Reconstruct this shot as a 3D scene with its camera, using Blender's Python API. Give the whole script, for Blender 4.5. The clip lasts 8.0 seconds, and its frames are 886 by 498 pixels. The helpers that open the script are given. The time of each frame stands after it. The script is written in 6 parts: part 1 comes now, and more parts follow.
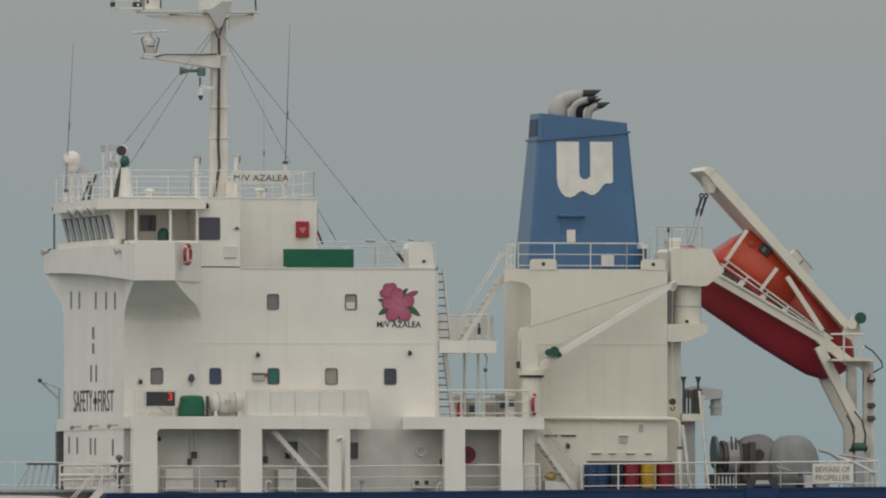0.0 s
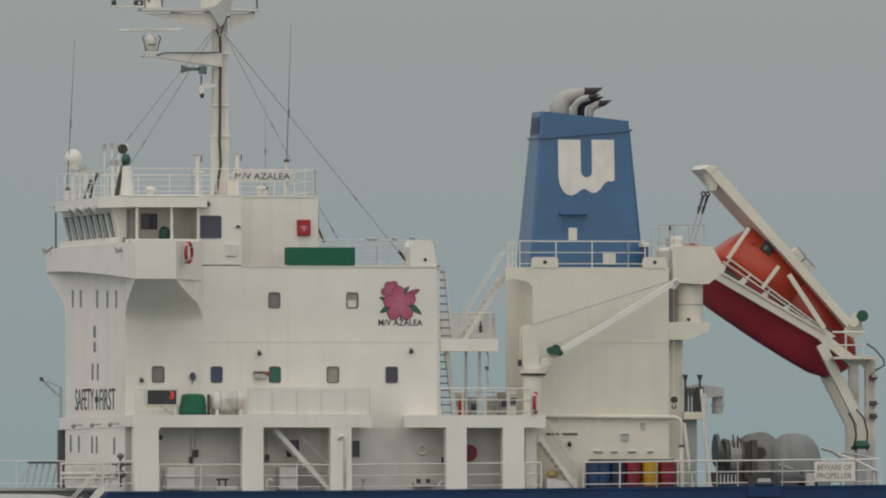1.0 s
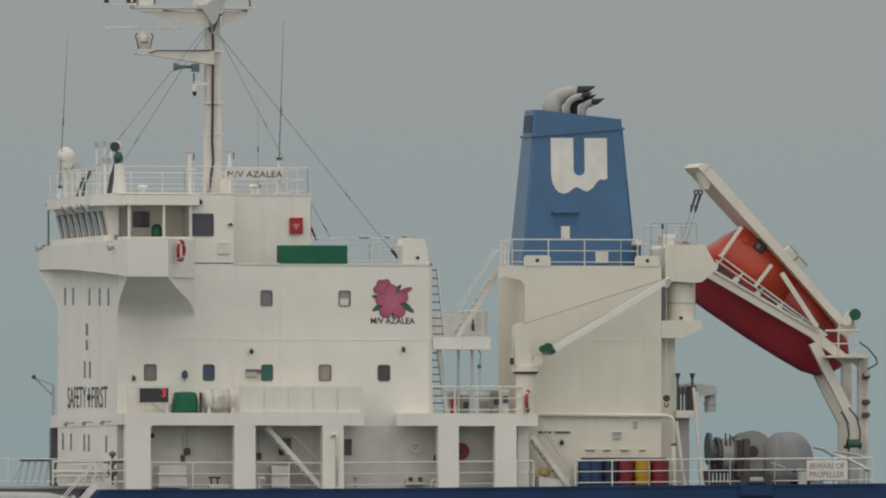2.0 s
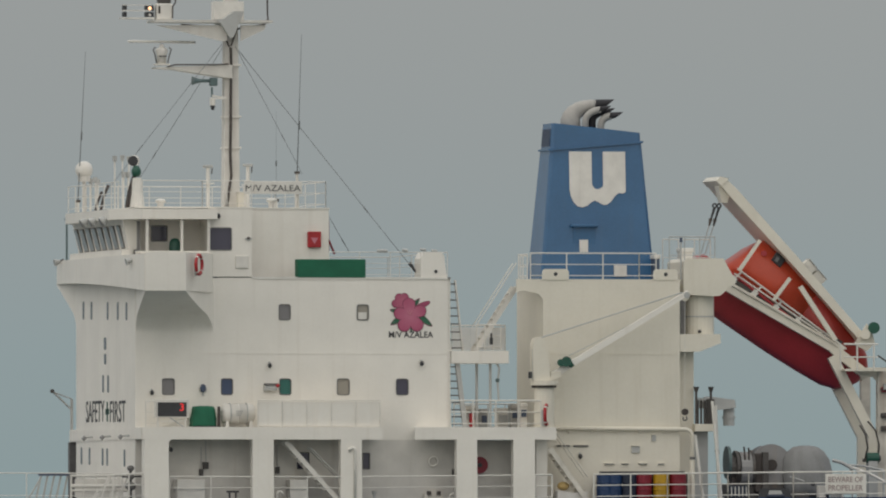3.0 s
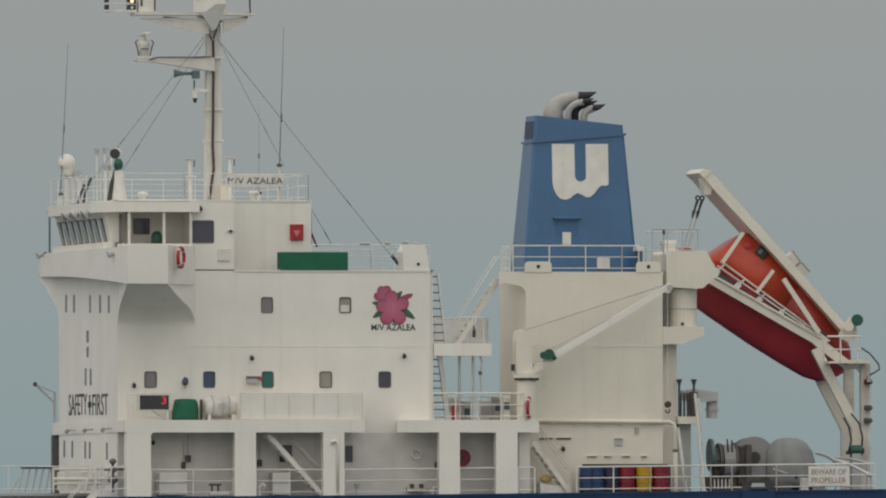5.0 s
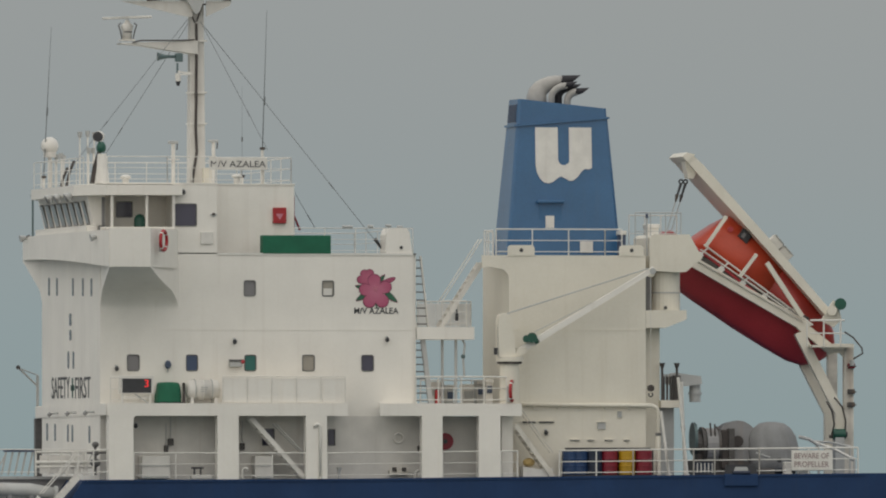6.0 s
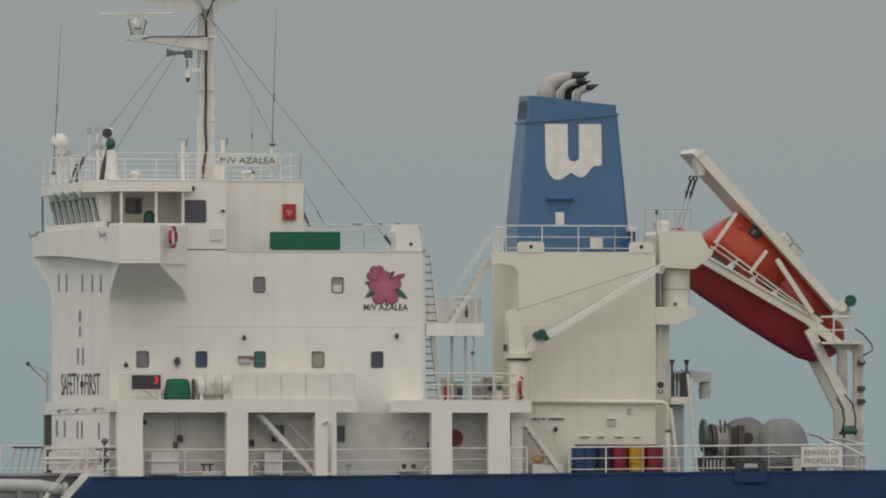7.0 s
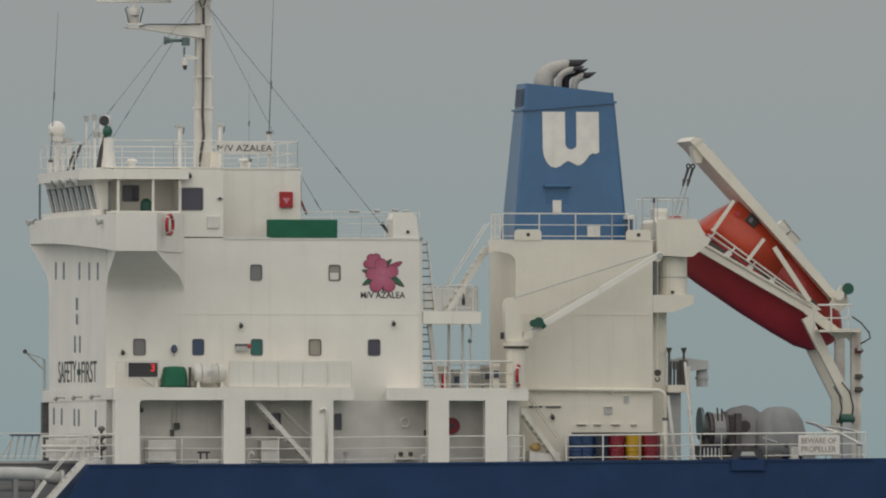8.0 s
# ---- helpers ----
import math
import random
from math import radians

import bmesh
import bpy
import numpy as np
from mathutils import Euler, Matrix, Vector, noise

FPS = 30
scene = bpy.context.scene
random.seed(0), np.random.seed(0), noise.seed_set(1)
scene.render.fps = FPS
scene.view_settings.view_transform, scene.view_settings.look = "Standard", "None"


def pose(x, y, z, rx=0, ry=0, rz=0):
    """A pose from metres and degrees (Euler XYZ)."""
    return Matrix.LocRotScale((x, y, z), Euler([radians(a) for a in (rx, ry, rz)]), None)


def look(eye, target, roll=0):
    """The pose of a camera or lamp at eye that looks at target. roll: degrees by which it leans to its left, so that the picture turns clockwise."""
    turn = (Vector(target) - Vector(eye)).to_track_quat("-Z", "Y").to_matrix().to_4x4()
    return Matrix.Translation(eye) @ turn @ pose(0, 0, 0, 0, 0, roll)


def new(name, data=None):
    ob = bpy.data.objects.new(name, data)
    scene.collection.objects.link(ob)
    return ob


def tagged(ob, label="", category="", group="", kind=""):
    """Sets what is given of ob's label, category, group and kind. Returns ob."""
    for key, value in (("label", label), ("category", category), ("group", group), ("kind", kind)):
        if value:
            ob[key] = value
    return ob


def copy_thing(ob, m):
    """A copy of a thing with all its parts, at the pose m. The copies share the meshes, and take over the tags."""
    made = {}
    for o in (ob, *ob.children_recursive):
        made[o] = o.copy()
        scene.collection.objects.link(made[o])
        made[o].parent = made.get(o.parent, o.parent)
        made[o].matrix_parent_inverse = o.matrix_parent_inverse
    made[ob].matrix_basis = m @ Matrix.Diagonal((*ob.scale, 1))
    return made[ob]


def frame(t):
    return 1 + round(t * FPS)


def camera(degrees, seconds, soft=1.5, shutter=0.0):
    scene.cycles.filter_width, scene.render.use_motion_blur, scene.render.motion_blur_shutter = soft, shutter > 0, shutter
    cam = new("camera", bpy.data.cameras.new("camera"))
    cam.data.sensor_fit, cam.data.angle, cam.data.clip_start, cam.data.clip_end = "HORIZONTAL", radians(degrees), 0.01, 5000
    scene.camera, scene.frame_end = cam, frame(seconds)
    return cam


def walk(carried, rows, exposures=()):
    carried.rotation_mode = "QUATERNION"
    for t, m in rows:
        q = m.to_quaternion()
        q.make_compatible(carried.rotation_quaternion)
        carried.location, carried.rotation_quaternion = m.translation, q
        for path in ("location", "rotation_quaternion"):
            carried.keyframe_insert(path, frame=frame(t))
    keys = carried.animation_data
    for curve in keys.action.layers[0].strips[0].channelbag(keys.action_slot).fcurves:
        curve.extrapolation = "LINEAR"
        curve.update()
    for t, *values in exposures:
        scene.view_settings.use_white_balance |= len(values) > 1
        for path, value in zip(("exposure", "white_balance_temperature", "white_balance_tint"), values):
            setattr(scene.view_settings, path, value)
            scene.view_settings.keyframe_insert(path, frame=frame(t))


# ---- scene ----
# metres; x runs aft along the ship, y from the port side to starboard, z up from the poop deck
cam = camera(2.566, 8.0, soft=2.0)
# seconds, eye x y z, heading east of +y, climb, roll (degrees): a hand-held long lens
WAY = [
    (0.0, -128.530, -685.857, -3.000, 11.5370, 0.9397, 0.000),
    (0.1, -128.449, -685.840, -3.000, 11.5248, 0.9431, 0.003),
    (0.2, -128.367, -685.824, -3.000, 11.5137, 0.9398, 0.006),
    (0.3, -128.286, -685.807, -3.000, 11.5141, 0.9332, 0.009),
    (0.4, -128.205, -685.790, -3.000, 11.5046, 0.9316, 0.013),
    (0.5, -128.123, -685.773, -3.000, 11.4964, 0.9274, 0.016),
    (0.6, -128.042, -685.756, -3.000, 11.4906, 0.9301, 0.005),
    (0.7, -127.961, -685.739, -3.000, 11.4860, 0.9335, -0.005),
    (0.8, -127.879, -685.723, -3.000, 11.4781, 0.9353, -0.016),
    (0.9, -127.798, -685.706, -3.000, 11.4751, 0.9354, -0.027),
    (1.0, -127.717, -685.689, -3.000, 11.4704, 0.9348, -0.037),
    (1.1, -127.635, -685.672, -3.000, 11.4660, 0.9373, -0.035),
    (1.2, -127.554, -685.655, -3.000, 11.4664, 0.9373, -0.033),
    (2.3, -126.660, -685.469, -3.000, 11.4209, 0.9285, 0.030),
    (2.4, -126.579, -685.452, -3.000, 11.3889, 0.9446, -0.004),
    (2.5, -126.498, -685.435, -3.000, 11.3450, 0.9625, -0.039),
    (2.6, -126.417, -685.418, -3.000, 11.3302, 0.9696, -0.038),
    (2.7, -126.335, -685.401, -3.000, 11.3223, 0.9730, -0.038),
    (2.8, -126.254, -685.384, -3.000, 11.3260, 0.9697, -0.037),
    (2.9, -126.173, -685.367, -3.000, 11.3248, 0.9714, -0.037),
    (3.0, -126.092, -685.350, -3.000, 11.3147, 0.9703, -0.037),
    (3.1, -126.011, -685.333, -3.000, 11.3125, 0.9698, -0.031),
    (3.2, -125.929, -685.315, -3.000, 11.3146, 0.9699, -0.025),
    (3.3, -125.848, -685.298, -3.000, 11.3117, 0.9715, -0.020),
    (3.4, -125.767, -685.281, -3.000, 11.3204, 0.9782, -0.026),
    (3.5, -125.686, -685.264, -3.000, 11.3209, 0.9775, -0.024),
    (3.6, -125.605, -685.247, -3.000, 11.3197, 0.9766, -0.020),
    (3.7, -125.524, -685.230, -3.000, 11.3300, 0.9618, -0.014),
    (3.8, -125.443, -685.213, -3.000, 11.3404, 0.9370, -0.006),
    (3.9, -125.361, -685.196, -3.000, 11.3358, 0.9172, -0.005),
    (4.0, -125.280, -685.178, -3.000, 11.3345, 0.9167, -0.004),
    (4.1, -125.199, -685.161, -3.000, 11.3366, 0.9157, -0.013),
    (4.2, -125.118, -685.144, -3.000, 11.3370, 0.9125, -0.022),
    (4.3, -125.037, -685.127, -3.000, 11.3324, 0.9143, -0.031),
    (4.4, -124.956, -685.110, -3.000, 11.3146, 0.9409, -0.041),
    (4.5, -124.875, -685.093, -3.000, 11.3012, 0.9552, -0.060),
    (4.6, -124.793, -685.075, -3.000, 11.2839, 0.9626, -0.086),
    (4.7, -124.712, -685.058, -3.000, 11.2484, 0.9595, -0.112),
    (5.8, -123.821, -684.868, -3.000, 11.2445, 0.9086, -0.040),
    (5.9, -123.740, -684.851, -3.000, 11.2350, 0.9037, -0.036),
    (6.0, -123.659, -684.833, -3.000, 11.2273, 0.9021, -0.033),
    (6.1, -123.578, -684.816, -3.000, 11.2242, 0.9025, -0.045),
    (6.2, -123.496, -684.799, -3.000, 11.2064, 0.9060, -0.057),
    (6.3, -123.415, -684.781, -3.000, 11.2001, 0.9028, -0.070),
    (6.4, -123.334, -684.764, -3.000, 11.1938, 0.9029, -0.082),
    (6.5, -123.253, -684.747, -3.000, 11.1783, 0.9007, -0.094),
    (6.6, -123.172, -684.729, -3.000, 11.1765, 0.9030, -0.078),
    (6.7, -123.091, -684.712, -3.000, 11.1688, 0.8964, -0.062),
    (6.8, -123.010, -684.694, -3.000, 11.1594, 0.8947, -0.046),
    (6.9, -122.929, -684.677, -3.000, 11.1483, 0.8930, -0.029),
    (7.0, -122.849, -684.659, -3.000, 11.1369, 0.8925, -0.013),
    (7.1, -122.768, -684.642, -3.000, 11.1327, 0.8947, -0.018),
    (7.2, -122.687, -684.625, -3.000, 11.1331, 0.8948, -0.023),
    (7.3, -122.606, -684.607, -3.000, 11.1302, 0.8916, -0.028),
    (7.4, -122.525, -684.590, -3.000, 11.1239, 0.8900, -0.033),
    (7.5, -122.444, -684.572, -3.000, 11.1129, 0.8742, -0.038),
    (7.6, -122.363, -684.555, -3.000, 11.1017, 0.8686, -0.027),
    (7.7, -122.282, -684.537, -3.000, 11.0956, 0.8686, -0.016),
    (7.8, -122.201, -684.520, -3.000, 11.0894, 0.8604, -0.005),
    (7.9, -122.120, -684.502, -3.000, 11.0883, 0.8637, 0.006),
    (8.0, -122.039, -684.485, -3.000, 11.0829, 0.8577, 0.018),
]
walk(cam, [(t, pose(x, y, z, 90 + el, 0, -az) @ pose(0, 0, 0, 0, 0, ro)) for t, x, y, z, az, el, ro in WAY])

# ---- light ----
world = bpy.data.worlds.new("overcast")
scene.world = world
world.use_nodes = True
wn, wl = world.node_tree.nodes, world.node_tree.links
wn.clear()
w_out, w_bg = wn.new("ShaderNodeOutputWorld"), wn.new("ShaderNodeBackground")
w_sky = wn.new("ShaderNodeTexSky")
w_sky.sky_type, w_sky.sun_disc = "NISHITA", False
w_sky.sun_elevation, w_sky.sun_rotation = radians(38), radians(212)
w_co, w_sep, w_ramp, w_mix = wn.new("ShaderNodeTexCoord"), wn.new("ShaderNodeSeparateXYZ"), wn.new("ShaderNodeValToRGB"), wn.new("ShaderNodeMixRGB")
w_tone = wn.new("ShaderNodeMixRGB")
wl.new(w_co.outputs["Generated"], w_sep.inputs[0])
wl.new(w_sep.outputs[2], w_ramp.inputs[0])
cr = w_ramp.color_ramp
cr.elements[0].position, cr.elements[0].color = 0.0, (0.243, 0.318, 0.329, 1)
cr.elements[1].position, cr.elements[1].color = 1.0, (0.86, 0.88, 0.90, 1)
for pos, col in ((0.012, (0.268, 0.328, 0.339, 1)), (0.021, (0.296, 0.326, 0.331, 1)), (0.030, (0.314, 0.331, 0.330, 1)), (0.25, (0.54, 0.56, 0.57, 1))):
    e = cr.elements.new(pos)
    e.color = col
w_tone.blend_type, w_tone.inputs[0].default_value, w_tone.inputs[2].default_value = "MULTIPLY", 1.0, (0.06, 0.06, 0.06, 1)
wl.new(w_sky.outputs[0], w_tone.inputs[1])
w_mix.blend_type, w_mix.inputs[0].default_value = "MIX", 0.04
wl.new(w_ramp.outputs[0], w_mix.inputs[1])
wl.new(w_tone.outputs[0], w_mix.inputs[2])
wl.new(w_mix.outputs[0], w_bg.inputs[0])
w_bg.inputs[1].default_value = 1.0
wl.new(w_bg.outputs[0], w_out.inputs[0])
sun = new("sun", bpy.data.lights.new("sun", "SUN"))
sun.data.energy, sun.data.angle, sun.data.color = 1.09, radians(115), (1.0, 0.92, 0.80)
sun.matrix_world = look((-64, -88, 84), (0, 0, 0))
scene.view_settings.exposure = 0.0


# ---- materials ----
def nodes_of(name):
    m = bpy.data.materials.new(name)
    m.use_nodes = True
    return m, m.node_tree.nodes, m.node_tree.links, m.node_tree.nodes["Principled BSDF"]


def paint(name, col, rough=0.5, metal=0.0, mottle=0.12, streak=0.0, streak_col=(0.28, 0.17, 0.09), size=1.2, bump=0.0, spec=0.5):
    """Worn paint or plain surface: broad mottling, fine grain, run-down streaks, light relief."""
    m, n, l, b = nodes_of(name)
    b.inputs["Roughness"].default_value, b.inputs["Metallic"].default_value = rough, metal
    b.inputs["Specular IOR Level"].default_value = spec
    geo = n.new("ShaderNodeNewGeometry")
    big, fine = n.new("ShaderNodeTexNoise"), n.new("ShaderNodeTexNoise")
    big.inputs["Scale"].default_value, big.inputs["Detail"].default_value = size, 5
    fine.inputs["Scale"].default_value, fine.inputs["Detail"].default_value = size * 14, 3
    l.new(geo.outputs["Position"], big.inputs["Vector"])
    l.new(geo.outputs["Position"], fine.inputs["Vector"])
    lo = tuple(c * (1 - mottle) for c in col)
    hi = tuple(min(1.0, c * (1 + mottle * 0.5)) for c in col)
    mix = n.new("ShaderNodeMixRGB")
    mix.inputs[1].default_value, mix.inputs[2].default_value = (*lo, 1), (*hi, 1)
    rng = n.new("ShaderNodeMapRange")
    rng.inputs[1].default_value, rng.inputs[2].default_value = 0.3, 0.7
    l.new(big.outputs[0], rng.inputs[0])
    l.new(rng.outputs[0], mix.inputs[0])
    mix2 = n.new("ShaderNodeMixRGB")
    mix2.blend_type, mix2.inputs[0].default_value = "OVERLAY", 0.10
    l.new(mix.outputs[0], mix2.inputs[1])
    l.new(fine.outputs[0], mix2.inputs[2])
    last = mix2
    if streak:
        mp, sn, sr = n.new("ShaderNodeMapping"), n.new("ShaderNodeTexNoise"), n.new("ShaderNodeMapRange")
        mp.inputs["Scale"].default_value = (3.2, 3.2, 0.16)
        l.new(geo.outputs["Position"], mp.inputs[0])
        l.new(mp.outputs[0], sn.inputs["Vector"])
        sn.inputs["Scale"].default_value, sn.inputs["Detail"].default_value = 1.0, 6
        sr.inputs[1].default_value, sr.inputs[2].default_value, sr.inputs[4].default_value = 0.56, 0.80, streak
        l.new(sn.outputs[0], sr.inputs[0])
        mx = n.new("ShaderNodeMixRGB")
        l.new(sr.outputs[0], mx.inputs[0])
        l.new(last.outputs[0], mx.inputs[1])
        mx.inputs[2].default_value = (*streak_col, 1)
        last = mx
    l.new(last.outputs[0], b.inputs["Base Color"])
    if bump:
        bp = n.new("ShaderNodeBump")
        bp.inputs["Strength"].default_value, bp.inputs["Distance"].default_value = bump, 0.02
        l.new(big.outputs[0], bp.inputs["Height"])
        l.new(bp.outputs[0], b.inputs["Normal"])
    return m


def glass(name, col, rough=0.12):
    m, n, l, b = nodes_of(name)
    b.inputs["Base Color"].default_value = (*col, 1)
    b.inputs["Roughness"].default_value = rough
    b.inputs["IOR"].default_value = 1.5
    return m


def glow(name, col, power):
    m, n, l, b = nodes_of(name)
    b.inputs["Base Color"].default_value = (*col, 1)
    b.inputs["Emission Color"].default_value = (*col, 1)
    b.inputs["Emission Strength"].default_value = power
    return m


WHITE = paint("white ship paint", (0.82, 0.78, 0.705), 0.45, mottle=0.06, streak=0.20, streak_col=(0.50, 0.42, 0.33), size=0.7, bump=0.25)
CREAM = paint("cream white paint", (0.76, 0.71, 0.60), 0.45, mottle=0.07, streak=0.20, streak_col=(0.48, 0.40, 0.28), size=0.6, bump=0.25)
# aged mast white; its greyer tone also carries shade on the lower wall
MASTSHADEWHITE = paint("weathered and shade-toned white paint", (0.66, 0.63, 0.575), 0.5, mottle=0.10, streak=0.2, size=1.6)
TRIM = paint("white fittings paint", (0.73, 0.70, 0.64), 0.45, mottle=0.10, streak=0.15, size=2.5)
DIRTY = paint("rust-stained white paint", (0.66, 0.62, 0.54), 0.55, mottle=0.25, streak=0.55, streak_col=(0.30, 0.18, 0.10), size=2.0)
GREYW = paint("pale grey paint", (0.46, 0.46, 0.44), 0.5, mottle=0.12, streak=0.2, size=1.5)
GREYD = paint("mid grey deck paint", (0.27, 0.265, 0.26), 0.6, mottle=0.15, streak=0.2, size=1.5)
FUNNEL = paint("funnel blue paint", (0.042, 0.127, 0.255), 0.27, mottle=0.10, streak=0.18, streak_col=(0.09, 0.14, 0.21), size=0.8, bump=0.2)
HULL = paint("dark blue hull paint", (0.015, 0.043, 0.115), 0.6, spec=0.25, mottle=0.18, streak=0.25, streak_col=(0.03, 0.05, 0.09), size=0.6, bump=0.3)
ORANGE = paint("orange lifeboat shell", (0.52, 0.060, 0.022), 0.40, mottle=0.15, size=1.2)
MAROON = paint("dark red lifeboat bottom", (0.50, 0.052, 0.062), 0.40, mottle=0.12, size=1.0)
REDORANGE = paint("weathered red lifeboat shell", (0.36, 0.030, 0.020), 0.42, mottle=0.15, size=1.2)
GREEN = paint("green canvas", (0.010, 0.125, 0.065), 0.75, mottle=0.18, size=1.6, bump=0.5)
DKGREEN = paint("dark green machinery paint", (0.012, 0.085, 0.055), 0.45, mottle=0.2, size=3.0)
RED = paint("red safety paint", (0.40, 0.020, 0.025), 0.45, mottle=0.15, size=3.0)
DRUMRED = paint("dark red drum paint", (0.22, 0.010, 0.024), 0.45, mottle=0.2, size=3.0)
STRAW = paint("faded yellow canvas", (0.52, 0.37, 0.15), 0.8, mottle=0.25, size=5.0, bump=0.6)
YELLOW = paint("yellow drum paint", (0.50, 0.29, 0.012), 0.45, mottle=0.15, size=3.0)
DRUMBLUE = paint("blue drum paint", (0.014, 0.045, 0.125), 0.45, mottle=0.15, size=3.0)
NAVY = paint("navy drum paint", (0.016, 0.024, 0.048), 0.5, mottle=0.15, size=3.0)
BLACK = paint("black paint", (0.042, 0.042, 0.045), 0.5, mottle=0.2, size=3.0)
CABLE = paint("dark cable", (0.06, 0.048, 0.042), 0.6, mottle=0.3, size=4.0)
WIRE = paint("steel wire rope", (0.14, 0.15, 0.15), 0.5, mottle=0.2, size=4.0)
STEEL = paint("grey machinery steel", (0.078, 0.070, 0.064), 0.5, mottle=0.3, streak=0.3, size=2.0, bump=0.4)
COVER = paint("grey canvas cover", (0.245, 0.245, 0.24), 0.8, mottle=0.12, size=1.5, bump=0.6)
COVERPALE = paint("pale weathered canvas", (0.72, 0.73, 0.72), 0.8, mottle=0.08, streak=0.1, size=2.0, bump=0.5)
TEAL = paint("grey-green horn paint", (0.11, 0.16, 0.16), 0.5, mottle=0.15, size=4.0)
LAGGING = paint("pale exhaust lagging", (0.40, 0.38, 0.35), 0.6, mottle=0.2, size=2.0)
SOOT = paint("sooty exhaust tip", (0.022, 0.02, 0.024), 0.7, mottle=0.4, size=4.0)
LOUVRE = paint("dark louvre", (0.065, 0.088, 0.14), 0.6, mottle=0.2, size=6.0)
DECK = paint("grey deck paint", (0.22, 0.21, 0.20), 0.7, mottle=0.2, streak=0.0, size=1.5)
PINK = paint("pale pink paint", (0.60, 0.22, 0.28), 0.5, mottle=0.2, size=5.0)
LEAF = paint("leaf green paint", (0.03, 0.13, 0.07), 0.5, mottle=0.2, size=5.0)
PANE = glass("dark window glass", (0.062, 0.058, 0.088))
PANEGREY = glass("window glass with pale curtain", (0.21, 0.20, 0.20), 0.3)
PANEBLUE = glass("window glass with blue curtain", (0.05, 0.075, 0.14), 0.3)
PANEGREEN = glass("window glass with green curtain", (0.025, 0.14, 0.115), 0.3)
PANETAN = glass("window glass with beige blind", (0.33, 0.30, 0.25), 0.3)
PANESEA = glass("bridge window glass", (0.26, 0.29, 0.295), 0.10)
GASKET = paint("dark window gasket", (0.15, 0.145, 0.14), 0.6, mottle=0.2, size=4.0)
LED = glow("red display segments", (1.0, 0.04, 0.04), 0.38)
LAMP = glow("warm signal lamp", (1.0, 0.55, 0.30), 1.6)


def sea_material():
    m, n, l, b = nodes_of("sea water")
    b.inputs["Base Color"].default_value, b.inputs["Roughness"].default_value = (0.06, 0.095, 0.10, 1), 0.15
    g, t, bp = n.new("ShaderNodeNewGeometry"), n.new("ShaderNodeTexNoise"), n.new("ShaderNodeBump")
    t.inputs["Scale"].default_value, t.inputs["Detail"].default_value = 0.35, 6
    bp.inputs["Strength"].default_value, bp.inputs["Distance"].default_value = 0.6, 0.5
    l.new(g.outputs["Position"], t.inputs["Vector"])
    l.new(t.outputs[0], bp.inputs["Height"])
    l.new(bp.outputs[0], b.inputs["Normal"])
    return m


SEA = sea_material()

# ---- building helpers ----
ORIGIN = {}
LEVEL = 0.0    # how far the things built next stand above or below the heights written for them


def thing(name, x, y, z, label, category, group="", kind=""):
    ob = new(name)
    ob.empty_display_size = 0.2
    ob.location = (x, y, z + LEVEL)
    ORIGIN[ob] = Vector((x, y, z))
    return tagged(ob, label, category, group, kind)


def part(name, bm, material, parent, label="", smooth=False):
    """One mesh under a thing or a part; its vertices are given in ship metres."""
    o = ORIGIN[parent]
    bmesh.ops.translate(bm, vec=-o, verts=bm.verts)
    bmesh.ops.recalc_face_normals(bm, faces=bm.faces)
    me = bpy.data.meshes.new(name)
    bm.to_mesh(me)
    bm.free()
    if smooth:
        for p in me.polygons:
            p.use_smooth = True
    me.materials.append(material)
    ob = new(name, me)
    ob.parent = parent
    ORIGIN[ob] = o
    if label:
        ob["label"] = label
    return ob


def solo(name, bm, material, label, category, group="", kind="", smooth=False, at=None):
    """A thing of one mesh, its origin at the middle of its base."""
    xs, ys, zs = zip(*(v.co for v in bm.verts))
    o = Vector(((min(xs) + max(xs)) / 2, (min(ys) + max(ys)) / 2, min(zs)))
    bmesh.ops.translate(bm, vec=-o, verts=bm.verts)
    bmesh.ops.recalc_face_normals(bm, faces=bm.faces)
    me = bpy.data.meshes.new(name)
    bm.to_mesh(me)
    bm.free()
    if smooth:
        for p in me.polygons:
            p.use_smooth = True
    me.materials.append(material)
    ob = new(name, me)
    ob.location = o
    ORIGIN[ob] = o
    return tagged(ob, label, category, group, kind)


def B():
    return bmesh.new()


def box(x0, x1, y0, y1, z0, z1, bm=None, bevel=0.0):
    own = bmesh.new()
    m = Matrix.Translation(((x0 + x1) / 2, (y0 + y1) / 2, (z0 + z1) / 2)) @ Matrix.Diagonal((abs(x1 - x0), abs(y1 - y0), abs(z1 - z0), 1))
    bmesh.ops.create_cube(own, size=1.0, matrix=m)
    if bevel:
        bmesh.ops.bevel(own, geom=own.edges[:], offset=bevel, segments=2, affect="EDGES", profile=0.5)
    return join(bm, own)


def join(bm, own):
    if bm is None:
        return own
    me = bpy.data.meshes.new("tmp")
    own.to_mesh(me)
    own.free()
    bm.from_mesh(me)
    bpy.data.meshes.remove(me)
    return bm


def rod(p, q, r, bm=None, n=8, r2=None, caps=True):
    p, q = Vector(p), Vector(q)
    own = bmesh.new()
    d = q - p
    m = Matrix.Translation((p + q) / 2) @ d.to_track_quat("Z", "Y").to_matrix().to_4x4()
    bmesh.ops.create_cone(own, cap_ends=caps, segments=n, radius1=r, radius2=r if r2 is None else r2, depth=d.length, matrix=m)
    return join(bm, own)


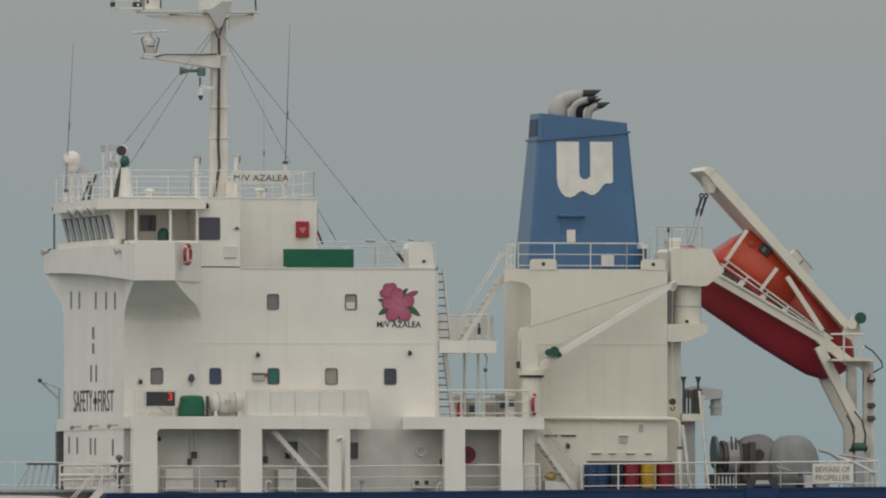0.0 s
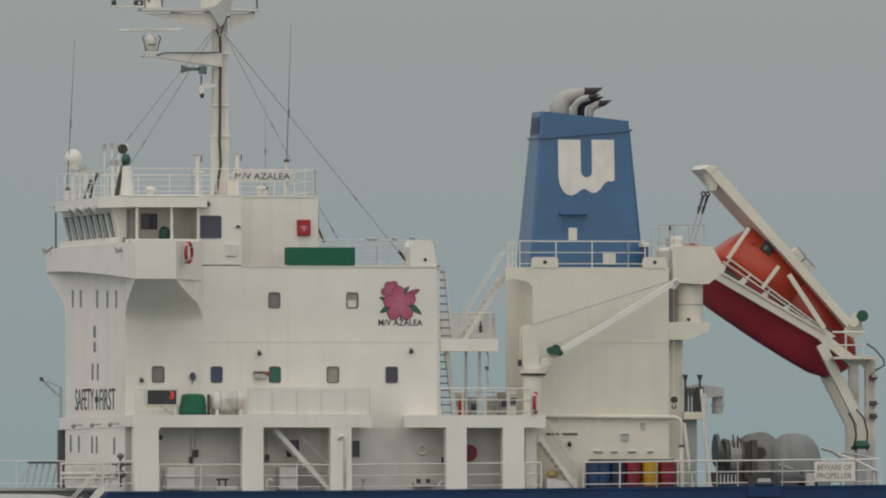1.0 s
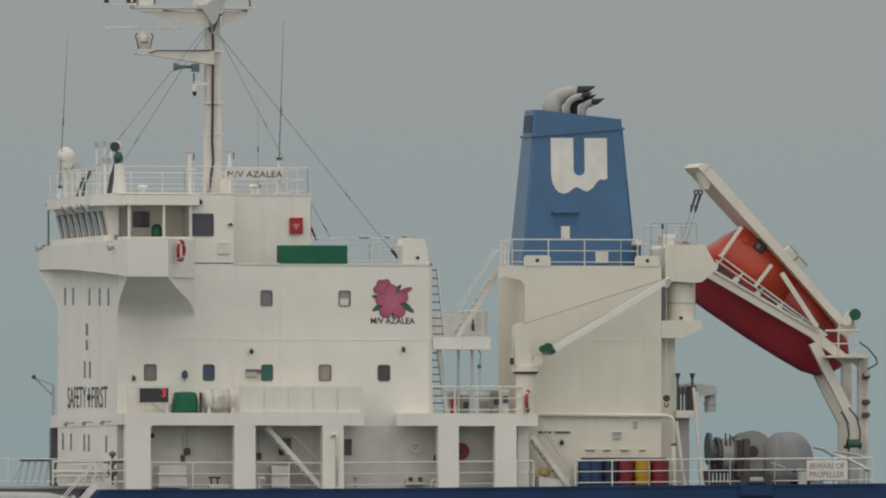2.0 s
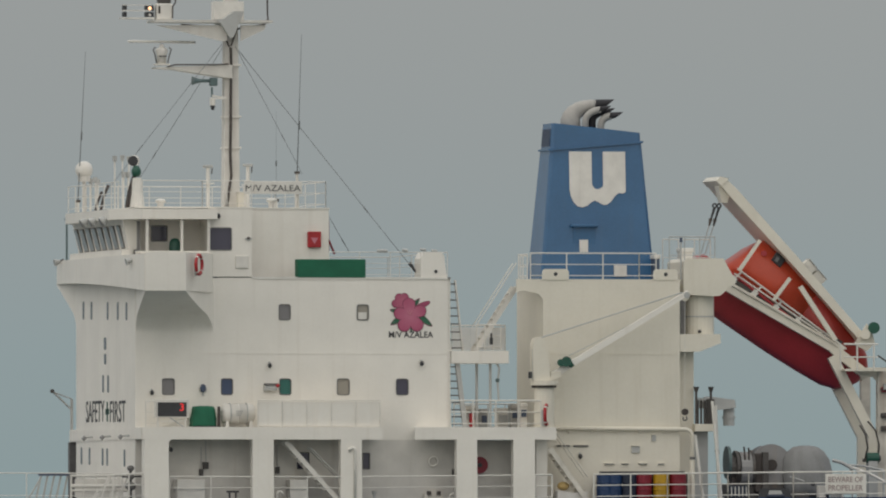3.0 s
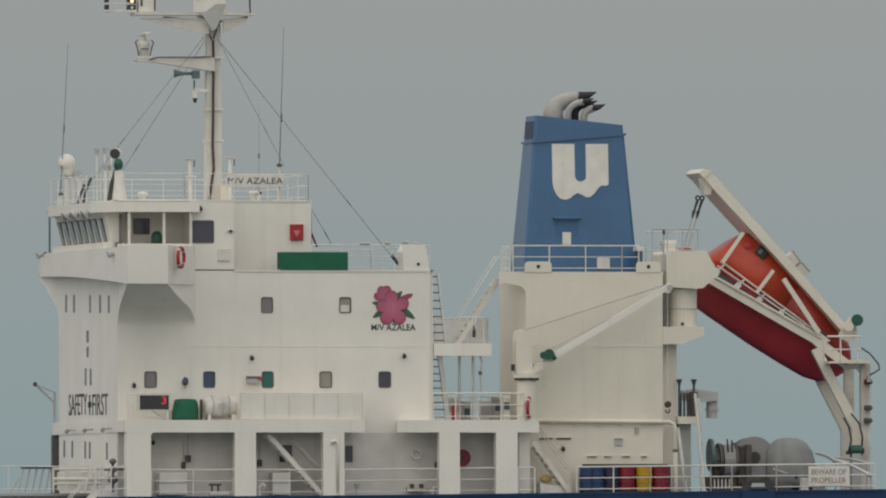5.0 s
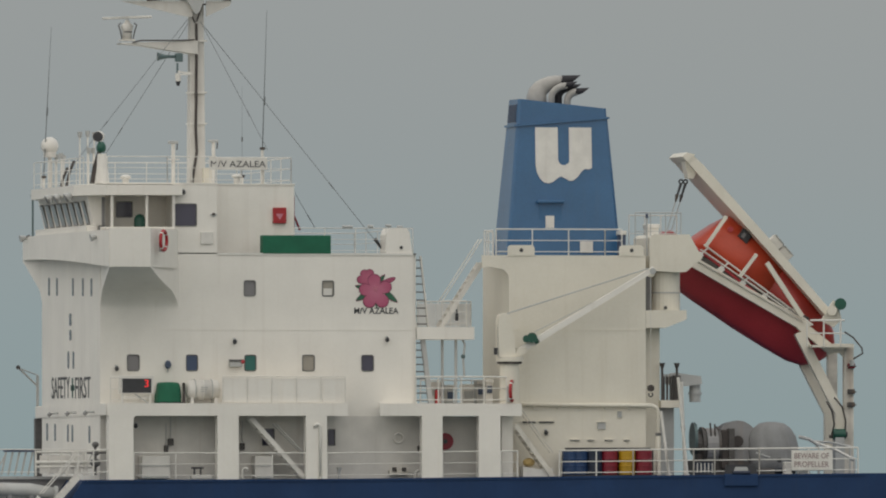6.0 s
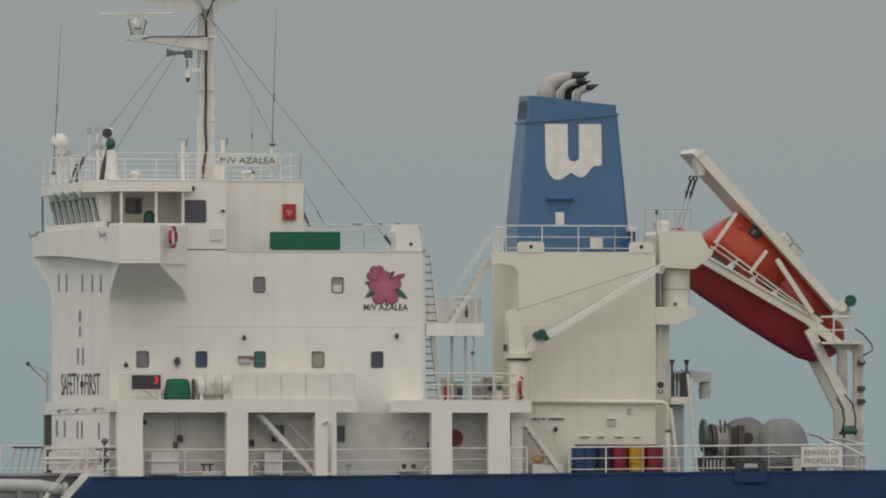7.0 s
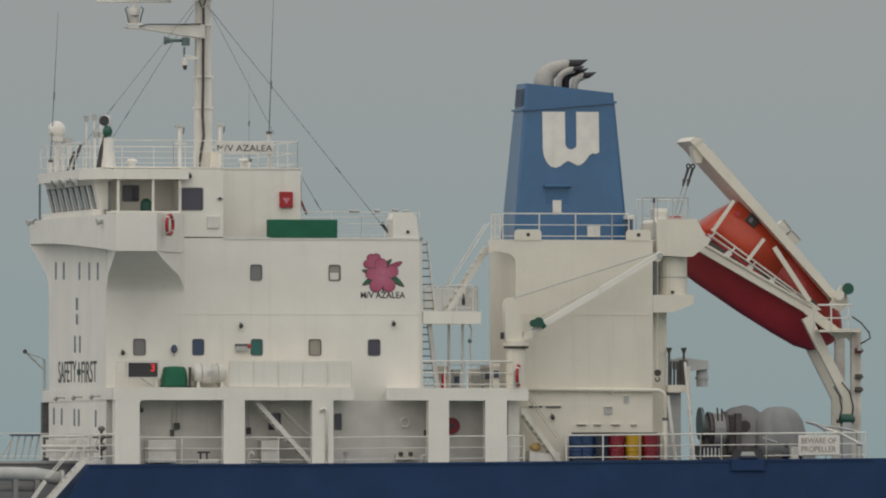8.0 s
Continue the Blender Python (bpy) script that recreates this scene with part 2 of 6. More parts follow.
def beam(p, q, w, h, bm=None, up=(0, 1, 0)):
    """A square bar from p to q: w across, h in the plane at right angles to up."""
    p, q, up = Vector(p), Vector(q), Vector(up)
    d = (q - p).normalized()
    s = up.normalized()
    v = d.cross(s).normalized()
    own = bm or bmesh.new()
    ring = []
    for c in (p, q):
        ring.append([own.verts.new(c + s * w / 2 * a + v * h / 2 * b) for a, b in ((1, 1), (-1, 1), (-1, -1), (1, -1))])
    for i in range(4):
        own.faces.new((ring[0][i], ring[0][(i + 1) % 4], ring[1][(i + 1) % 4], ring[1][i]))
    own.faces.new(ring[0][::-1])
    own.faces.new(ring[1])
    return own


def prism(xz, y0, y1, bm=None):
    """A plate of outline xz, from y0 to y1."""
    own = bm or bmesh.new()
    a = [own.verts.new((x, y0, z)) for x, z in xz]
    b = [own.verts.new((x, y1, z)) for x, z in xz]
    own.faces.new(a)
    own.faces.new(b[::-1])
    for i in range(len(a)):
        j = (i + 1) % len(a)
        own.faces.new((a[i], b[i], b[j], a[j]))
    return own


def plan(xy, z0, z1, bm=None):
    """A slab of plan outline xy, from z0 to z1."""
    own = bm or bmesh.new()
    a = [own.verts.new((x, y, z0)) for x, y in xy]
    b = [own.verts.new((x, y, z1)) for x, y in xy]
    own.faces.new(a[::-1])
    own.faces.new(b)
    for i in range(len(a)):
        j = (i + 1) % len(a)
        own.faces.new((a[i], a[j], b[j], b[i]))
    return own


def loft(rings, bm=None, caps=True, closed=True):
    own = bm or bmesh.new()
    vs = [[own.verts.new(p) for p in ring] for ring in rings]
    n = len(vs[0])
    for a, b in zip(vs, vs[1:]):
        for i in range(n if closed else n - 1):
            j = (i + 1) % n
            own.faces.new((a[i], a[j], b[j], b[i]))
    if caps and closed:
        own.faces.new(vs[0][::-1])
        own.faces.new(vs[-1])
    return own


def round_rect(x0, x1, z0, z1, r, n=4):
    out = []
    for cx, cz, a0 in ((x1 - r, z1 - r, 0), (x0 + r, z1 - r, 90), (x0 + r, z0 + r, 180), (x1 - r, z0 + r, 270)):
        for i in range(n + 1):
            a = radians(a0 + 90 * i / n)
            out.append((cx + r * math.cos(a), cz + r * math.sin(a)))
    return out


def tube(points, r, bm=None, n=8):
    """A round pipe along points."""
    pts = [Vector(p) for p in points]
    rings = []
    for i, p in enumerate(pts):
        d = (pts[min(i + 1, len(pts) - 1)] - pts[max(i - 1, 0)]).normalized()
        s = d.cross(Vector((0, 1, 0.01))).normalized()
        t = d.cross(s).normalized()
        rr = r[i] if isinstance(r, (list, tuple)) else r
        rings.append([p + (s * math.cos(2 * math.pi * k / n) + t * math.sin(2 * math.pi * k / n)) * rr for k in range(n)])
    return loft(rings, bm)


def ball(x, y, z, r, bm=None, flat=1.0, u=16, v=10):
    own = bmesh.new()
    bmesh.ops.create_uvsphere(own, u_segments=u, v_segments=v, radius=r, matrix=Matrix.Translation((x, y, z)) @ Matrix.Diagonal((1, 1, flat, 1)))
    return join(bm, own)


def ring_mesh(x, y, z, R, r, axis="y", bm=None, a0=0, a1=360, n=28):
    own = bm or bmesh.new()
    steps = n
    rings = []
    full = a1 - a0 >= 360
    for i in range(steps + (0 if full else 1)):
        a = radians(a0 + (a1 - a0) * i / steps)
        row = []
        for k in range(8):
            b = 2 * math.pi * k / 8
            rad = R + r * math.cos(b)
            o = r * math.sin(b)
            c, s = rad * math.cos(a), rad * math.sin(a)
            row.append(own.verts.new((x + c, y + o, z + s) if axis == "y" else ((x + o, y + c, z + s) if axis == "x" else (x + c, y + s, z + o))))
        rings.append(row)
    m = len(rings)
    for i in range(m if full else m - 1):
        A, C = rings[i], rings[(i + 1) % m]
        for k in range(8):
            own.faces.new((A[k], A[(k + 1) % 8], C[(k + 1) % 8], C[k]))
    return own


def holed(x0, x1, z0, z1, y0, y1, holes):
    """A wall along x with rectangular openings through it: holes are (x0, x1, z0, z1)."""
    xs = sorted({x0, x1, *(h[0] for h in holes), *(h[1] for h in holes)})
    zs = sorted({z0, z1, *(h[2] for h in holes), *(h[3] for h in holes)})
    bm = bmesh.new()
    cache = {}

    def vert(x, y, z):
        k = (x, y, z)
        if k not in cache:
            cache[k] = bm.verts.new(k)
        return cache[k]

    def solid(i, k):
        if not (0 <= i < len(xs) - 1 and 0 <= k < len(zs) - 1):
            return False
        cx, cz = (xs[i] + xs[i + 1]) / 2, (zs[k] + zs[k + 1]) / 2
        return not any(h[0] < cx < h[1] and h[2] < cz < h[3] for h in holes)

    for i in range(len(xs) - 1):
        for k in range(len(zs) - 1):
            if not solid(i, k):
                continue
            a, b, c, d = xs[i], xs[i + 1], zs[k], zs[k + 1]
            bm.faces.new([vert(*p) for p in ((a, y0, c), (b, y0, c), (b, y0, d), (a, y0, d))])
            bm.faces.new([vert(*p) for p in ((a, y1, c), (a, y1, d), (b, y1, d), (b, y1, c))])
            for di, dk, e in ((-1, 0, ((a, c), (a, d))), (1, 0, ((b, d), (b, c))), (0, -1, ((b, c), (a, c))), (0, 1, ((a, d), (b, d)))):
                if not solid(i + di, k + dk):
                    (ax, az), (bx, bz) = e
                    bm.faces.new([vert(ax, y0, az), vert(ax, y1, az), vert(bx, y1, bz), vert(bx, y0, bz)])
    return bm


def lettering(text, x, y, z, width, height, turn, material, name, parent=None, label="", category="sign", spread=1.0, weight=0.0):
    """Raised letters, lower left corner at x, y, z, stretched to width by height. turn: heading about z."""
    cu = bpy.data.curves.new("letters", "FONT")
    cu.body, cu.space_character, cu.resolution_u, cu.extrude = text, spread, 3, 0.004
    cu.offset = weight
    tmp = bpy.data.objects.new("letters", cu)
    scene.collection.objects.link(tmp)
    dg = bpy.context.evaluated_depsgraph_get()
    me = bpy.data.meshes.new_from_object(tmp.evaluated_get(dg))
    bpy.data.objects.remove(tmp)
    co = np.empty(len(me.vertices) * 3)
    me.vertices.foreach_get("co", co)
    co = co.reshape(-1, 3)
    lo, hi = co.min(0), co.max(0)
    co[:, 0] = (co[:, 0] - lo[0]) / (hi[0] - lo[0]) * width
    co[:, 1] = (co[:, 1] - lo[1]) / (hi[1] - lo[1]) * height
    me.vertices.foreach_set("co", co.ravel())
    me.name = name
    me.materials.clear()
    me.materials.append(material)
    ob = new(name, me)
    m = pose(x, y, z, 90, 0, turn)
    if parent:
        ob.parent = parent
        ob.matrix_basis = Matrix.Translation(-ORIGIN[parent]) @ m
        if label:
            ob["label"] = label
    else:
        ob.matrix_basis = m
        tagged(ob, label, category)
    return ob


def railing(p, q, h, posts, label, bars=2, r=0.022, group="ship railings", mat=None, name="railing"):
    """A guard rail from p to q: posts, a top rail and lower bars."""
    mat = mat or TRIM
    p, q = Vector(p), Vector(q)
    t = thing(name, *p, label, "railing", group)
    for i in range(posts):
        c = p.lerp(q, i / (posts - 1))
        part("post", rod(c, c + Vector((0, 0, h)), r * 1.15, n=6), mat, t)
    up = Vector((0, 0, 1))
    part("top_rail", rod(p + up * h, q + up * h, r * 1.2, n=6), mat, t)
    for k in range(bars):
        z = h * (0.14, 0.57)[k]
        part("lower_rail", rod(p + up * z, q + up * z, r * 0.75, n=6), mat, t)
    return t


def wall_window(x0, x1, z0, z1, y, pane, host, depth=0.05, r=0.09):
    """A fixed window with rounded corners: gasket ring and recessed pane, in an opening of a wall at y."""
    fr = bmesh.new()
    out, inn = round_rect(x0 - 0.015, x1 + 0.015, z0 - 0.015, z1 + 0.015, r), round_rect(x0 + 0.015, x1 - 0.015, z0 + 0.015, z1 - 0.015, r * 0.8)
    loft([[(x, y - 0.02, z) for x, z in out], [(x, y - 0.02, z) for x, z in inn], [(x, y + depth, z) for x, z in inn], [(x, y + depth, z) for x, z in out]], fr, caps=False)
    w = part("window", fr, GASKET, host)
    part("pane", prism(round_rect(x0 + 0.01, x1 - 0.01, z0 + 0.01, z1 - 0.01, r * 0.7), y + depth * 0.5, y + depth * 0.5 + 0.012), pane, w)
    return w

# du, dv below are units of the ship's side drawing, about 49 to the metre; a point y metres inboard is drawn 10 units a metre further forward

# ---- sea and hull ----
water = B()
bmesh.ops.create_grid(water, x_segments=2, y_segments=2, size=9000, matrix=Matrix.Translation((0, 0, -5.5)))
solo("water", water, SEA, "grey-green calm sea under the ship", "sea", kind="structure")
HS, HF = -1.4, 12.9          # port and starboard ship's side
hull = thing("hull", 14, 5.4, -7.0, "dark blue painted steel ship hull with raised poop", "ship hull", kind="structure")
side = [(-0.871, -0.170), (7.847, -0.127), (17.836, -0.020), (27.225, 0.080), (28.705, 0.085), (27.881, -3.097), (27.058, -6.304), (-30.0, -7.0), (-30.0, -2.6), (-2.124, -1.904), (-1.639, -1.387)]
part("shell", prism(side, HS, HF), HULL, hull)
part("sheer_strake", prism([(-0.871, -0.170), (7.847, -0.127), (17.836, -0.020), (27.225, 0.080), (27.225, 0.0), (17.836, -0.10), (7.847, -0.207), (-0.871, -0.25)], HS - 0.04, HS), HULL, hull)
part("poop_deck", prism([(-0.731, -0.176), (7.847, -0.133), (17.858, -0.026), (27.165, 0.074), (27.165, -0.09), (-0.731, -0.26)], HS + 0.05, HF - 0.05), DECK, hull)

# ---- deckhouse ----
ZB0, ZB1 = 2.091, 2.530     # boat deck slab
ZT = 7.801                              # top of the accommodation
ZR = 10.275                              # wheelhouse roof
XE = 11.205                              # after end of the accommodation
WIN = [(5.133, 5.540, 6.321, 6.861, PANEGREY), (7.942, 8.350, 6.321, 6.861, PANETAN),
       (0.949, 1.375, 3.681, 4.241, PANEGREY), (3.060, 3.467, 3.681, 4.241, PANEBLUE), (5.154, 5.561, 3.681, 4.241, PANEGREEN),
       (7.229, 7.657, 3.681, 4.241, PANETAN), (9.348, 9.777, 3.681, 4.241, PANE)]
wall_port = thing("wall_port", 6, 0, ZB1, "white painted steel deckhouse side with small windows", "wall", kind="structure")
part("plating", holed(-0.02, XE, ZB0, ZT, 0.0, 0.12, [w[:4] for w in WIN]), WHITE, wall_port)
for w in WIN:
    wall_window(*w[:4], 0.0, w[4], wall_port)
part("curtain", box(WIN[1][0] + 0.04, WIN[1][1] - 0.06, 0.006, 0.018, WIN[1][2] + 0.03, WIN[1][2] + 0.27), TRIM, wall_port, "white half-drawn curtain")
part("deck_seam", box(0.0, XE, -0.012, 0.0, 5.121, 5.161), WHITE, wall_port)
part("top_edge", box(4.157, XE, -0.03, 0.0, 7.761, 7.841), TRIM, wall_port)
part("inner_lining", box(0.2, XE - 0.2, 0.7, 0.8, ZB0, ZT), GREYW, wall_port)
wall_front = thing("wall_front", 0, 5.5, 0, "white painted steel deckhouse front with narrow windows", "wall", kind="structure")
part("plating", box(-0.02, 0.1, 0.13, 11.7, -0.2, ZT), WHITE, wall_front)
for dv0, dv1, dus, hw in ((520, 549, (122, 138, 170, 190, 207), 0.14), (650, 678, (161, 171), 0.14), (583, 602, (165,), 0.2), (612, 628, (165,), 0.18), (780, 808, (134, 160, 169, 203), 0.14), (780, 808, (118,), 0.14)):
    for du in dus:
        yc = (222 - du) / 9.98 + 0.2
        z0, z1 = 17.3 - dv1 / 50.0 + 0.0164 * yc, 17.3 - dv0 / 50.0 + 0.0164 * yc
        fr = bmesh.new()
        loft([[(-0.027, yc + a, z) for a, z in round_rect(-hw - 0.03, hw + 0.03, z0 - 0.03, z1 + 0.03, 0.08)], [(-0.018, yc + a, z) for a, z in round_rect(-hw - 0.03, hw + 0.03, z0 - 0.03, z1 + 0.03, 0.08)]], fr)
        w = part("window", fr, GASKET, wall_front)
        pn = bmesh.new()
        loft([[(-0.031, yc + a, z) for a, z in round_rect(-hw, hw, z0, z1, 0.06)], [(-0.026, yc + a, z) for a, z in round_rect(-hw, hw, z0, z1, 0.06)]], pn)
        part("pane", pn, PANE, w)
wall_starboard = solo("wall_starboard", box(0.1, XE, 11.58, 11.7, -0.2, ZT), WHITE, "white painted steel deckhouse side", "wall", kind="structure")
wall_aft = solo("wall_aft", box(XE, XE + 0.12, 0.13, 11.7, -0.2, ZT), WHITE, "white painted steel deckhouse after wall", "wall", kind="structure")
deck_top = solo("upper_deck", box(-0.02, XE + 0.12, 0.0, 11.7, ZT, ZT + 0.04), DECK, "grey painted steel upper deck", "deck", kind="structure")
XC0, XC1 = 14.657, 19.592
lower_wall = thing("wall_main_deck", 6, 0, 0, "white lower deckhouse wall with boat deck shade in its colour", "wall", kind="structure")
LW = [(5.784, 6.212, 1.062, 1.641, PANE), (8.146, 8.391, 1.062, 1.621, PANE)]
# greyer than the walls above: the boat deck's shade is in this colour
part("plating", holed(-0.02, XC0, -0.2, ZB0, 0.0, 0.12, [w[:4] for w in LW]), MASTSHADEWHITE, lower_wall)
for w in LW:
    wall_window(*w[:4], 0.0, w[4], lower_wall, r=0.03)
# dark panel added to give the starboard recess its shade
solo("starboard_shade", box(0.25, 0.33, 11.7, 12.6, -0.18, ZB0), CABLE, "dark brown panel standing for shade in the starboard passage", "door", kind="structure")
# boat deck slab with its gap, and the pillars at the ship's side
boat_deck = thing("boat_deck", 6, 0, ZB0, "white painted steel boat deck slab over the side passage", "deck", kind="structure")
XG0, XG1, XD = 8.579, 9.739, 14.834
part("fascia", prism([(-0.022, ZB0), (XG0, ZB0), (XG0, ZB1), (-0.022, ZB1)], HS - 0.004, HS + 0.08), WHITE, boat_deck)
part("fascia", prism([(XG1, ZB0), (XD, ZB0), (XD, ZB1), (XG1, ZB1)], HS, HS + 0.08), WHITE, boat_deck)
part("slab", box(-0.022, XG0, HS + 0.08, 0.0, ZB1 - 0.12, ZB1), WHITE, boat_deck)
part("slab", box(XG1 + 0.28, XD, HS + 0.08, 0.0, ZB1 - 0.12, ZB1), WHITE, boat_deck)
part("inner_slab", box(XE + 0.12, XD, 0.0, HF, ZB1 - 0.12, ZB1 - 0.01), WHITE, boat_deck)
part("front_edge", box(-0.05, -0.025, HS + 0.1, HF - 0.02, ZB0 + 0.02, ZB1 - 0.02), WHITE, boat_deck)
part("starboard_slab", box(-0.022, XD, 11.7, HF, ZB0, ZB1), WHITE, boat_deck)
for a, b in ((238, 281), (428, 465), (583, 620), (787, 823), (887, 925)):
    x0, x1 = (a - 222) / 48.99 - 0.285, (b - 222) / 48.99 - 0.285
    p = B()
    if a == 238:
        # first pillar broadens under the deck with a rounded corner
        r = 0.14
        out = [(x0, -0.16), (x1, -0.16), (x1, ZB0 - r)] + [(x1 + r - r * math.cos(radians(t)), ZB0 - r + r * math.sin(radians(t))) for t in (22, 45, 67, 90)] + [(x0, ZB0)]
        prism(out, HS, HS + 0.5, p)
    else:
        box(x0, x1, HS, HS + 0.45, -0.15, ZB0, p)
    solo("pillar", p, WHITE, "white painted steel pillar carrying the boat deck", "pillar", "boat deck pillars", "structure")
solo("pillar", box(14.225, 14.634, -0.8, -0.1, -0.15, ZB0), WHITE, "narrow white steel pillar set back under the boat deck", "pillar", "boat deck pillars", "structure")
# starboard pillar in dark brown: the recess's shade is put into its colour
solo("pillar", box(-0.1, 0.6, HF - 0.3, HF, -0.18, ZB0), GASKET, "steel pillar coloured dark for the shade of the starboard passage", "pillar", "boat deck pillars", "structure")

# ---- bridge ----
YW, YE = -3.4, 13.95      # ends of the bridge wings
ZW0, ZW1 = 7.290, 8.643
bridge = thing("bridge", 1.2, 5.5, ZW0, "white steel navigating bridge with open wings", "bridge", kind="structure")
# curved haunch under each wing
for sgn, yb, ye in ((1, 0.0, YW), (-1, 11.7, YE)):
    rings = []
    zb, zt = 5.861, ZW0 if sgn > 0 else ZW0 + 0.42
    for i in range(25):
        # straight slope that bends into the wall at its foot
        g = i / 24
        f = g * 0.45 / 0.35 if g < 0.35 else 0.45 + 0.55 * (g - 0.35) / 0.65
        h = (f / 0.45) ** 2 * 0.16 if f < 0.45 else 0.16 + 0.84 * (f - 0.45) / 0.55
        y, z = yb + (ye - yb) * h, zb + (zt - zb) * f
        x0, x1 = -0.3 * h, 2.80 - 1.65 * h ** 0.85
        rings.append([(x0, y, z), (x1, y, z), (x1, y, zt + 0.25), (x0, y, zt + 0.25)])
    rings[-1][0] = (rings[-1][0][0], ye, zt)
    part("wing_haunch", loft([[(x, y, z) if j < 2 else (x, yb if j >= 2 else y, z) for j, (x, y, z) in enumerate(rg)] for rg in rings[:1]] + rings[1:]), WHITE, bridge, smooth=False)
part("wing_end", box(-0.30, 1.15, YW - 0.08, YW, ZW0, ZW1), WHITE, bridge)
part("wing_end", box(-0.30, 1.15, YE, YE + 0.08, ZW0 + 0.42, ZW1), WHITE, bridge)
part("wing_floor", box(-0.30, 1.15, YW, 0.0, ZW0 + 0.25, ZW0 + 0.35), GREYW, bridge)
part("wing_floor", box(-0.30, 1.15, 11.7, YE, ZW0 + 0.67, ZW0 + 0.77), GREYW, bridge)
part("wing_after_wall", prism([(1.15, ZW0), (2.75, ZW0), (2.75, ZW1), (1.15, ZW1)], -0.06, 0.0), WHITE, bridge)
aft_w = B()
plan([(1.07, YW), (1.15, YW), (2.75, -0.06), (2.67, -0.06)], ZW0, ZW1, aft_w)
part("wing_after_bulwark", aft_w, WHITE, bridge)
# bow-shaped front bulwark
FRONT = [(-0.32 - 0.30 * math.sin(math.pi * i / 14), YW + (YE - YW) * i / 14) for i in range(15)]
ZLOW = [ZW0 + 0.48 * (1 - (1 - i / 14) ** 2) for i in range(15)]
part("front_bulwark", loft([[(x, y, z), (x, y, ZW1 - 0.05), (-0.15, y, ZW1 - 0.05), (-0.15, y, z)] for (x, y), z in zip(FRONT, ZLOW)]), WHITE, bridge)
sof = B()
loft([[(x, y, z + 0.002) for (x, y), z in zip(FRONT, ZLOW)], [(-0.025, min(max(y, -2.2), 12.6), z - 0.03) for (x, y), z in zip(FRONT, ZLOW)]], sof, caps=False, closed=False)
part("front_soffit", sof, WHITE, bridge, smooth=True)
# wheelhouse
ZS = 8.741
XA, XS, XH, YS = 2.593, 4.157, 7.079, 1.3
WHW = [(2.654, 3.426, 8.781, 9.561, PANE)]
part("house_side", holed(XA, XS, ZT, ZR, 0.0, 0.12, [w[:4] for w in WHW]), WHITE, bridge)
part("house_step", box(XS - 0.12, XS, 0.12, YS + 0.12, ZT, ZR), WHITE, bridge)
part("set_back_side", box(XS, XH, YS, YS + 0.12, ZT + 0.04, ZR), WHITE, bridge)
for w in WHW:
    wall_window(*w[:4], 0.0, w[4], bridge, r=0.07)
part("lower_side", box(0.0, XA, 0.0, 0.12, ZT, ZS), WHITE, bridge)
part("house_aft", box(XH, XH + 0.1, YS, 11.0, ZT, ZR), WHITE, bridge)
# grey panel added to darken the corner wall as shadow would
part("corner_shade", box(0.10, 0.33, 0.93, 0.948, ZS - 0.3, 9.80), GREYD, bridge, "grey panel standing for shade on the wheelhouse corner")
part("house_starboard", box(0.0, XH, 10.9, 11.0, ZT, ZR), WHITE, bridge)
SW = [(0.85, 1.42, 9.116, 9.658, PANE)]
part("wheelhouse_side", holed(0.35, XA + 0.4, ZS - 0.3, 9.861, 1.6, 1.72, [w[:4] for w in SW]), WHITE, bridge)
for w in SW:
    wall_window(*w[:4], 1.6, w[4], bridge, r=0.05)
part("wheelhouse_corner", box(-0.02, 0.35, 0.95, 1.72, ZS - 0.3, 9.861), WHITE, bridge)
part("wheelhouse_end", box(XA + 0.02, XA + 0.12, 0.12, 1.6, ZS - 0.3, 9.861), WHITE, bridge)
# canopy roof over wheelhouse and wings, with slanted front
part("roof", plan([(-0.75, 1.2), (-0.75, 9.8), (0.0, 11.8), (XA + 0.25, 11.8), (XA + 0.25, -0.45), (0.15, -0.45)], 9.861, 10.225), WHITE, bridge)
part("roof_deck", plan([(0.1, -0.02), (XS + 0.02, -0.02), (XS + 0.02, YS - 0.03), (XH + 0.13, YS - 0.03), (XH + 0.13, 11.02), (0.1, 11.02)], ZR - 0.02, ZR + 0.03), WHITE, bridge)
for du in (242, 303, 350):
    x = (du - 222) / 48.99 - 0.06
    part("post", box(x - 0.045, x + 0.045, -0.34, -0.25, ZS - 0.05, 9.861), TRIM, bridge)
part("wing_sill", box(0.1, XA - 0.02, -0.4, 0.14, ZS - 0.08, ZS), WHITE, bridge)
part("side_bulwark", prism([(0.1, ZW0 + 0.5), (XA - 0.04, ZW0 + 0.5), (XA - 0.04, ZS - 0.082), (0.1, ZS - 0.082)], -0.38, -0.3), WHITE, bridge)
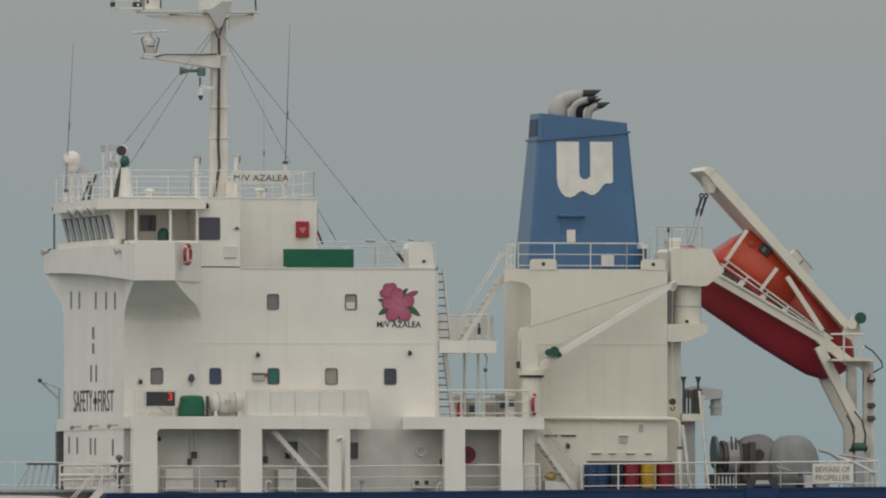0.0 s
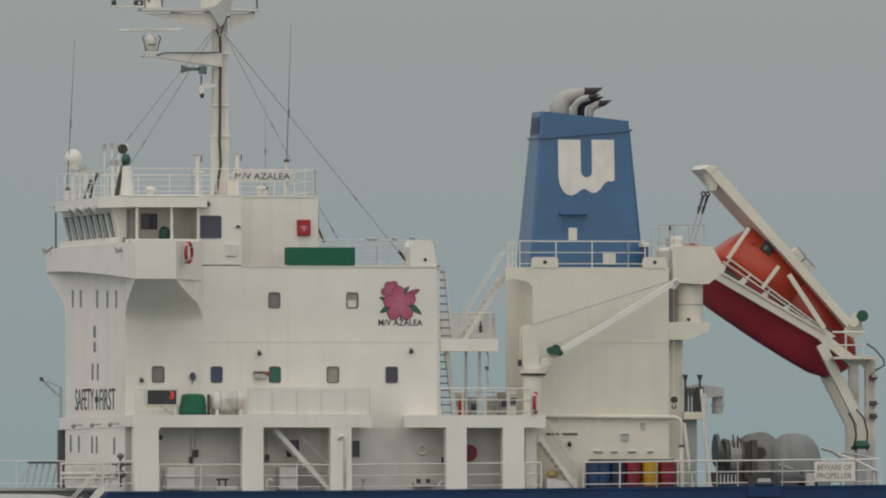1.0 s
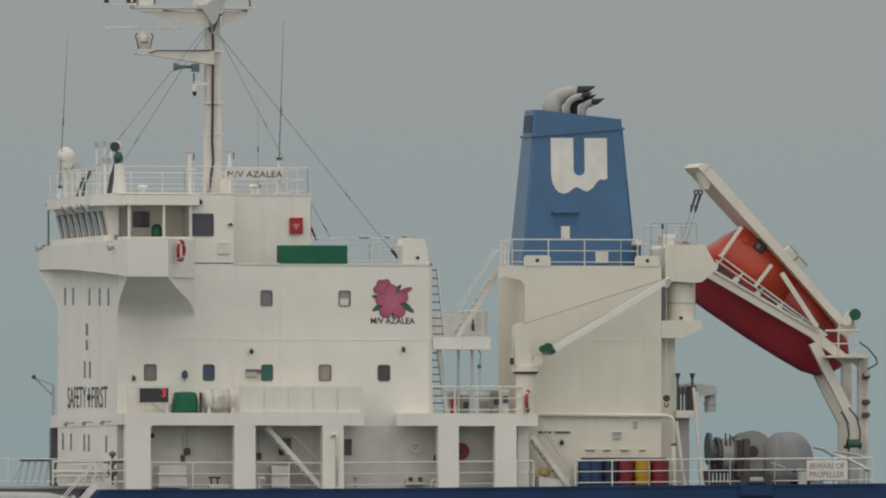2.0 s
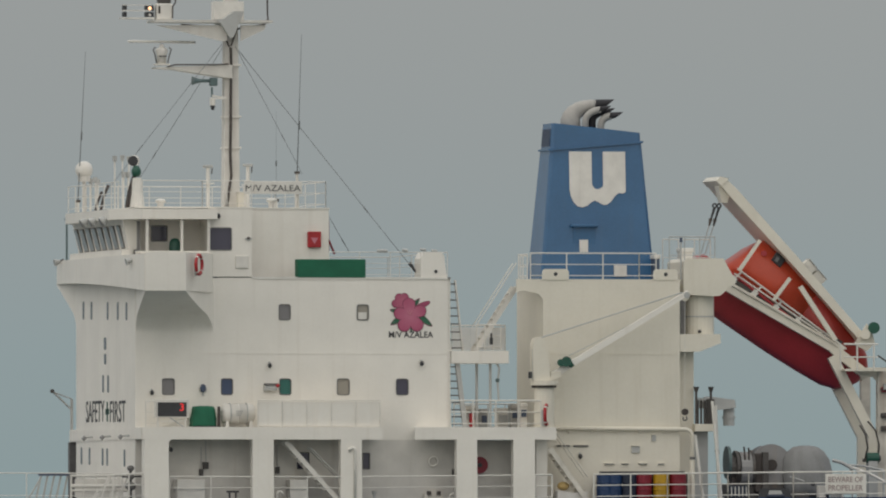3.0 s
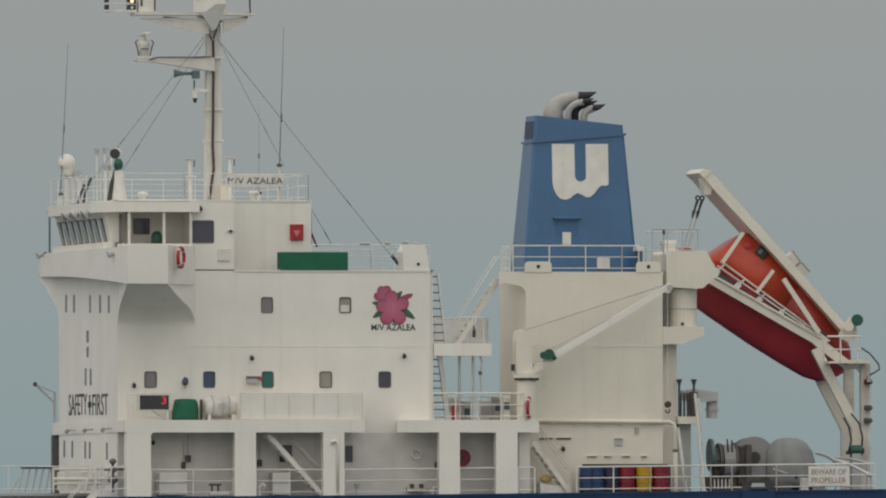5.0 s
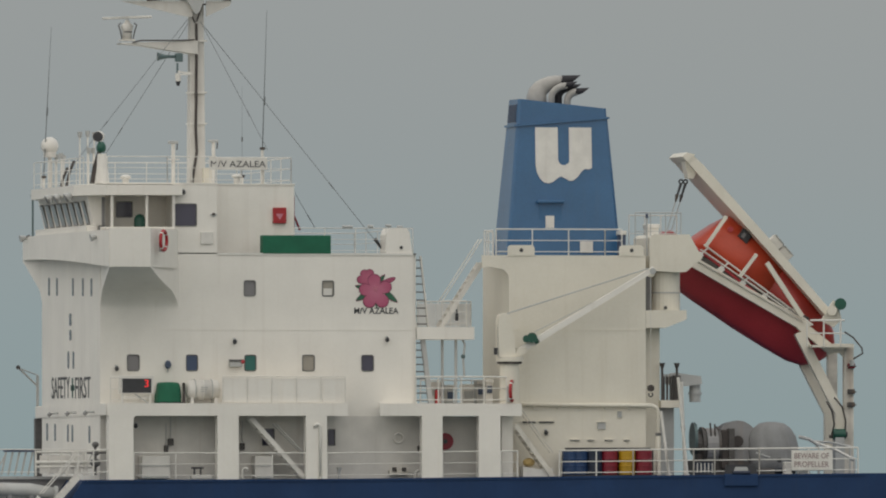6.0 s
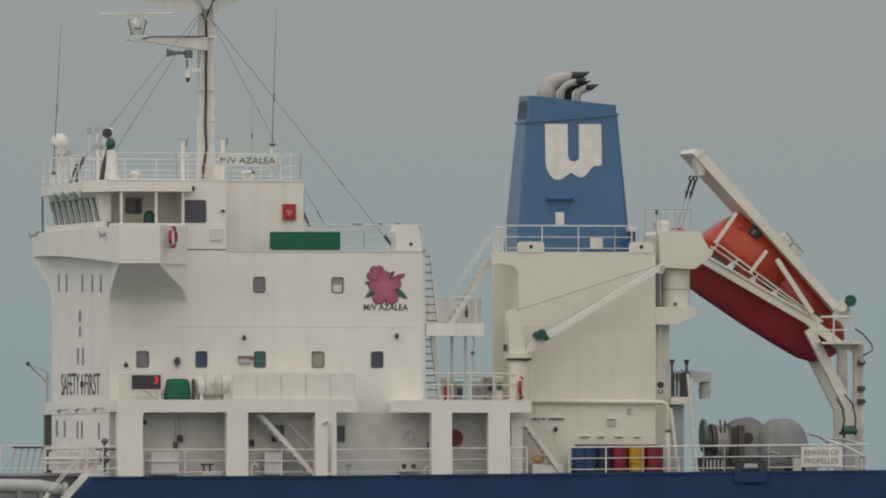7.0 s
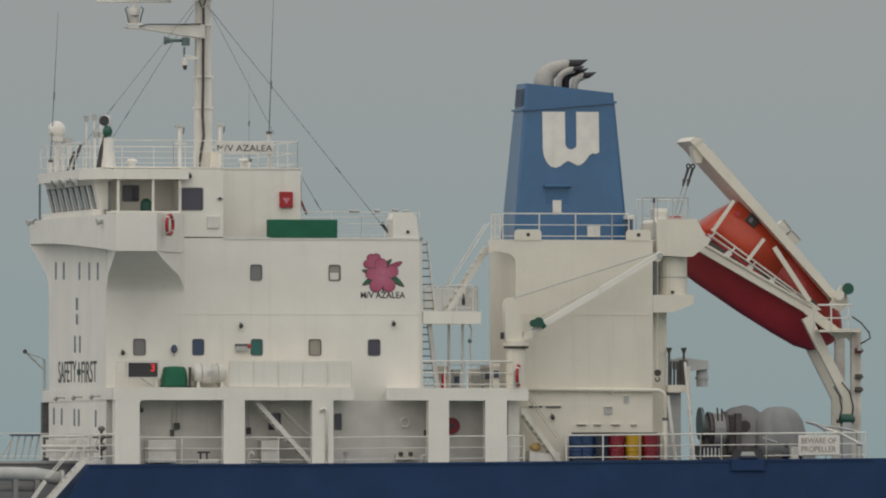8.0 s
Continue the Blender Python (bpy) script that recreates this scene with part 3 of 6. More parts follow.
# slanted front windows
ZG0, ZG1 = 8.827, 9.673
part("window_sill", box(-0.40, -0.02, 0.6, 10.9, ZG0 - 0.35, ZG0 - 0.02), WHITE, bridge)
part("window_backing", prism([(-0.08, ZG0 - 0.02), (0.2, ZG0 - 0.02), (0.2, ZG1 + 0.3), (-0.34, ZG1 + 0.3)], 0.9, 10.8), WHITE, bridge)
NW = 8
for i in range(NW):
    y0 = 1.55 + i * 1.19
    y1 = y0 + 0.80
    if i in (0, NW - 1):
        y1 = y0 + 0.60
    d = B()
    for off, m_, nm in ((0.0, GASKET, "window"),):
        vs = [(-0.11, y0, ZG0 + 0.02), (-0.11, y1, ZG0 + 0.02), (-0.33, y1, ZG1), (-0.33, y0, ZG1)]
        a = [d.verts.new(v) for v in vs]
        b = [d.verts.new((v[0] + 0.06, v[1], v[2])) for v in vs]
        d.faces.new(a)
        d.faces.new(b[::-1])
        for k in range(4):
            d.faces.new((a[k], b[k], b[(k + 1) % 4], a[(k + 1) % 4]))
    w = part("front_window", d, GASKET, bridge)
    g = B()
    a = [g.verts.new(v) for v in ((-0.124, y0 + 0.06, ZG0 + 0.07), (-0.124, y1 - 0.06, ZG0 + 0.07), (-0.332, y1 - 0.06, ZG1 - 0.05), (-0.332, y0 + 0.06, ZG1 - 0.05))]
    g.faces.new(a)
    part("pane", g, PANESEA, w)

# ---- engine casing and funnel ----
ZC = 7.781
casing = thing("engine_casing", 19, 4, 0, "cream white steel engine casing with rounded openings", "deckhouse", kind="structure")
part("plating", box(XC0, XC1, 0.0, 0.12, -0.2, ZC), CREAM, casing)
part("aft_plating", box(XC1 - 0.12, XC1, 0.12, 9.0, -0.2, ZC - 0.1), CREAM, casing)
part("fore_plating", box(XC0, XC0 + 0.12, 0.12, 4.7, 0.0, ZC - 0.1), CREAM, casing)
# overhang extended inboard, unseen, to keep light off the fore plating
part("top", plan([(13.70, 0.12), (XC0, 0.12), (XC0, 4.6), (14.61, 4.6)], ZC - 0.1, ZC - 0.005), CREAM, casing)
part("top", plan([(XC0, 0.12), (XC1, 0.12), (XC1, 9.0), (XC0 + 0.95, 9.0), (XC0, 4.6)], ZC - 0.1, ZC - 0.005), DECK, casing)
# rounded head of the recess
r = 0.36
hd = [(13.696, ZC), (XC0, ZC), (XC0, 6.861)] + [(XC0 - r * (1 - math.cos(radians(t))), 7.061 + r * math.sin(radians(t)) - 0.12) for t in (15, 30, 45, 60, 75, 90)] + [(13.942, 7.381), (13.696, 7.321)]
part("recess_head", prism(hd, 0.0, 0.12), CREAM, casing)
part("deck_seam", box(XC0, XC1, -0.012, 0.0, 5.121, 5.161), CREAM, casing)
for a, b in ((938, 985), (1135, 1178)):
    xa, xb = (a - 222) / 48.99, (b - 222) / 48.99
    q = prism([(xa, ZC - 0.02)] + [(xa + 0.12 - 0.12 * math.cos(radians(t)), 8.141 - 0.12 + 0.12 * math.sin(radians(t))) for t in (0, 30, 60, 90)] + [(xb - 0.12 + 0.12 * math.sin(radians(t)), 8.141 - 0.12 + 0.12 * math.cos(radians(t))) for t in (0, 30, 60, 90)] + [(xb, ZC - 0.02)], -0.03, 0.05)
    lug = part("lifting_lug", q, CREAM, casing)
    part("eye", rod(((xa + xb) / 2, -0.04, 7.961), ((xa + xb) / 2, 0.0, 7.961), 0.07, n=12), BLACK, lug)

YF0, YF1 = 4.0, 6.6
funnel = thing("funnel", 17.5, 5.3, ZC, "blue painted steel ship funnel with a white emblem", "funnel")
FB0, FB1, FT0, FT1, FC0, FC1 = 15.389, 19.549, 15.812, 19.129, 15.895, 19.089
ZF0, ZF1, ZF2, ZF3 = 12.478, 12.760, 13.407, 13.085


def funnel_ring(xa, xb, za, zb, ins=None):
    """A ring of the funnel with lightly rounded corners, its sides leaning in; ins: how far it stands proud."""
    c, out = 0.10, 0.0 if ins is None else ins
    ya, yb_ = (0.35 * (z - ZC) / (ZF0 - ZC) - out for z in (za, zb))
    return [(xa + c, YF0 + ya, za), (xb - c, YF0 + yb_, zb), (xb, YF0 + yb_ + c, zb), (xb, YF1 - yb_ - c, zb), (xb - c, YF1 - yb_, zb), (xa + c, YF1 - ya, za), (xa, YF1 - ya - c, za), (xa, YF0 + ya + c, za)]


def funnel_face(z):
    """The port face's y at height z."""
    return YF0 + 0.35 * (z - ZC) / (ZF0 - ZC)


part("body", loft([funnel_ring(FB0, FB1, ZC - 0.02, ZC - 0.02), funnel_ring(FT0, FT1, ZF0, ZF1)]), FUNNEL, funnel)
part("cap", loft([funnel_ring(FT0 + 0.02, FT1 - 0.02, ZF0, ZF1, -0.01), funnel_ring(FC0, FC1, ZF2, ZF3, -0.01)]), FUNNEL, funnel)
part("collar", loft([funnel_ring(FT0 - 0.07, FT1 + 0.07, ZF0 - 0.05, ZF1 - 0.05, 0.07), funnel_ring(FT0 - 0.07, FT1 + 0.07, ZF0 + 0.02, ZF1 + 0.02, 0.07)]), FUNNEL, funnel)
# louvre on the fore face of the cap
lv = part("louvre", prism([(FT0 + 0.0, ZF0 + 0.12), (FT0 + 0.06, ZF2 - 0.2), (FT0 + 0.10, ZF2 - 0.2), (FT0 + 0.04, ZF0 + 0.12)], 4.62, 6.0), LOUVRE, funnel, "dark louvre")
for k in range(6):
    z = ZF0 + 0.18 + k * 0.1
    part("slat", box(FT0 - 0.008 + 0.009 * k, FT0 + 0.012 + 0.009 * k, 4.66, 5.96, z, z + 0.05), LOUVRE, lv)


def emblem():
    """White emblem plate: two stems joined by a bowl with a waved foot, laid on the sloping face."""
    x0, x1, zt, zb = 16.481, 18.520, 12.398, 10.405
    w, h = x1 - x0, zt - zb
    ow = [(0.0, 1.0), (0.40, 1.0), (0.40, 0.42), (0.42, 0.37), (0.46, 0.335), (0.50, 0.325), (0.54, 0.335), (0.59, 0.37), (0.60, 0.42), (0.60, 1.0), (1.0, 1.0), (1.0, 0.28)]
    foot = [(0.95, 0.25), (0.88, 0.26), (0.82, 0.22), (0.74, 0.11), (0.66, 0.05), (0.60, 0.045), (0.52, 0.09), (0.45, 0.125), (0.38, 0.09), (0.31, 0.03), (0.23, 0.0), (0.14, 0.02), (0.07, 0.09), (0.02, 0.20), (0.0, 0.32)]
    bm = B()
    a, b = [], []
    for u, v in ow + foot:
        x, z = x0 + u * w, zb + v * h
        y = funnel_face(z)
        a.append(bm.verts.new((x, y - 0.03, z)))
        b.append(bm.verts.new((x, y + 0.01, z)))
    f = bm.faces.new(a)
    bm.faces.new(b[::-1])
    for i in range(len(a)):
        j = (i + 1) % len(a)
        bm.faces.new((a[i], b[i], b[j], a[j]))
    bmesh.ops.triangulate(bm, faces=[f])
    part("emblem", bm, TRIM, funnel, "white emblem plate")


emblem()
zh = 9.757
part("hood", box(16.480, 17.468, funnel_face(zh) - 0.22, funnel_face(zh) + 0.1, zh - 0.06, zh + 0.05, bevel=0.03), FUNNEL, funnel)
dr = part("access_door", box(16.583, 17.386, funnel_face(zh) - 0.05, funnel_face(zh) + 0.2, 8.810, zh - 0.06), FUNNEL, funnel)
part("notice", box(16.809, 17.118, funnel_face(zh) - 0.09, funnel_face(zh) - 0.05, 8.810, 9.252), TRIM, dr, "white notice plate")
zs = 8.146
part("notice", box(18.045, 18.498, YF0 - 0.06, YF0 + 0.04, zs - 0.2, zs + 0.2), TRIM, funnel, "white notice plate")
# exhaust pipes curving aft, with sooty mitred ends
def exhaust(name, x, y, r0, r1, z_turn, x_end, rise, material, tip=0.30):
    """A lagged pipe that bends aft, narrowing from r0 to r1, with a sooty slanted outlet."""
    run, z0 = x_end - x, ZF3 - 0.1
    pts, rad = [(x, y, z0), (x, y, z_turn)], [r0, r0]
    for a in (15, 30, 45, 60, 75, 86):
        pts.append((x + run * (1 - math.cos(radians(a))), y, z_turn + rise * math.sin(radians(a))))
        rad.append(r0 + (r1 - r0) * a / 86)
    pipe = part(name, tube(pts, rad, n=16), material, funnel, "pale lagged exhaust pipe", smooth=True)
    e = Vector(pts[-1])
    ring = [2 * math.pi * k / 14 for k in range(14)]
    near = [e + Vector((-0.06 + 0.35 * r1 * math.sin(t), r1 * 1.05 * math.cos(t), r1 * 1.05 * math.sin(t))) for t in ring]
    far = [e + Vector((tip + 1.1 * r1 * math.sin(t), r1 * math.cos(t), 0.05 + r1 * 0.85 * math.sin(t))) for t in ring]
    part("tip", loft([near, far]), SOOT, pipe, "soot-blackened exhaust tip")


exhaust("main_exhaust", 16.715, 5.2, 0.37, 0.20, 13.50, 17.70, 0.57, LAGGING, 0.46)
exhaust("exhaust", 17.16, 4.75, 0.12, 0.12, 13.48, 17.76, 0.42, LAGGING, 0.26)
exhaust("exhaust", 17.46, 5.0, 0.14, 0.12, 13.48, 17.92, 0.34, SOOT, 0.28)
exhaust("exhaust", 17.73, 4.75, 0.13, 0.135, 13.34, 18.10, 0.33, LAGGING, 0.32)

# ---- lifeboat and davit ----
YL0, YL1 = 4.4, 7.0
# boat axis: stern end high and forward, bow low and aft
AX0, AX1 = Vector((22.292, 5.700, 8.183)), Vector((27.140, 5.700, 4.594))
axis = (AX1 - AX0).normalized()
upv = Vector((0, 1, 0)).cross(axis).normalized()
if upv.z < 0:
    upv = -upv
def lifeboat():
    t = thing("lifeboat", *((AX0 + AX1) / 2), "orange enclosed free-fall lifeboat with dark red bottom on its ramp", "lifeboat")
    L = (AX1 - AX0).length
    # s along axis, half breadth, keel depth, canopy height
    # along the axis, half breadth, keel depth
    st = [(-0.16, 0.9, 1.40), (-0.04, 1.1, 1.46), (0.04, 1.15, 1.46), (0.2, 1.2, 1.45), (0.5, 1.2, 1.36), (0.72, 1.1, 1.24), (0.88, 0.88, 1.12), (0.97, 0.6, 0.92), (1.03, 0.35, 0.58), (1.06, 0.1, 0.2)]
    # along the axis, half breadth, canopy height
    sc_ = [(0.0, 0.9, 0.5), (0.04, 1.05, 1.2), (0.09, 1.15, 1.78), (0.3, 1.2, 1.85), (0.52, 1.2, 1.72), (0.75, 1.1, 1.42), (0.9, 0.9, 1.05), (1.0, 0.65, 0.75), (1.05, 0.35, 0.45), (1.07, 0.1, 0.1)]
    low, top = [], []
    arc = [math.pi * k / 12 for k in range(13)]
    for s, hb, kd in st:
        c = AX0 + axis * (L * s)
        low.append([c + Vector((0, hb * math.cos(a), 0)) - upv * (kd * (1 - abs(math.cos(a)) ** 1.45)) for a in arc])
    for s, hb, ch in sc_:
        c = AX0 + axis * (L * s)
        top.append([c + Vector((0, hb * math.copysign(abs(math.cos(a)) ** 0.6, math.cos(a)), 0)) + upv * (ch * max(0.0, math.sin(a)) ** 0.7) for a in arc])
    part("bottom", loft(low), MAROON, t, "dark red bottom", smooth=True)
    part("canopy", loft(top[:5]), ORANGE, t, smooth=True)
    part("bow_canopy", loft(top[4:]), REDORANGE, t, "weathered red bow canopy", smooth=True)
    for sg in (-1, 1):
        part("fender", tube([AX0 + axis * (L * s) + Vector((0, sg * (hb + 0.03), 0)) for s, hb, _ in st[1:-1]], 0.05), MAROON, t)
    p = AX0 + axis * (0.215 * L) + upv * 1.42 - Vector((0, 0.94, 0))
    hatch = part("side_hatch", loft([[p + axis * a * k + upv * b * k + Vector((0, y, 0)) for a, b in ((-0.22, -0.16), (0.22, -0.2), (0.2, 0.2), (-0.2, 0.2))] for k, y in ((1.0, 0.1), (1.0, -0.10), (0.85, -0.13))]), BLACK, t, "dark side window")
    part("pane", loft([[p + axis * a + upv * b + Vector((0, y, 0)) for a, b in ((-0.12, -0.1), (0.0, -0.1), (0.0, 0.08), (-0.12, 0.08))] for y in (-0.145, -0.125)]), PANEGREY, hatch)
    p = AX0 + axis * (0.12 * L) + upv * 1.30 - Vector((0, 0.98, 0))
    part("porthole", rod(p + Vector((0, 0.1, 0)), p - Vector((0, 0.10, 0)), 0.10, n=12), MAROON, t)
    return t
lifeboat()

def davit():
    t = thing("lifeboat_davit", 27.432, 5.7, 0.0, "white steel launching frame of a free-fall lifeboat", "davit")
    # broad box arm over the boat
    h0, h1 = Vector((22.06, 4.200, 11.307)), Vector((27.134, 4.200, 5.831))
    d = (h1 - h0).normalized()
    n = Vector((-d.z, 0, d.x))
    if n.z < 0:
        n = -n
    YA0, YA1 = 4.2, 6.5
    part("arm", loft([[h0 + d * s_ + n * k + Vector((0, o, 0)) for k, o in ((hi, 0), (hi, YA1 - YA0), (lo, YA1 - YA0), (lo, 0))] for s_, hi, lo in ((0.0, 0.18, -0.12), (0.5, 0.22, -0.14), (4.0, 0.20, -0.12), ((h1 - h0).length, 0.11, -0.16))]), CREAM, t)
    part("head_plate", loft([[h0 + d * s_ + n * k + Vector((0, o, 0)) for k, o in ((hi, -0.05), (hi, YA1 - YA0 + 0.05), (lo, YA1 - YA0 + 0.05), (lo, -0.05))] for s_, hi, lo in ((-0.22, 0.08, -0.14), (0.04, 0.26, -0.14))]), CREAM, t)
    part("head_bracket", prism([(21.95, 11.2), (22.40, 11.05), (22.28, 10.60), (22.08, 10.60)], 4.45, 5.1), CREAM, t)
    for y in (4.35, 7.05):
        # ramp rail beside the boat
        a, e = Vector((22.204, 4.350, 7.637)), Vector((26.339, 4.350, 5.306))
        a.y = e.y = y
        part("ramp_rail", beam(a, e, 0.22, 0.36), CREAM, t)
        a2, e2 = Vector((22.617, 4.350, 8.244)), Vector((26.588, 4.350, 5.387))
        a2.y = e2.y = y
        part("hand_rail", rod(a2, e2, 0.035), TRIM, t)
        part("mid_rail", rod(a.lerp(a2, 0.72), e.lerp(e2, 0.72), 0.03), TRIM, t)
        part("ramp_channel", beam(a + Vector((0.10, 0.16, 0.22)), e + Vector((0.10, 0.16, 0.22)), 0.08, 0.26), STEEL, t)
        part("ramp_flange", beam(a + Vector((-0.06, 0, 0.16)), e + Vector((-0.06, 0, 0.16)), 0.34, 0.05), DIRTY, t)
        for k in range(6):
            f = k / 5
            m0, m1 = a.lerp(e, f), a2.lerp(e2, 0.04 + f * 0.92)
            part("stanchion", beam(m0, m0.lerp(m1, 0.6), 0.10, 0.20), TRIM, t)
            part("rail_post", beam(m0, m1, 0.06, 0.06), TRIM, t)
        # legs
        l0, l1 = Vector((26.06, 4.350, 5.12)), Vector((27.58, 4.350, 2.2))
        l0.y = l1.y = y if y < 5 else 6.1
        part("raking_leg", beam(l0, l1, 0.25, 0.34), CREAM, t)
        part("leg_foot", box(l1.x - 0.2, l1.x + 0.16, l1.y - 0.12, l1.y + 0.12, 0.06, l1.z + 0.12), CREAM, t)
        q0, q1 = Vector((27.872, 4.350, 4.582)), Vector((27.870, 4.350, 0.014))
        q0.y = q1.y = y
        part("upright_leg", beam(q0, q1, 0.28, 0.34), DIRTY, t)
        k0, k1 = Vector((26.10, 4.350, 5.40)), Vector((27.15, 4.350, 4.58))
        k0.y = k1.y = y
        part("knee", beam(k0, k1, 0.24, 0.34), CREAM, t)
        part("head_beam", box(27.02, 28.06, y - 0.11, y + 0.11, 4.50, 4.72), CREAM, t)
        part("gusset", prism([(26.98, 4.66), (28.04, 4.68), (28.05, 4.45), (28.04, 4.0), (27.72, 4.0), (27.68, 4.25), (27.55, 4.38), (27.35, 4.38), (27.15, 4.25)], y - 0.06, y + 0.06), CREAM, t)
    for (p, q, w) in (((23.389, 4.100, 9.252), (22.624, 4.100, 8.160), 0.12), ((24.484, 4.100, 7.903), (23.864, 4.100, 7.094), 0.12), ((24.856, 4.100, 7.601), (26.138, 4.100, 5.686), 0.17)):
        part("brace", beam(p, q, 0.12, w), CREAM, t)
    return t
davit()

# ---- mast and compass deck ----
LEVEL = -0.08
YM = 5.6
ZD = ZR + 0.03
def mast():
    t = thing("radar_mast", 4.483, YM, ZD, "white tapered steel mast with platforms and a black cable run", "mast")
    x = 4.452
    ztop = 18.075
    part("column", loft([[(x - w, YM - w, z), (x + w, YM - w, z), (x + w, YM + w, z), (x - w, YM + w, z)] for w, z in ((0.29, ZD), (0.24, 16.259), (0.23, ztop))]), MASTSHADEWHITE, t)
    part("base_box", box(4.630, 4.958, YM - 0.6, YM + 0.1, ZD, 11.009), CREAM, t)
    cz = [(378, 345), (381, 322), (386, 290), (384, 250), (385, 200), (385, 150), (386, 100), (385, 62)]
    yk = YM - 0.36
    part("cable_run", tube([((du - 222) / 48.99 + 0.2041 * yk, yk, 17.3 - dv / 50.0 + 0.09) for du, dv in cz], 0.048, n=8), CABLE, t, "black bundled cables")
    for (p, q) in (((4.343, 5.200, 16.163), (4.036, 5.200, 16.845)), ((4.404, 5.200, 16.204), (4.609, 5.200, 16.808)), ((4.609, 5.200, 16.808), (5.633, 5.200, 16.975)), ((4.036, 5.200, 16.845), (2.603, 5.200, 16.958))):
        part("branch_cable", rod(p, q, 0.03), CABLE, t)
    # upper platform with tapering bracket
    zu = 17.026
    up = part("upper_platform", box(1.556, 5.856, YM - 0.7, YM + 0.7, zu, zu + 0.09), MASTSHADEWHITE, t)
    part("bracket", prism([(1.656, 16.923), (4.235, 16.938), (4.235, 16.374), (4.031, 16.373)], YM - 0.5, YM - 0.44), MASTSHADEWHITE, up)
    part("bracket", prism([(4.727, 16.941), (5.649, 16.946), (5.588, 16.785), (4.727, 16.377)], YM - 0.5, YM - 0.44), MASTSHADEWHITE, up)
    part("housing", prism([(3.776, 17.13), (4.082, 17.16), (4.449, 17.43), (4.817, 17.43), (4.653, 17.05), (4.44, 16.53), (4.306, 16.47), (3.98, 16.99)], YM - 0.75, YM + 0.5), GREYW, t)
    part("lantern_rack", box(3.807, 4.893, YM - 0.25, YM + 0.25, zu + 0.1, 17.792), TRIM, t)
    # outrigger with signal lamps forward of the upper platform
    og = part("outrigger", box(0.473, 1.658, YM - 0.25, YM + 0.25, 17.147, 17.207), TRIM, t)
    part("outrigger_rail", box(0.473, 1.556, YM - 0.27, YM - 0.24, 17.429, 17.470), TRIM, og)
    for x0, half in ((0.612, 0.065), (1.502, 0.15)):
        for za, zb in ((17.43, 17.64), (17.23, 17.40)):
            part("lamp_body", box(x0 - half, x0 + half, YM - 0.2, YM + 0.1, za, zb, bevel=0.015), BLACK, og)
    part("lens", rod((1.502, YM - 0.215, 17.535), (1.502, YM - 0.19, 17.535), 0.06, n=12), LAMP, og, "lit warm signal lamp")
    part("lens", rod((1.502, YM - 0.215, 17.30), (1.502, YM - 0.19, 17.30), 0.05, n=12), TRIM, og, "unlit white lamp")
    part("outrigger_rail", box(0.473, 1.556, YM - 0.27, YM - 0.24, 17.63, 17.66), TRIM, og)
    part("end_post", tube([(5.60, YM - 0.3, zu + 0.05), (5.76, YM - 0.3, zu + 0.12), (5.74, YM - 0.3, zu + 0.30), (5.73, YM - 0.3, 17.95)], 0.03), CABLE, t)
    # lower platform for the radar
    zl = 15.493
    lp = part("lower_platform", prism([(1.657, 15.435), (4.441, 15.530), (4.441, 15.047), (3.601, 15.164), (2.373, 15.358), (1.697, 15.395)], YM - 0.45, YM + 0.45), MASTSHADEWHITE, t)
    part("edge_pipe", tube([(2.073, 5.100, 15.445), (2.380, 5.100, 15.527), (3.812, 5.100, 15.534), (4.303, 5.100, 15.557)], 0.025), CABLE, lp)
    for dv in (185, 240, 93):
        z = 17.3 - dv / 50.0 + 0.09
        part("band", box(x - 0.30, x + 0.33, YM - 0.34, YM + 0.34, z - 0.03, z + 0.03), TRIM, t)
    return t
mast()

def radar(name, x, y, z, label):
    t = thing(name, x, y, z, label, "radar")
    part("foot", box(x - 0.26, x + 0.26, y - 0.22, y + 0.22, z, z + 0.06), TRIM, t)
    part("pedestal", loft([[(x + k * math.cos(a), y + k * math.sin(a), z + h) for a in [2 * math.pi * i / 12 for i in range(12)]] for k, h in ((0.17, 0.05), (0.18, 0.35), (0.23, 0.50), (0.21, 0.58), (0.10, 0.64), (0.06, 0.76))]), TRIM, t, smooth=True)
    for s in (-1, 1):
        part("guard", tube([(x + s * 0.2, y - 0.1, z + 0.08), (x + s * 0.27, y - 0.12, z + 0.40), (x + s * 0.33, y - 0.12, z + 0.56), (x + s * 0.24, y - 0.1, z + 0.64)], 0.022, n=6), STEEL, t)
    part("name_plate", box(x - 0.14, x + 0.14, y - 0.245, y - 0.22, z + 0.3, z + 0.34), BLACK, t)
    return t
RX, RZ = 1.965, 15.513
radar_low = radar("radar", RX, YM, RZ, "white marine radar with a slim turning scanner on the mast")
scanner_bm = box(RX - 1.36, RX + 1.36, YM - 0.09, YM + 0.09, RZ + 0.79, RZ + 0.88, bevel=0.03)
scanner = part("scanner", scanner_bm, TRIM, radar_low)
def radar_box():
    t = thing("radar", 2.03, YM, 17.115, "white boxed marine radar with a dark head on the mast", "radar")
    part("body", box(1.735, 2.33, YM - 0.25, YM + 0.25, 17.115, 17.71, bevel=0.05), TRIM, t)
    part("head", box(1.82, 2.27, YM - 0.2, YM + 0.2, 17.70, 17.93, bevel=0.03), STEEL, t, "dark grey turning head")
    part("cable", tube([(2.31, YM - 0.27, 17.18), (2.32, YM - 0.27, 17.60), (2.42, YM - 0.27, 17.75), (2.40, YM - 0.27, 17.95)], 0.025), CABLE, t)
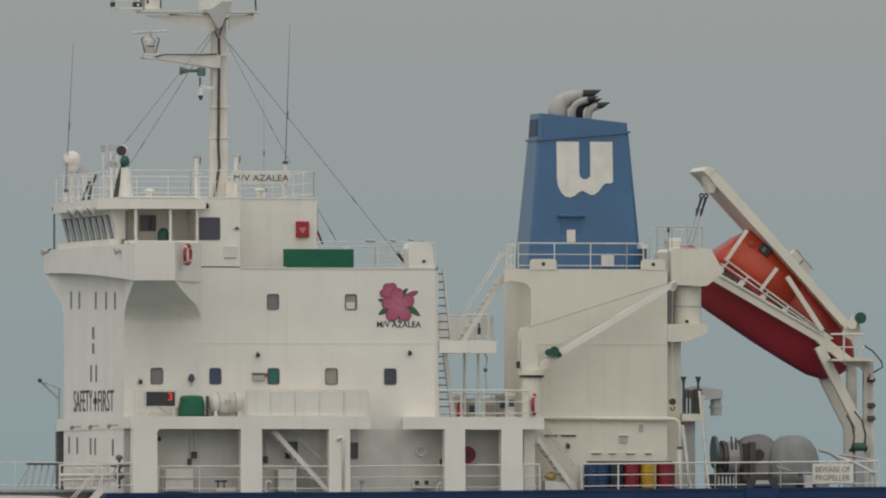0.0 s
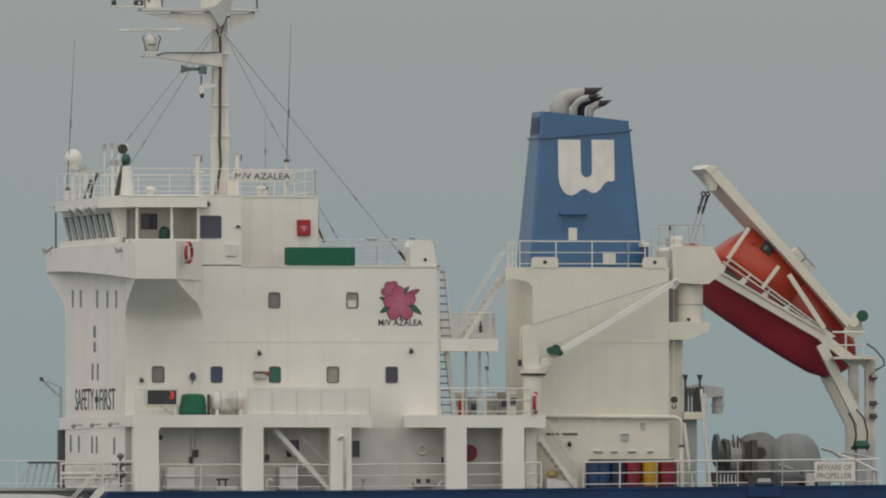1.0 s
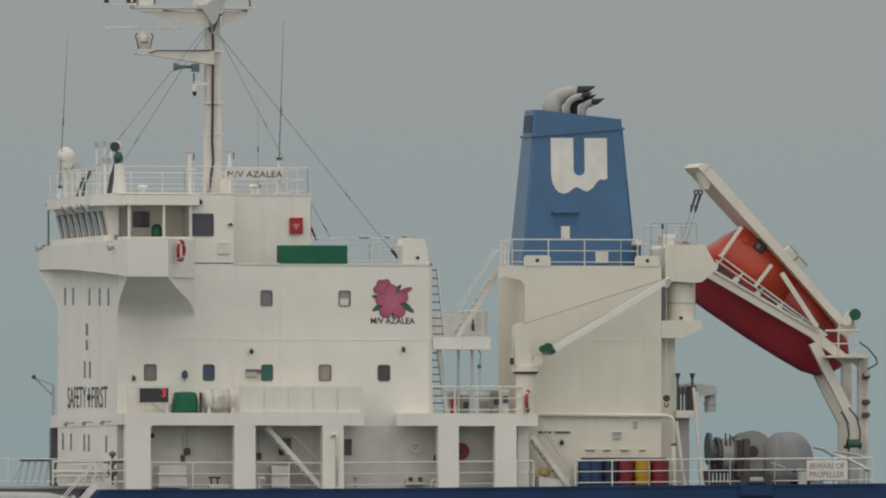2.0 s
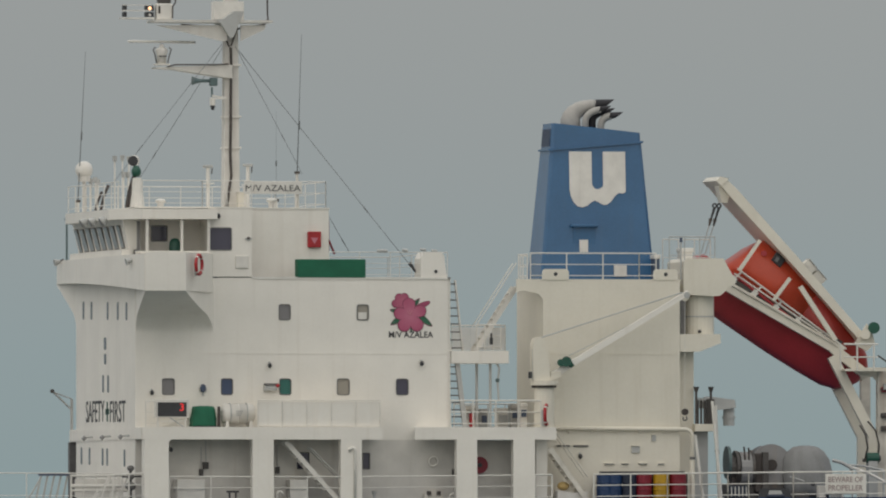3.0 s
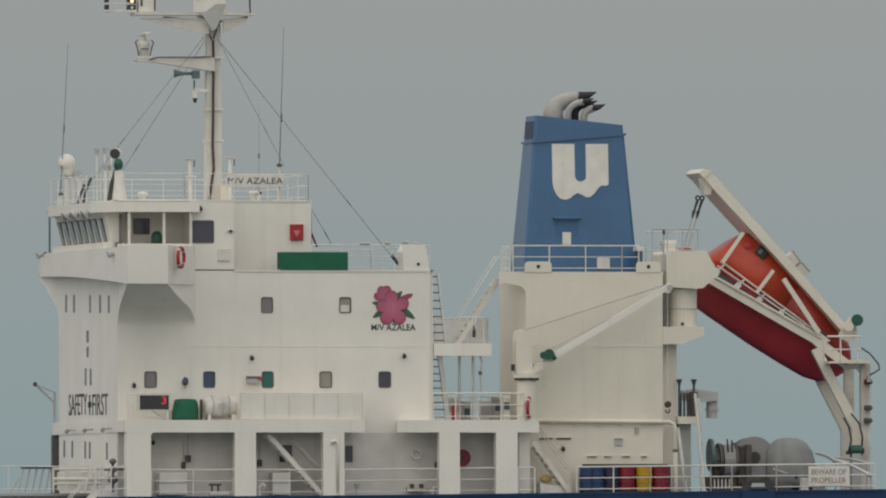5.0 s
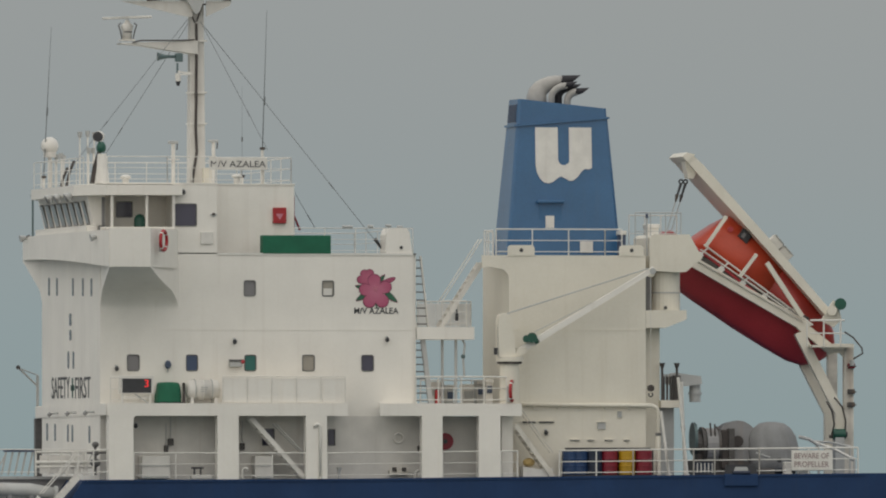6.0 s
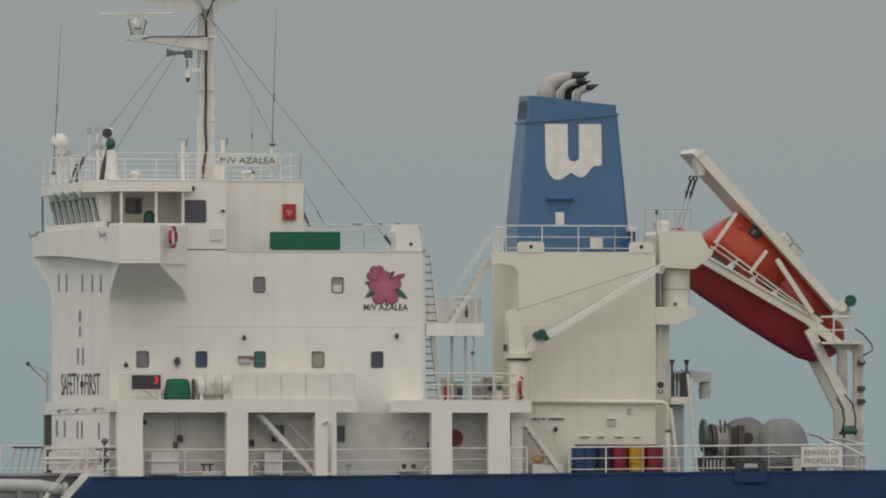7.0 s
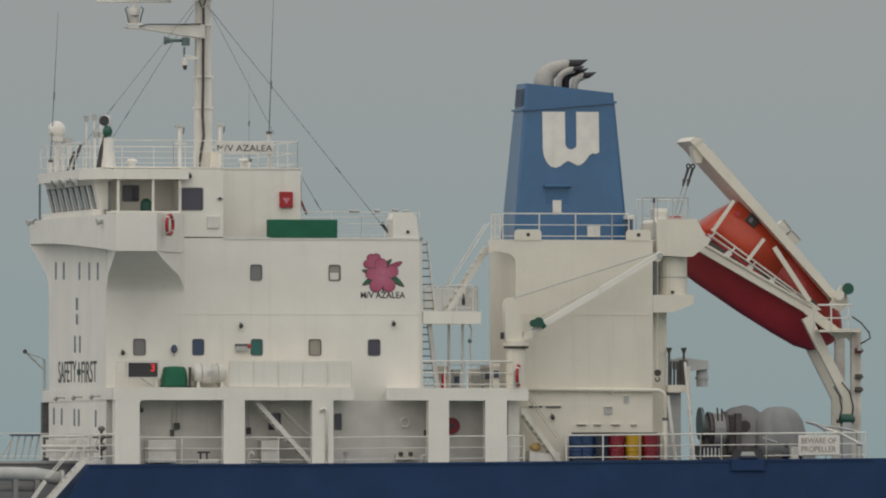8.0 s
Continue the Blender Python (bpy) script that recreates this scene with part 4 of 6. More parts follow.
    part("bracket", box(1.80, 1.87, YM - 0.28, YM - 0.24, 17.35, 17.62), STEEL, t)
radar_box()

def horn():
    t = thing("ship_horn", 3.526, 5.2, 14.877, "grey-green air horn with a flared bell on the mast", "horn")
    part("bell", loft([[(x, 5.2 + r_ * math.cos(a), 14.958 + r_ * math.sin(a)) for a in [2 * math.pi * i / 12 for i in range(12)]] for x, r_ in ((2.994, 0.16), (3.076, 0.12), (3.301, 0.06), (3.669, 0.055))]), TEAL, t, smooth=True)
    part("body", box(3.628, 3.894, 5.08, 5.32, 14.776, 15.079, bevel=0.03), TEAL, t)
    part("bracket", beam((3.709, 5.200, 14.732), (3.709, 5.200, 14.390), 0.06, 0.06), TEAL, t)
    part("arm", beam((3.709, 5.200, 14.430), (4.241, 5.200, 14.352), 0.08, 0.06), TRIM, t)
horn()
def mast_light(du, dv, y):
    x, z = (du - 222) / 48.99 + 0.2041 * y, 17.3 - dv / 50.0 + 0.0164 * y
    t = thing("mast_light", x, y, z, "small white mast lantern on a bracket", "lamp")
    part("lantern", rod((x, y, z - 0.14), (x, y, z + 0.14), 0.1, n=12), TRIM, t)
    part("socket", rod((x, y, z - 0.30), (x, y, z - 0.14), 0.05, n=10, r2=0.09), BLACK, t)
    part("bracket", beam((x, y, z + 0.1), (x + 0.5, y, z + 0.12), 0.1, 0.05), TRIM, t)
mast_light(353, 158, 5.2)

LEVEL = 0.0
# stays of the mast and aerials
def stay(p, q, r_=0.010, label="thin grey steel mast stay with a turnbuckle", low=True):
    t = thing("mast_stay", *p, label, "wire", "mast stays")
    part("wire", rod(p, q, r_, n=6), WIRE, t)
    a, b = Vector(p), Vector(q)
    m = a.lerp(b, 0.72)
    d = (b - a).normalized()
    part("turnbuckle", rod(m - d * 0.14, m + d * 0.14, r_ * 2.0, n=6), WIRE, t)
stay((4.115, 5.400, 16.207), (-0.699, 1.500, 10.962))
stay((4.274, 5.800, 16.179), (1.446, 9.500, 10.804))
stay((4.566, 5.400, 16.170), (6.163, 1.000, 11.500))
stay((4.684, 5.800, 16.100), (10.285, 1.000, 7.993), 0.012)
stay((8.049, 5.800, 10.094), (8.927, 6.500, 8.839))
part_end = thing("stay_anchor", *(10.285, 1.000, 7.993), "dark steel turnbuckle at the foot of a mast stay", "turnbuckle")
part("turnbuckle", rod((10.019, 1.000, 8.372), (10.285, 1.000, 7.993), 0.07, n=8, r2=0.03), BLACK, part_end)

def aerial(x, y, z0, xt, z1, label="tall thin whip aerial", k=1.0, foot=0.4):
    t = thing("whip_aerial", x, y, z0, label, "aerial", "whip aerials")
    part("whip", rod((x, y, z0 + foot - 0.1), (xt, y, z1), 0.021 * k, n=6, r2=0.006 * k), WIRE, t)
    part("base", rod((x, y, z0), (x, y, z0 + foot), 0.055, n=8), TRIM, t)
    part("clamp", box(x - 0.09, x + 0.09, y - 0.06, y + 0.06, z0 + foot - 0.05, z0 + foot + 0.04), STEEL, t)
    part("joint", rod((x + (xt - x) * 0.45, y, z0 + (z1 - z0) * 0.45), (x + (xt - x) * 0.5, y, z0 + (z1 - z0) * 0.5), 0.03, n=6), WIRE, t)
aerial(-0.12, 10.8, ZD, 0.16, 16.05)
aerial(6.062, 1.42, ZD, 6.225, 16.45, foot=1.25)
aerial(6.569, 8.0, ZD, 6.569, 13.897, "short faint whip aerial", 0.4)

def dome(du, dv, y, r_):
    x, z = (du - 222) / 48.99 + 0.2041 * y, 17.3 - dv / 50.0 + 0.0164 * y
    t = thing("satellite_dome", x, y, ZD, "white spherical satellite aerial dome on a post", "aerial dome")
    part("dome", ball(x, y, z, r_), TRIM, t, smooth=True)
    part("skirt", rod((x, y, z - r_ * 1.3), (x, y, z - r_ * 0.6), r_ * 0.7, n=14), TRIM, t)
    part("post", rod((x, y, ZD), (x, y, z - r_ * 1.2), 0.07), TRIM, t)
    part("arm", beam((x - 0.2, y, z - r_ * 1.2), (x + 0.5, y, z - r_ * 1.2), 0.08, 0.06), GREYW, t)
dome(119, 283, 11.0, 0.32)

def searchlight(du, dv, y):
    x, z = (du - 222) / 48.99 + 0.2041 * y, 17.3 - dv / 50.0 + 0.0164 * y
    t = thing("searchlight", x, y, ZD, "white searchlight with a black face on a green-covered stand", "searchlight")
    part("drum", rod((x, y, z), (x + 0.12, y + 0.35, z + 0.02), 0.19, n=18), TRIM, t)
    part("face", rod((x - 0.012, y - 0.04, z), (x, y, z), 0.175, n=18), BLACK, t, "black lamp face")
    part("cover", loft([[(x + 0.12 + k * math.cos(a), y + k * math.sin(a), z + h) for a in [2 * math.pi * i / 12 for i in range(12)]] for k, h in ((0.12, -0.56), (0.17, -0.46), (0.17, -0.32), (0.09, -0.18))]), DKGREEN, t, "green canvas cover", smooth=True)
    for dx, dy in ((-0.30, 0.0), (-0.2, 0.3)):
        part("leg", rod((x + 0.1, y, z - 0.5), (x + 0.1 + dx, y + dy, ZD), 0.04), CABLE, t)
    part("pedestal", rod((x + 0.15, y, ZD), (x + 0.15, y, z - 0.6), 0.27, n=12, r2=0.16), TRIM, t)
searchlight(216, 269, 1.0)

# poles, lamp stands and small masts on the compass deck
def deck_pole(du, dv, y, label="slim white lamp post on the compass deck", cap=True, r_=0.03):
    x, z = (du - 222) / 48.99 + 0.2041 * y, 17.3 - dv / 50.0 + 0.0164 * y
    t = thing("lamp_post", x, y, ZD, label, "lamp post", "compass deck posts")
    part("post", rod((x, y, ZD), (x, y, z - 0.1), r_, n=6), TRIM, t)
    if cap:
        part("lamp", rod((x, y, z - 0.16), (x, y, z + 0.04), 0.07, n=8, r2=0.09), GREYW, t)
for du, dv, y in ((182, 262, 3.0), (194, 260, 4.5), (205, 262, 5.0), (197, 290, 3.5), (205, 290, 3.6), (119, 296, 11.0), (131, 300, 11.0), (140, 298, 10.5), (145, 302, 10.0)):
    deck_pole(du, dv, y)
def flag_arm(du, dv, y):
    x, z = (du - 222) / 48.99 + 0.2041 * y, 17.3 - dv / 50.0 + 0.0164 * y
    t = thing("floodlight", x, y, ZD, "grey deck floodlight on a short lattice post", "floodlight", "compass deck floodlights")
    part("post", rod((x, y, ZD), (x, y, z), 0.07, n=8), TRIM, t)
    part("lamp", box(x - 0.18, x + 0.16, y - 0.1, y + 0.1, z - 0.03, z + 0.07, bevel=0.02), GREYW, t)
    part("cable", rod((x + 0.14, y - 0.05, z), (x + 0.12, y - 0.05, z - 0.25), 0.02, n=6), CABLE, t)
    part("step", box(x - 0.2, x + 0.2, y - 0.15, y + 0.15, ZD + 0.85, ZD + 0.89), TRIM, t)
flag_arm(347, 279, 2.5)
flag_arm(416, 276, 4.5)
for a_, b_, y in (((150, 340), (164, 310), 9.5), ((203, 342), (218, 290), 2.0), ((140, 345), (152, 322), 10.0)):
    p = ((a_[0] - 222) / 48.99 + 0.2041 * y, y, ZD)
    q = ((b_[0] - 222) / 48.99 + 0.2041 * y, y, 17.3 - b_[1] / 50.0 + 0.0164 * y)
    t = thing("cable_loom", *p, "black cable loom sagging up to an aerial", "cable", "cable looms")
    part("cable", tube([p, (p[0] + (q[0] - p[0]) * 0.35, y, p[2] + (q[2] - p[2]) * 0.5), q], 0.05), CABLE, t)
def vent_mushroom(du, dv, y, r_=0.2):
    x, z = (du - 222) / 48.99 + 0.2041 * y, 17.3 - dv / 50.0 + 0.0164 * y
    t = thing("mushroom_vent", x, y, ZD, "white mushroom ventilator on the compass deck", "ventilator", "roof ventilators")
    part("stem", rod((x, y, ZD), (x, y, z), r_ * 0.6, n=12), TRIM, t)
    part("head", ball(x, y, z, r_, flat=0.45), TRIM, t, smooth=True)
vent_mushroom(264, 340, 1.5)
vent_mushroom(460, 338, 1.5)
# compass deck rails
HR = 0.92
railing((0.239, 0.02, ZD), (2.390, 0.02, ZD), HR, 2, "white steel guard rail round the compass deck", r=0.015)
railing((2.390, 0.02, ZD), (XS, 0.02, ZD), HR, 3, "white steel guard rail round the compass deck", r=0.015)
railing((XS, 1.35, ZD), (XH, 1.35, ZD), HR, 4, "white steel guard rail round the compass deck", r=0.015)
railing((XH, 1.35, ZD), (XH, 10.9, ZD), HR, 6, "white steel guard rail round the compass deck", r=0.015)
railing((0.2, 10.9, ZD), (XH, 10.9, ZD), HR, 7, "white steel guard rail round the compass deck", r=0.015)
railing((-0.5, 0.6, ZD - 0.03), (-0.5, 10.6, ZD - 0.03), HR, 8, "white steel guard rail round the compass deck", r=0.015)
# name board on the rail
nb = thing("name_board", 5.163, 1.3, 10.808, "pale ship's name board on the compass deck rail", "name board")
part("board", box(4.144, 6.222, 1.31, 1.33, 10.787, 11.208), TRIM, nb)
lettering("M/V AZALEA", 4.185, 1.305, 10.888, 6.161 - 4.185, 11.108 - 10.888, 0, BLACK, "ship_name", nb)

# ---- bridge fittings ----
def wing_lamp(du, dv, y, turn):
    x, z = (du - 222) / 48.99 + 0.2041 * y, 17.3 - dv / 50.0 + 0.0164 * y
    t = thing("wing_searchlight", x, y, z, "grey searchlight on a bracket at the bridge wing", "searchlight", "wing searchlights")
    part("drum", rod((x - 0.12, y - 0.02, z - 0.03), (x + 0.08, y, z + 0.02), 0.13, n=14, r2=0.07), GREYW, t)
    part("yoke", rod((x + 0.08, y, z + 0.02), (x + 0.22, y, z + 0.10), 0.03), CABLE, t)
    part("bracket", rod((x + 0.06, y, z), (x + 0.34, y, z - 0.1), 0.035), TRIM, t)
wing_lamp(70, 448, 12.6, 0)
wing_lamp(212, 446, -1.5, 0)
for i, yy in enumerate((5.3, 3.6, 1.5)):
    zz = 9.837
    t = thing("floodlight", -0.76, yy, zz, "white floodlight on the eave over the bridge windows", "floodlight", "bridge front floodlights")
    part("housing", rod((-0.98, yy - 0.02, zz - 0.06), (-0.80, yy, zz + 0.06), 0.17, n=12, r2=0.10), GREYW, t)
    part("lens", rod((-1.0, yy - 0.02, zz - 0.07), (-0.975, yy - 0.02, zz - 0.058), 0.14, n=12), GREYD, t)
    part("bracket", tube([(-0.88, yy - 0.13, zz), (-0.84, yy - 0.15, zz - 0.16), (-0.84, yy + 0.13, zz - 0.16), (-0.74, yy, zz + 0.02)], 0.03), GREYW, t)
t = thing("awning_stanchion", -0.002, 13.8, ZW1, "slim dark awning post on the bridge wing", "post")
part("post", rod((0.018, 13.8, ZW1 - 0.1), (0.018, 13.8, 10.100), 0.04, n=6), TEAL, t)
part("arm", rod((-0.064, 13.8, 10.100), (0.184, 13.8, 10.100), 0.035, n=6), TEAL, t)
t = thing("covered_repeater", 1.489, 0.6, ZS - 0.3, "green canvas-covered compass repeater on the bridge wing", "instrument")
part("cover", loft([[(1.509 + k * math.cos(a), 0.6 + k * math.sin(a), 8.751 - 0.3 + h) for a in [2 * math.pi * i / 14 for i in range(14)]] for k, h in ((0.19, 0.0), (0.21, 0.3), (0.20, 0.6), (0.13, 0.72), (0.02, 0.76))]), DKGREEN, t, smooth=True)

def life_ring(x, y, z, label="red life ring with white bands on a bracket", tilt=0.0, R=0.34):
    t = thing("life_ring", x, y, z - R, label, "life ring", "life rings")
    part("ring", ring_mesh(x, y, z, R, 0.062), RED, t, smooth=True)
    for a in (45, 135, 225, 315):
        part("band", ring_mesh(x, y, z, R, 0.067, a0=a - 5, a1=a + 5, n=4), TRIM, t)
    part("bracket", box(x - 0.05, x + 0.05, y + 0.05, y + 0.16, z - R - 0.05, z + R * 0.5), GREYW, t)
    return t
lr = life_ring(0, 0, 0)
for k, (x, y, z, turn) in enumerate(((1.590 + 0.16, -2.74, 8.218, 61), (14.468, -1.42, 2.971, 70))):
    m = pose(x, y, z - 0.34, 0, 0, turn)
    if k == 0:
        lr.matrix_basis = m
    else:
        copy_thing(lr, m)
# red cabinet on the house side
fb = thing("fire_box", 6.671, 1.28, 8.904, "red wall cabinet with a white mark", "cabinet")
part("body", box(6.407, 6.876, 1.16, 1.298, 8.902, 9.463, bevel=0.02), RED, fb)
part("mark", prism([(6.499, 9.243), (6.764, 9.244), (6.641, 9.024)], 1.148, 1.159), PINK, fb, "pale triangular mark")
def bulb(du, dv, y=0.0, name="bulkhead_lamp"):
    x, z = (du - 222) / 48.99 + 0.2041 * y, 17.3 - dv / 50.0 + 0.0164 * y
    t = thing(name, x, y, z, "small dark bulkhead lamp on the deckhouse wall", "lamp", "bulkhead lamps")
    part("lamp", ball(x, y - 0.14, z - 0.03, 0.075, flat=1.2, u=10, v=8), BLACK, t, smooth=True)
    part("socket", rod((x, y - 0.14, z + 0.03), (x, y - 0.005, z + 0.07), 0.05, n=8), GREYW, t)
for du, dv in ((366, 365), (456, 628), (724, 624), (249, 676)):
    bulb(du, dv)
for du, dv in ((338, 668),):
    x, z = 2.390, 3.901
    t = thing("oval_light", x, -0.1, z, "dark oval light fitting on the deckhouse wall", "lamp")
    part("body", loft([[(x + 0.11 * k * math.cos(a), y, z + 0.15 * k * math.sin(a)) for a in [2 * math.pi * i / 14 for i in range(14)]] for k, y in ((1.0, -0.005), (1.0, -0.12), (0.7, -0.18))]), LOUVRE, t)
    part("stem", box(x - 0.02, x + 0.02, -0.08, -0.005, z - 0.26, z - 0.14), GREYW, t)
    part("rim", ring_mesh(x, -0.06, z, 0.12, 0.02), TRIM, t)
hb = thing("hose_box", 4.828, -0.02, 3.821, "pale hose box with a small red valve", "hose box")
part("box", box(4.584, 5.032, -0.2, -0.002, 3.821, 4.001, bevel=0.02), GREYW, hb)
part("lid", box(4.584, 5.072, -0.22, -0.002, 4.021, 4.081), GASKET, hb)
part("valve", rod((5.011, -0.22, 3.961), (5.093, -0.22, 4.041), 0.06, n=8), RED, hb, "red valve")
fd = thing("fairlead", 3.751, -0.02, 8.101, "stained square pipe fitting on the house wall", "fitting")
part("plate", box(3.568, 4.015, -0.06, -0.002, 8.141, 8.581, bevel=0.02), TRIM, fd)

mk = thing("wall_fitting", 4.036, -0.02, 9.201, "small grey diamond-shaped fitting on the house wall", "fitting")
part("plate", prism([(3.893, 9.175), (4.035, 9.255), (4.178, 9.176), (4.035, 9.095)], -0.03, -0.002), GREYW, mk)
part("boss", ball(4.036, -0.04, 9.201, 0.06, flat=0.8, u=8, v=6), CABLE, mk, smooth=True)

# ---- flower emblem and lettering on the deckhouse side ----
def petal_paint(name, cx, cz, reach, inner, outer):
    """Painted petals, paler towards the flower's heart."""
    m, n, l, b = nodes_of(name)
    b.inputs["Roughness"].default_value = 0.5
    geo, dist, rng, mix, grain = n.new("ShaderNodeNewGeometry"), n.new("ShaderNodeVectorMath"), n.new("ShaderNodeMapRange"), n.new("ShaderNodeMixRGB"), n.new("ShaderNodeTexNoise")
    dist.operation, dist.inputs[1].default_value = "DISTANCE", (cx, 0.0, cz)
    l.new(geo.outputs["Position"], dist.inputs[0])
    add = n.new("ShaderNodeMath")
    add.operation = "MULTIPLY_ADD"
    grain.inputs["Scale"].default_value, grain.inputs["Detail"].default_value = 9.0, 3
    l.new(geo.outputs["Position"], grain.inputs["Vector"])
    l.new(grain.outputs[0], add.inputs[0])
    add.inputs[1].default_value = 0.25
    l.new(dist.outputs["Value"], add.inputs[2])
    rng.inputs[1].default_value, rng.inputs[2].default_value = 0.15, reach
    l.new(add.outputs[0], rng.inputs[0])
    l.new(rng.outputs[0], mix.inputs[0])
    mix.inputs[1].default_value, mix.inputs[2].default_value = (*inner, 1), (*outer, 1)
    l.new(mix.outputs[0], b.inputs["Base Color"])
    return m


def flower():
    t = thing("flower_emblem", 9.854, -0.03, 5.93, "painted magenta azalea flower emblem with green leaves", "emblem")
    cx, cz, sx, sz = 9.854, 6.50, 9.56, 6.97
    big = petal_paint("pink petal paint", cx, cz, 0.75, (0.52, 0.16, 0.24), (0.40, 0.075, 0.15))
    small = petal_paint("rose petal paint", sx, sz, 0.5, (0.46, 0.12, 0.19), (0.35, 0.065, 0.13))
    rim = paint("dark petal outline paint", (0.21, 0.045, 0.085), 0.5, mottle=0.15, size=5.0)

    def blade(name, x, z, heading, long, wide, y, material, point=0.0, blunt=0.5):
        """A petal or leaf: starts at x, z; widest near its far end, or in the middle when pointed."""
        n, pts, a = 20, [], radians(heading)
        c, sn = math.cos(a), math.sin(a)
        for k in range(n):
            g = 2 * math.pi * k / n
            u = 0.5 - 0.5 * math.cos(g)
            v = 0.5 * math.sin(g)
            v *= (1.0 - point) * (0.5 + 0.75 * u) + point * (1.0 - 0.55 * u)
            if point < 0.5 and u > 0.93:
                u -= 0.05 * blunt * math.cos(3 * g)
            pts.append((x + u * long * c - v * wide * sn, z + u * long * sn + v * wide * c))
        return part(name, prism(pts, y, y + 0.004), material, t)

    y = -0.007
    for hd, x, z, ln, wd in ((212, cx - 0.30, cz - 0.08, 0.46, 0.24), (-38, cx + 0.36, cz - 0.05, 0.52, 0.25), (48, cx + 0.12, cz + 0.33, 0.30, 0.17), (165, cx - 0.42, cz + 0.10, 0.30, 0.17)):
        blade("leaf_edge", x - 0.02 * math.cos(radians(hd)), z, hd, ln + 0.05, wd + 0.05, y, rim, 1.0)
        blade("leaf", x, z, hd, ln, wd, y - 0.005, LEAF, 1.0)
    blade("bud_edge", cx + 0.10, cz + 0.20, 24, 0.68, 0.26, y - 0.008, rim, 0.6)
    blade("bud", cx + 0.10, cz + 0.20, 24, 0.65, 0.21, y - 0.012, small, 0.6)
    for hd, ln in ((62, 0.30), (128, 0.30), (195, 0.36), (255, 0.36), (330, 0.34)):
        blade("petal_edge", sx, sz, hd, ln + 0.025, 0.31, y - 0.016, rim)
        blade("petal", sx, sz, hd, ln, 0.27, y - 0.018 - hd * 1e-5, small)
    for k, (hd, ln, wd) in enumerate(((98, 0.58, 0.46), (22, 0.57, 0.42), (172, 0.57, 0.42), (238, 0.62, 0.46), (304, 0.62, 0.46))):
        blade("petal_edge", cx, cz, hd, ln + 0.025, wd + 0.05, y - 0.024, rim)
        blade("petal", cx, cz, hd, ln, wd, y - 0.029 - 0.0012 * k, big)
    for hd in (70, 100, 130):
        part("stamen", beam((cx, y - 0.05, cz), (cx + 0.2 * math.cos(radians(hd)), y - 0.05, cz + 0.2 * math.sin(radians(hd))), 0.004, 0.02), PINK, t)
    part("stalk", beam((cx + 0.02, y, cz - 0.42), (cx + 0.04, y, cz - 0.60), 0.006, 0.05), LEAF, t)
flower()
lettering("M/V AZALEA", 9.083, -0.012, 5.701, 10.674 - 9.083, 5.921 - 5.701, 0, BLACK, "ship_name_lettering", None, "black painted ship's name on the deckhouse side", "lettering", 1.0, 0.012)
y0_, y1_ = 9.676, 1.869
lettering("SAFETY", -0.03, y0_, 2.768, y0_ - 6.026, 3.536 - 2.768, -90, BLACK, "safety_lettering", None, "black painted safety words on the deckhouse front", "lettering")
lettering("FIRST", -0.03, 4.927, 2.734, 4.927 - y1_, 3.499 - 2.734, -90, BLACK, "safety_lettering", None, "black painted safety words on the deckhouse front", "lettering")
cross = B()
yc_, zc_ = 5.476, 3.125
box(-0.034, -0.02, yc_ - 0.35, yc_ + 0.35, zc_ - 0.1, zc_ + 0.1, cross)
box(-0.034, -0.02, yc_ - 0.1, yc_ + 0.1, zc_ - 0.35, zc_ + 0.35, cross)
solo("safety_cross", cross, DKGREEN, "dark painted cross between the safety words", "emblem")

# ---- upper deck ----
tp = thing("covered_box", 6.985, 0.22, ZT, "long deck box under a green tarpaulin", "deck box")
part("tarpaulin", box(5.80, 8.245, -0.045, 0.5, ZT + 0.012, 8.465, bevel=0.02), GREEN, tp, "green tarpaulin")
part("base", box(5.86, 8.20, 0.0, 0.46, ZT, ZT + 0.03), BLACK, tp)
eb = thing("end_locker", 10.674, 0.2, ZT, "white steel locker plate with a lifting eye", "locker")
part("body", prism([(10.246, 7.797), (10.246, 8.497), (10.368, 8.737), (10.980, 8.739), (11.082, 8.580), (11.184, 7.800)], 0.0, 1.2), WHITE, eb)
part("eye", rod((10.776, -0.03, 8.041), (10.776, 0.0, 8.041), 0.06, n=10), BLACK, eb)
railing((6.944, 0.05, ZT), (10.246, 0.05, ZT), 0.92, 4, "white steel guard rail on the upper deck", r=0.013)
railing((11.205, 0.05, ZT), (11.205, 10.9, ZT), 0.92, 6, "white steel guard rail on the upper deck", r=0.013)
railing((6.822, 10.9, ZT), (11.205, 10.9, ZT), 0.92, 5, "white steel guard rail on the upper deck", r=0.013)
for du, dv in ((652, 426), (660, 426), (696, 425), (728, 424), (748, 426)):
    x, z = (du - 222) / 48.99, 17.3 - dv / 50.0
    t = thing("rail_lamp", x, 0.05, z - 0.05, "small grey fitting on the upper deck rail", "fitting", "rail fittings")
    part("body", rod((x - 0.1, 0.05, z), (x + 0.1, 0.05, z - 0.02), 0.05, n=8), GREYW, t)
    part("clamp", box(x - 0.03, x + 0.03, 0.02, 0.08, z - 0.09, z), GREYW, t)
fl = thing("flag_roll", 7.300, 1.8, ZT, "dark red rolled flag bundle against the house", "flag roll")
part("roll", rod((7.259, 1.800, 9.878), (7.259, 1.800, 7.875), 0.035, n=8), DRUMRED, fl)
part("fold", rod((7.280, 1.800, 9.157), (7.484, 1.800, 8.677), 0.04, n=8), DRUMRED, fl)

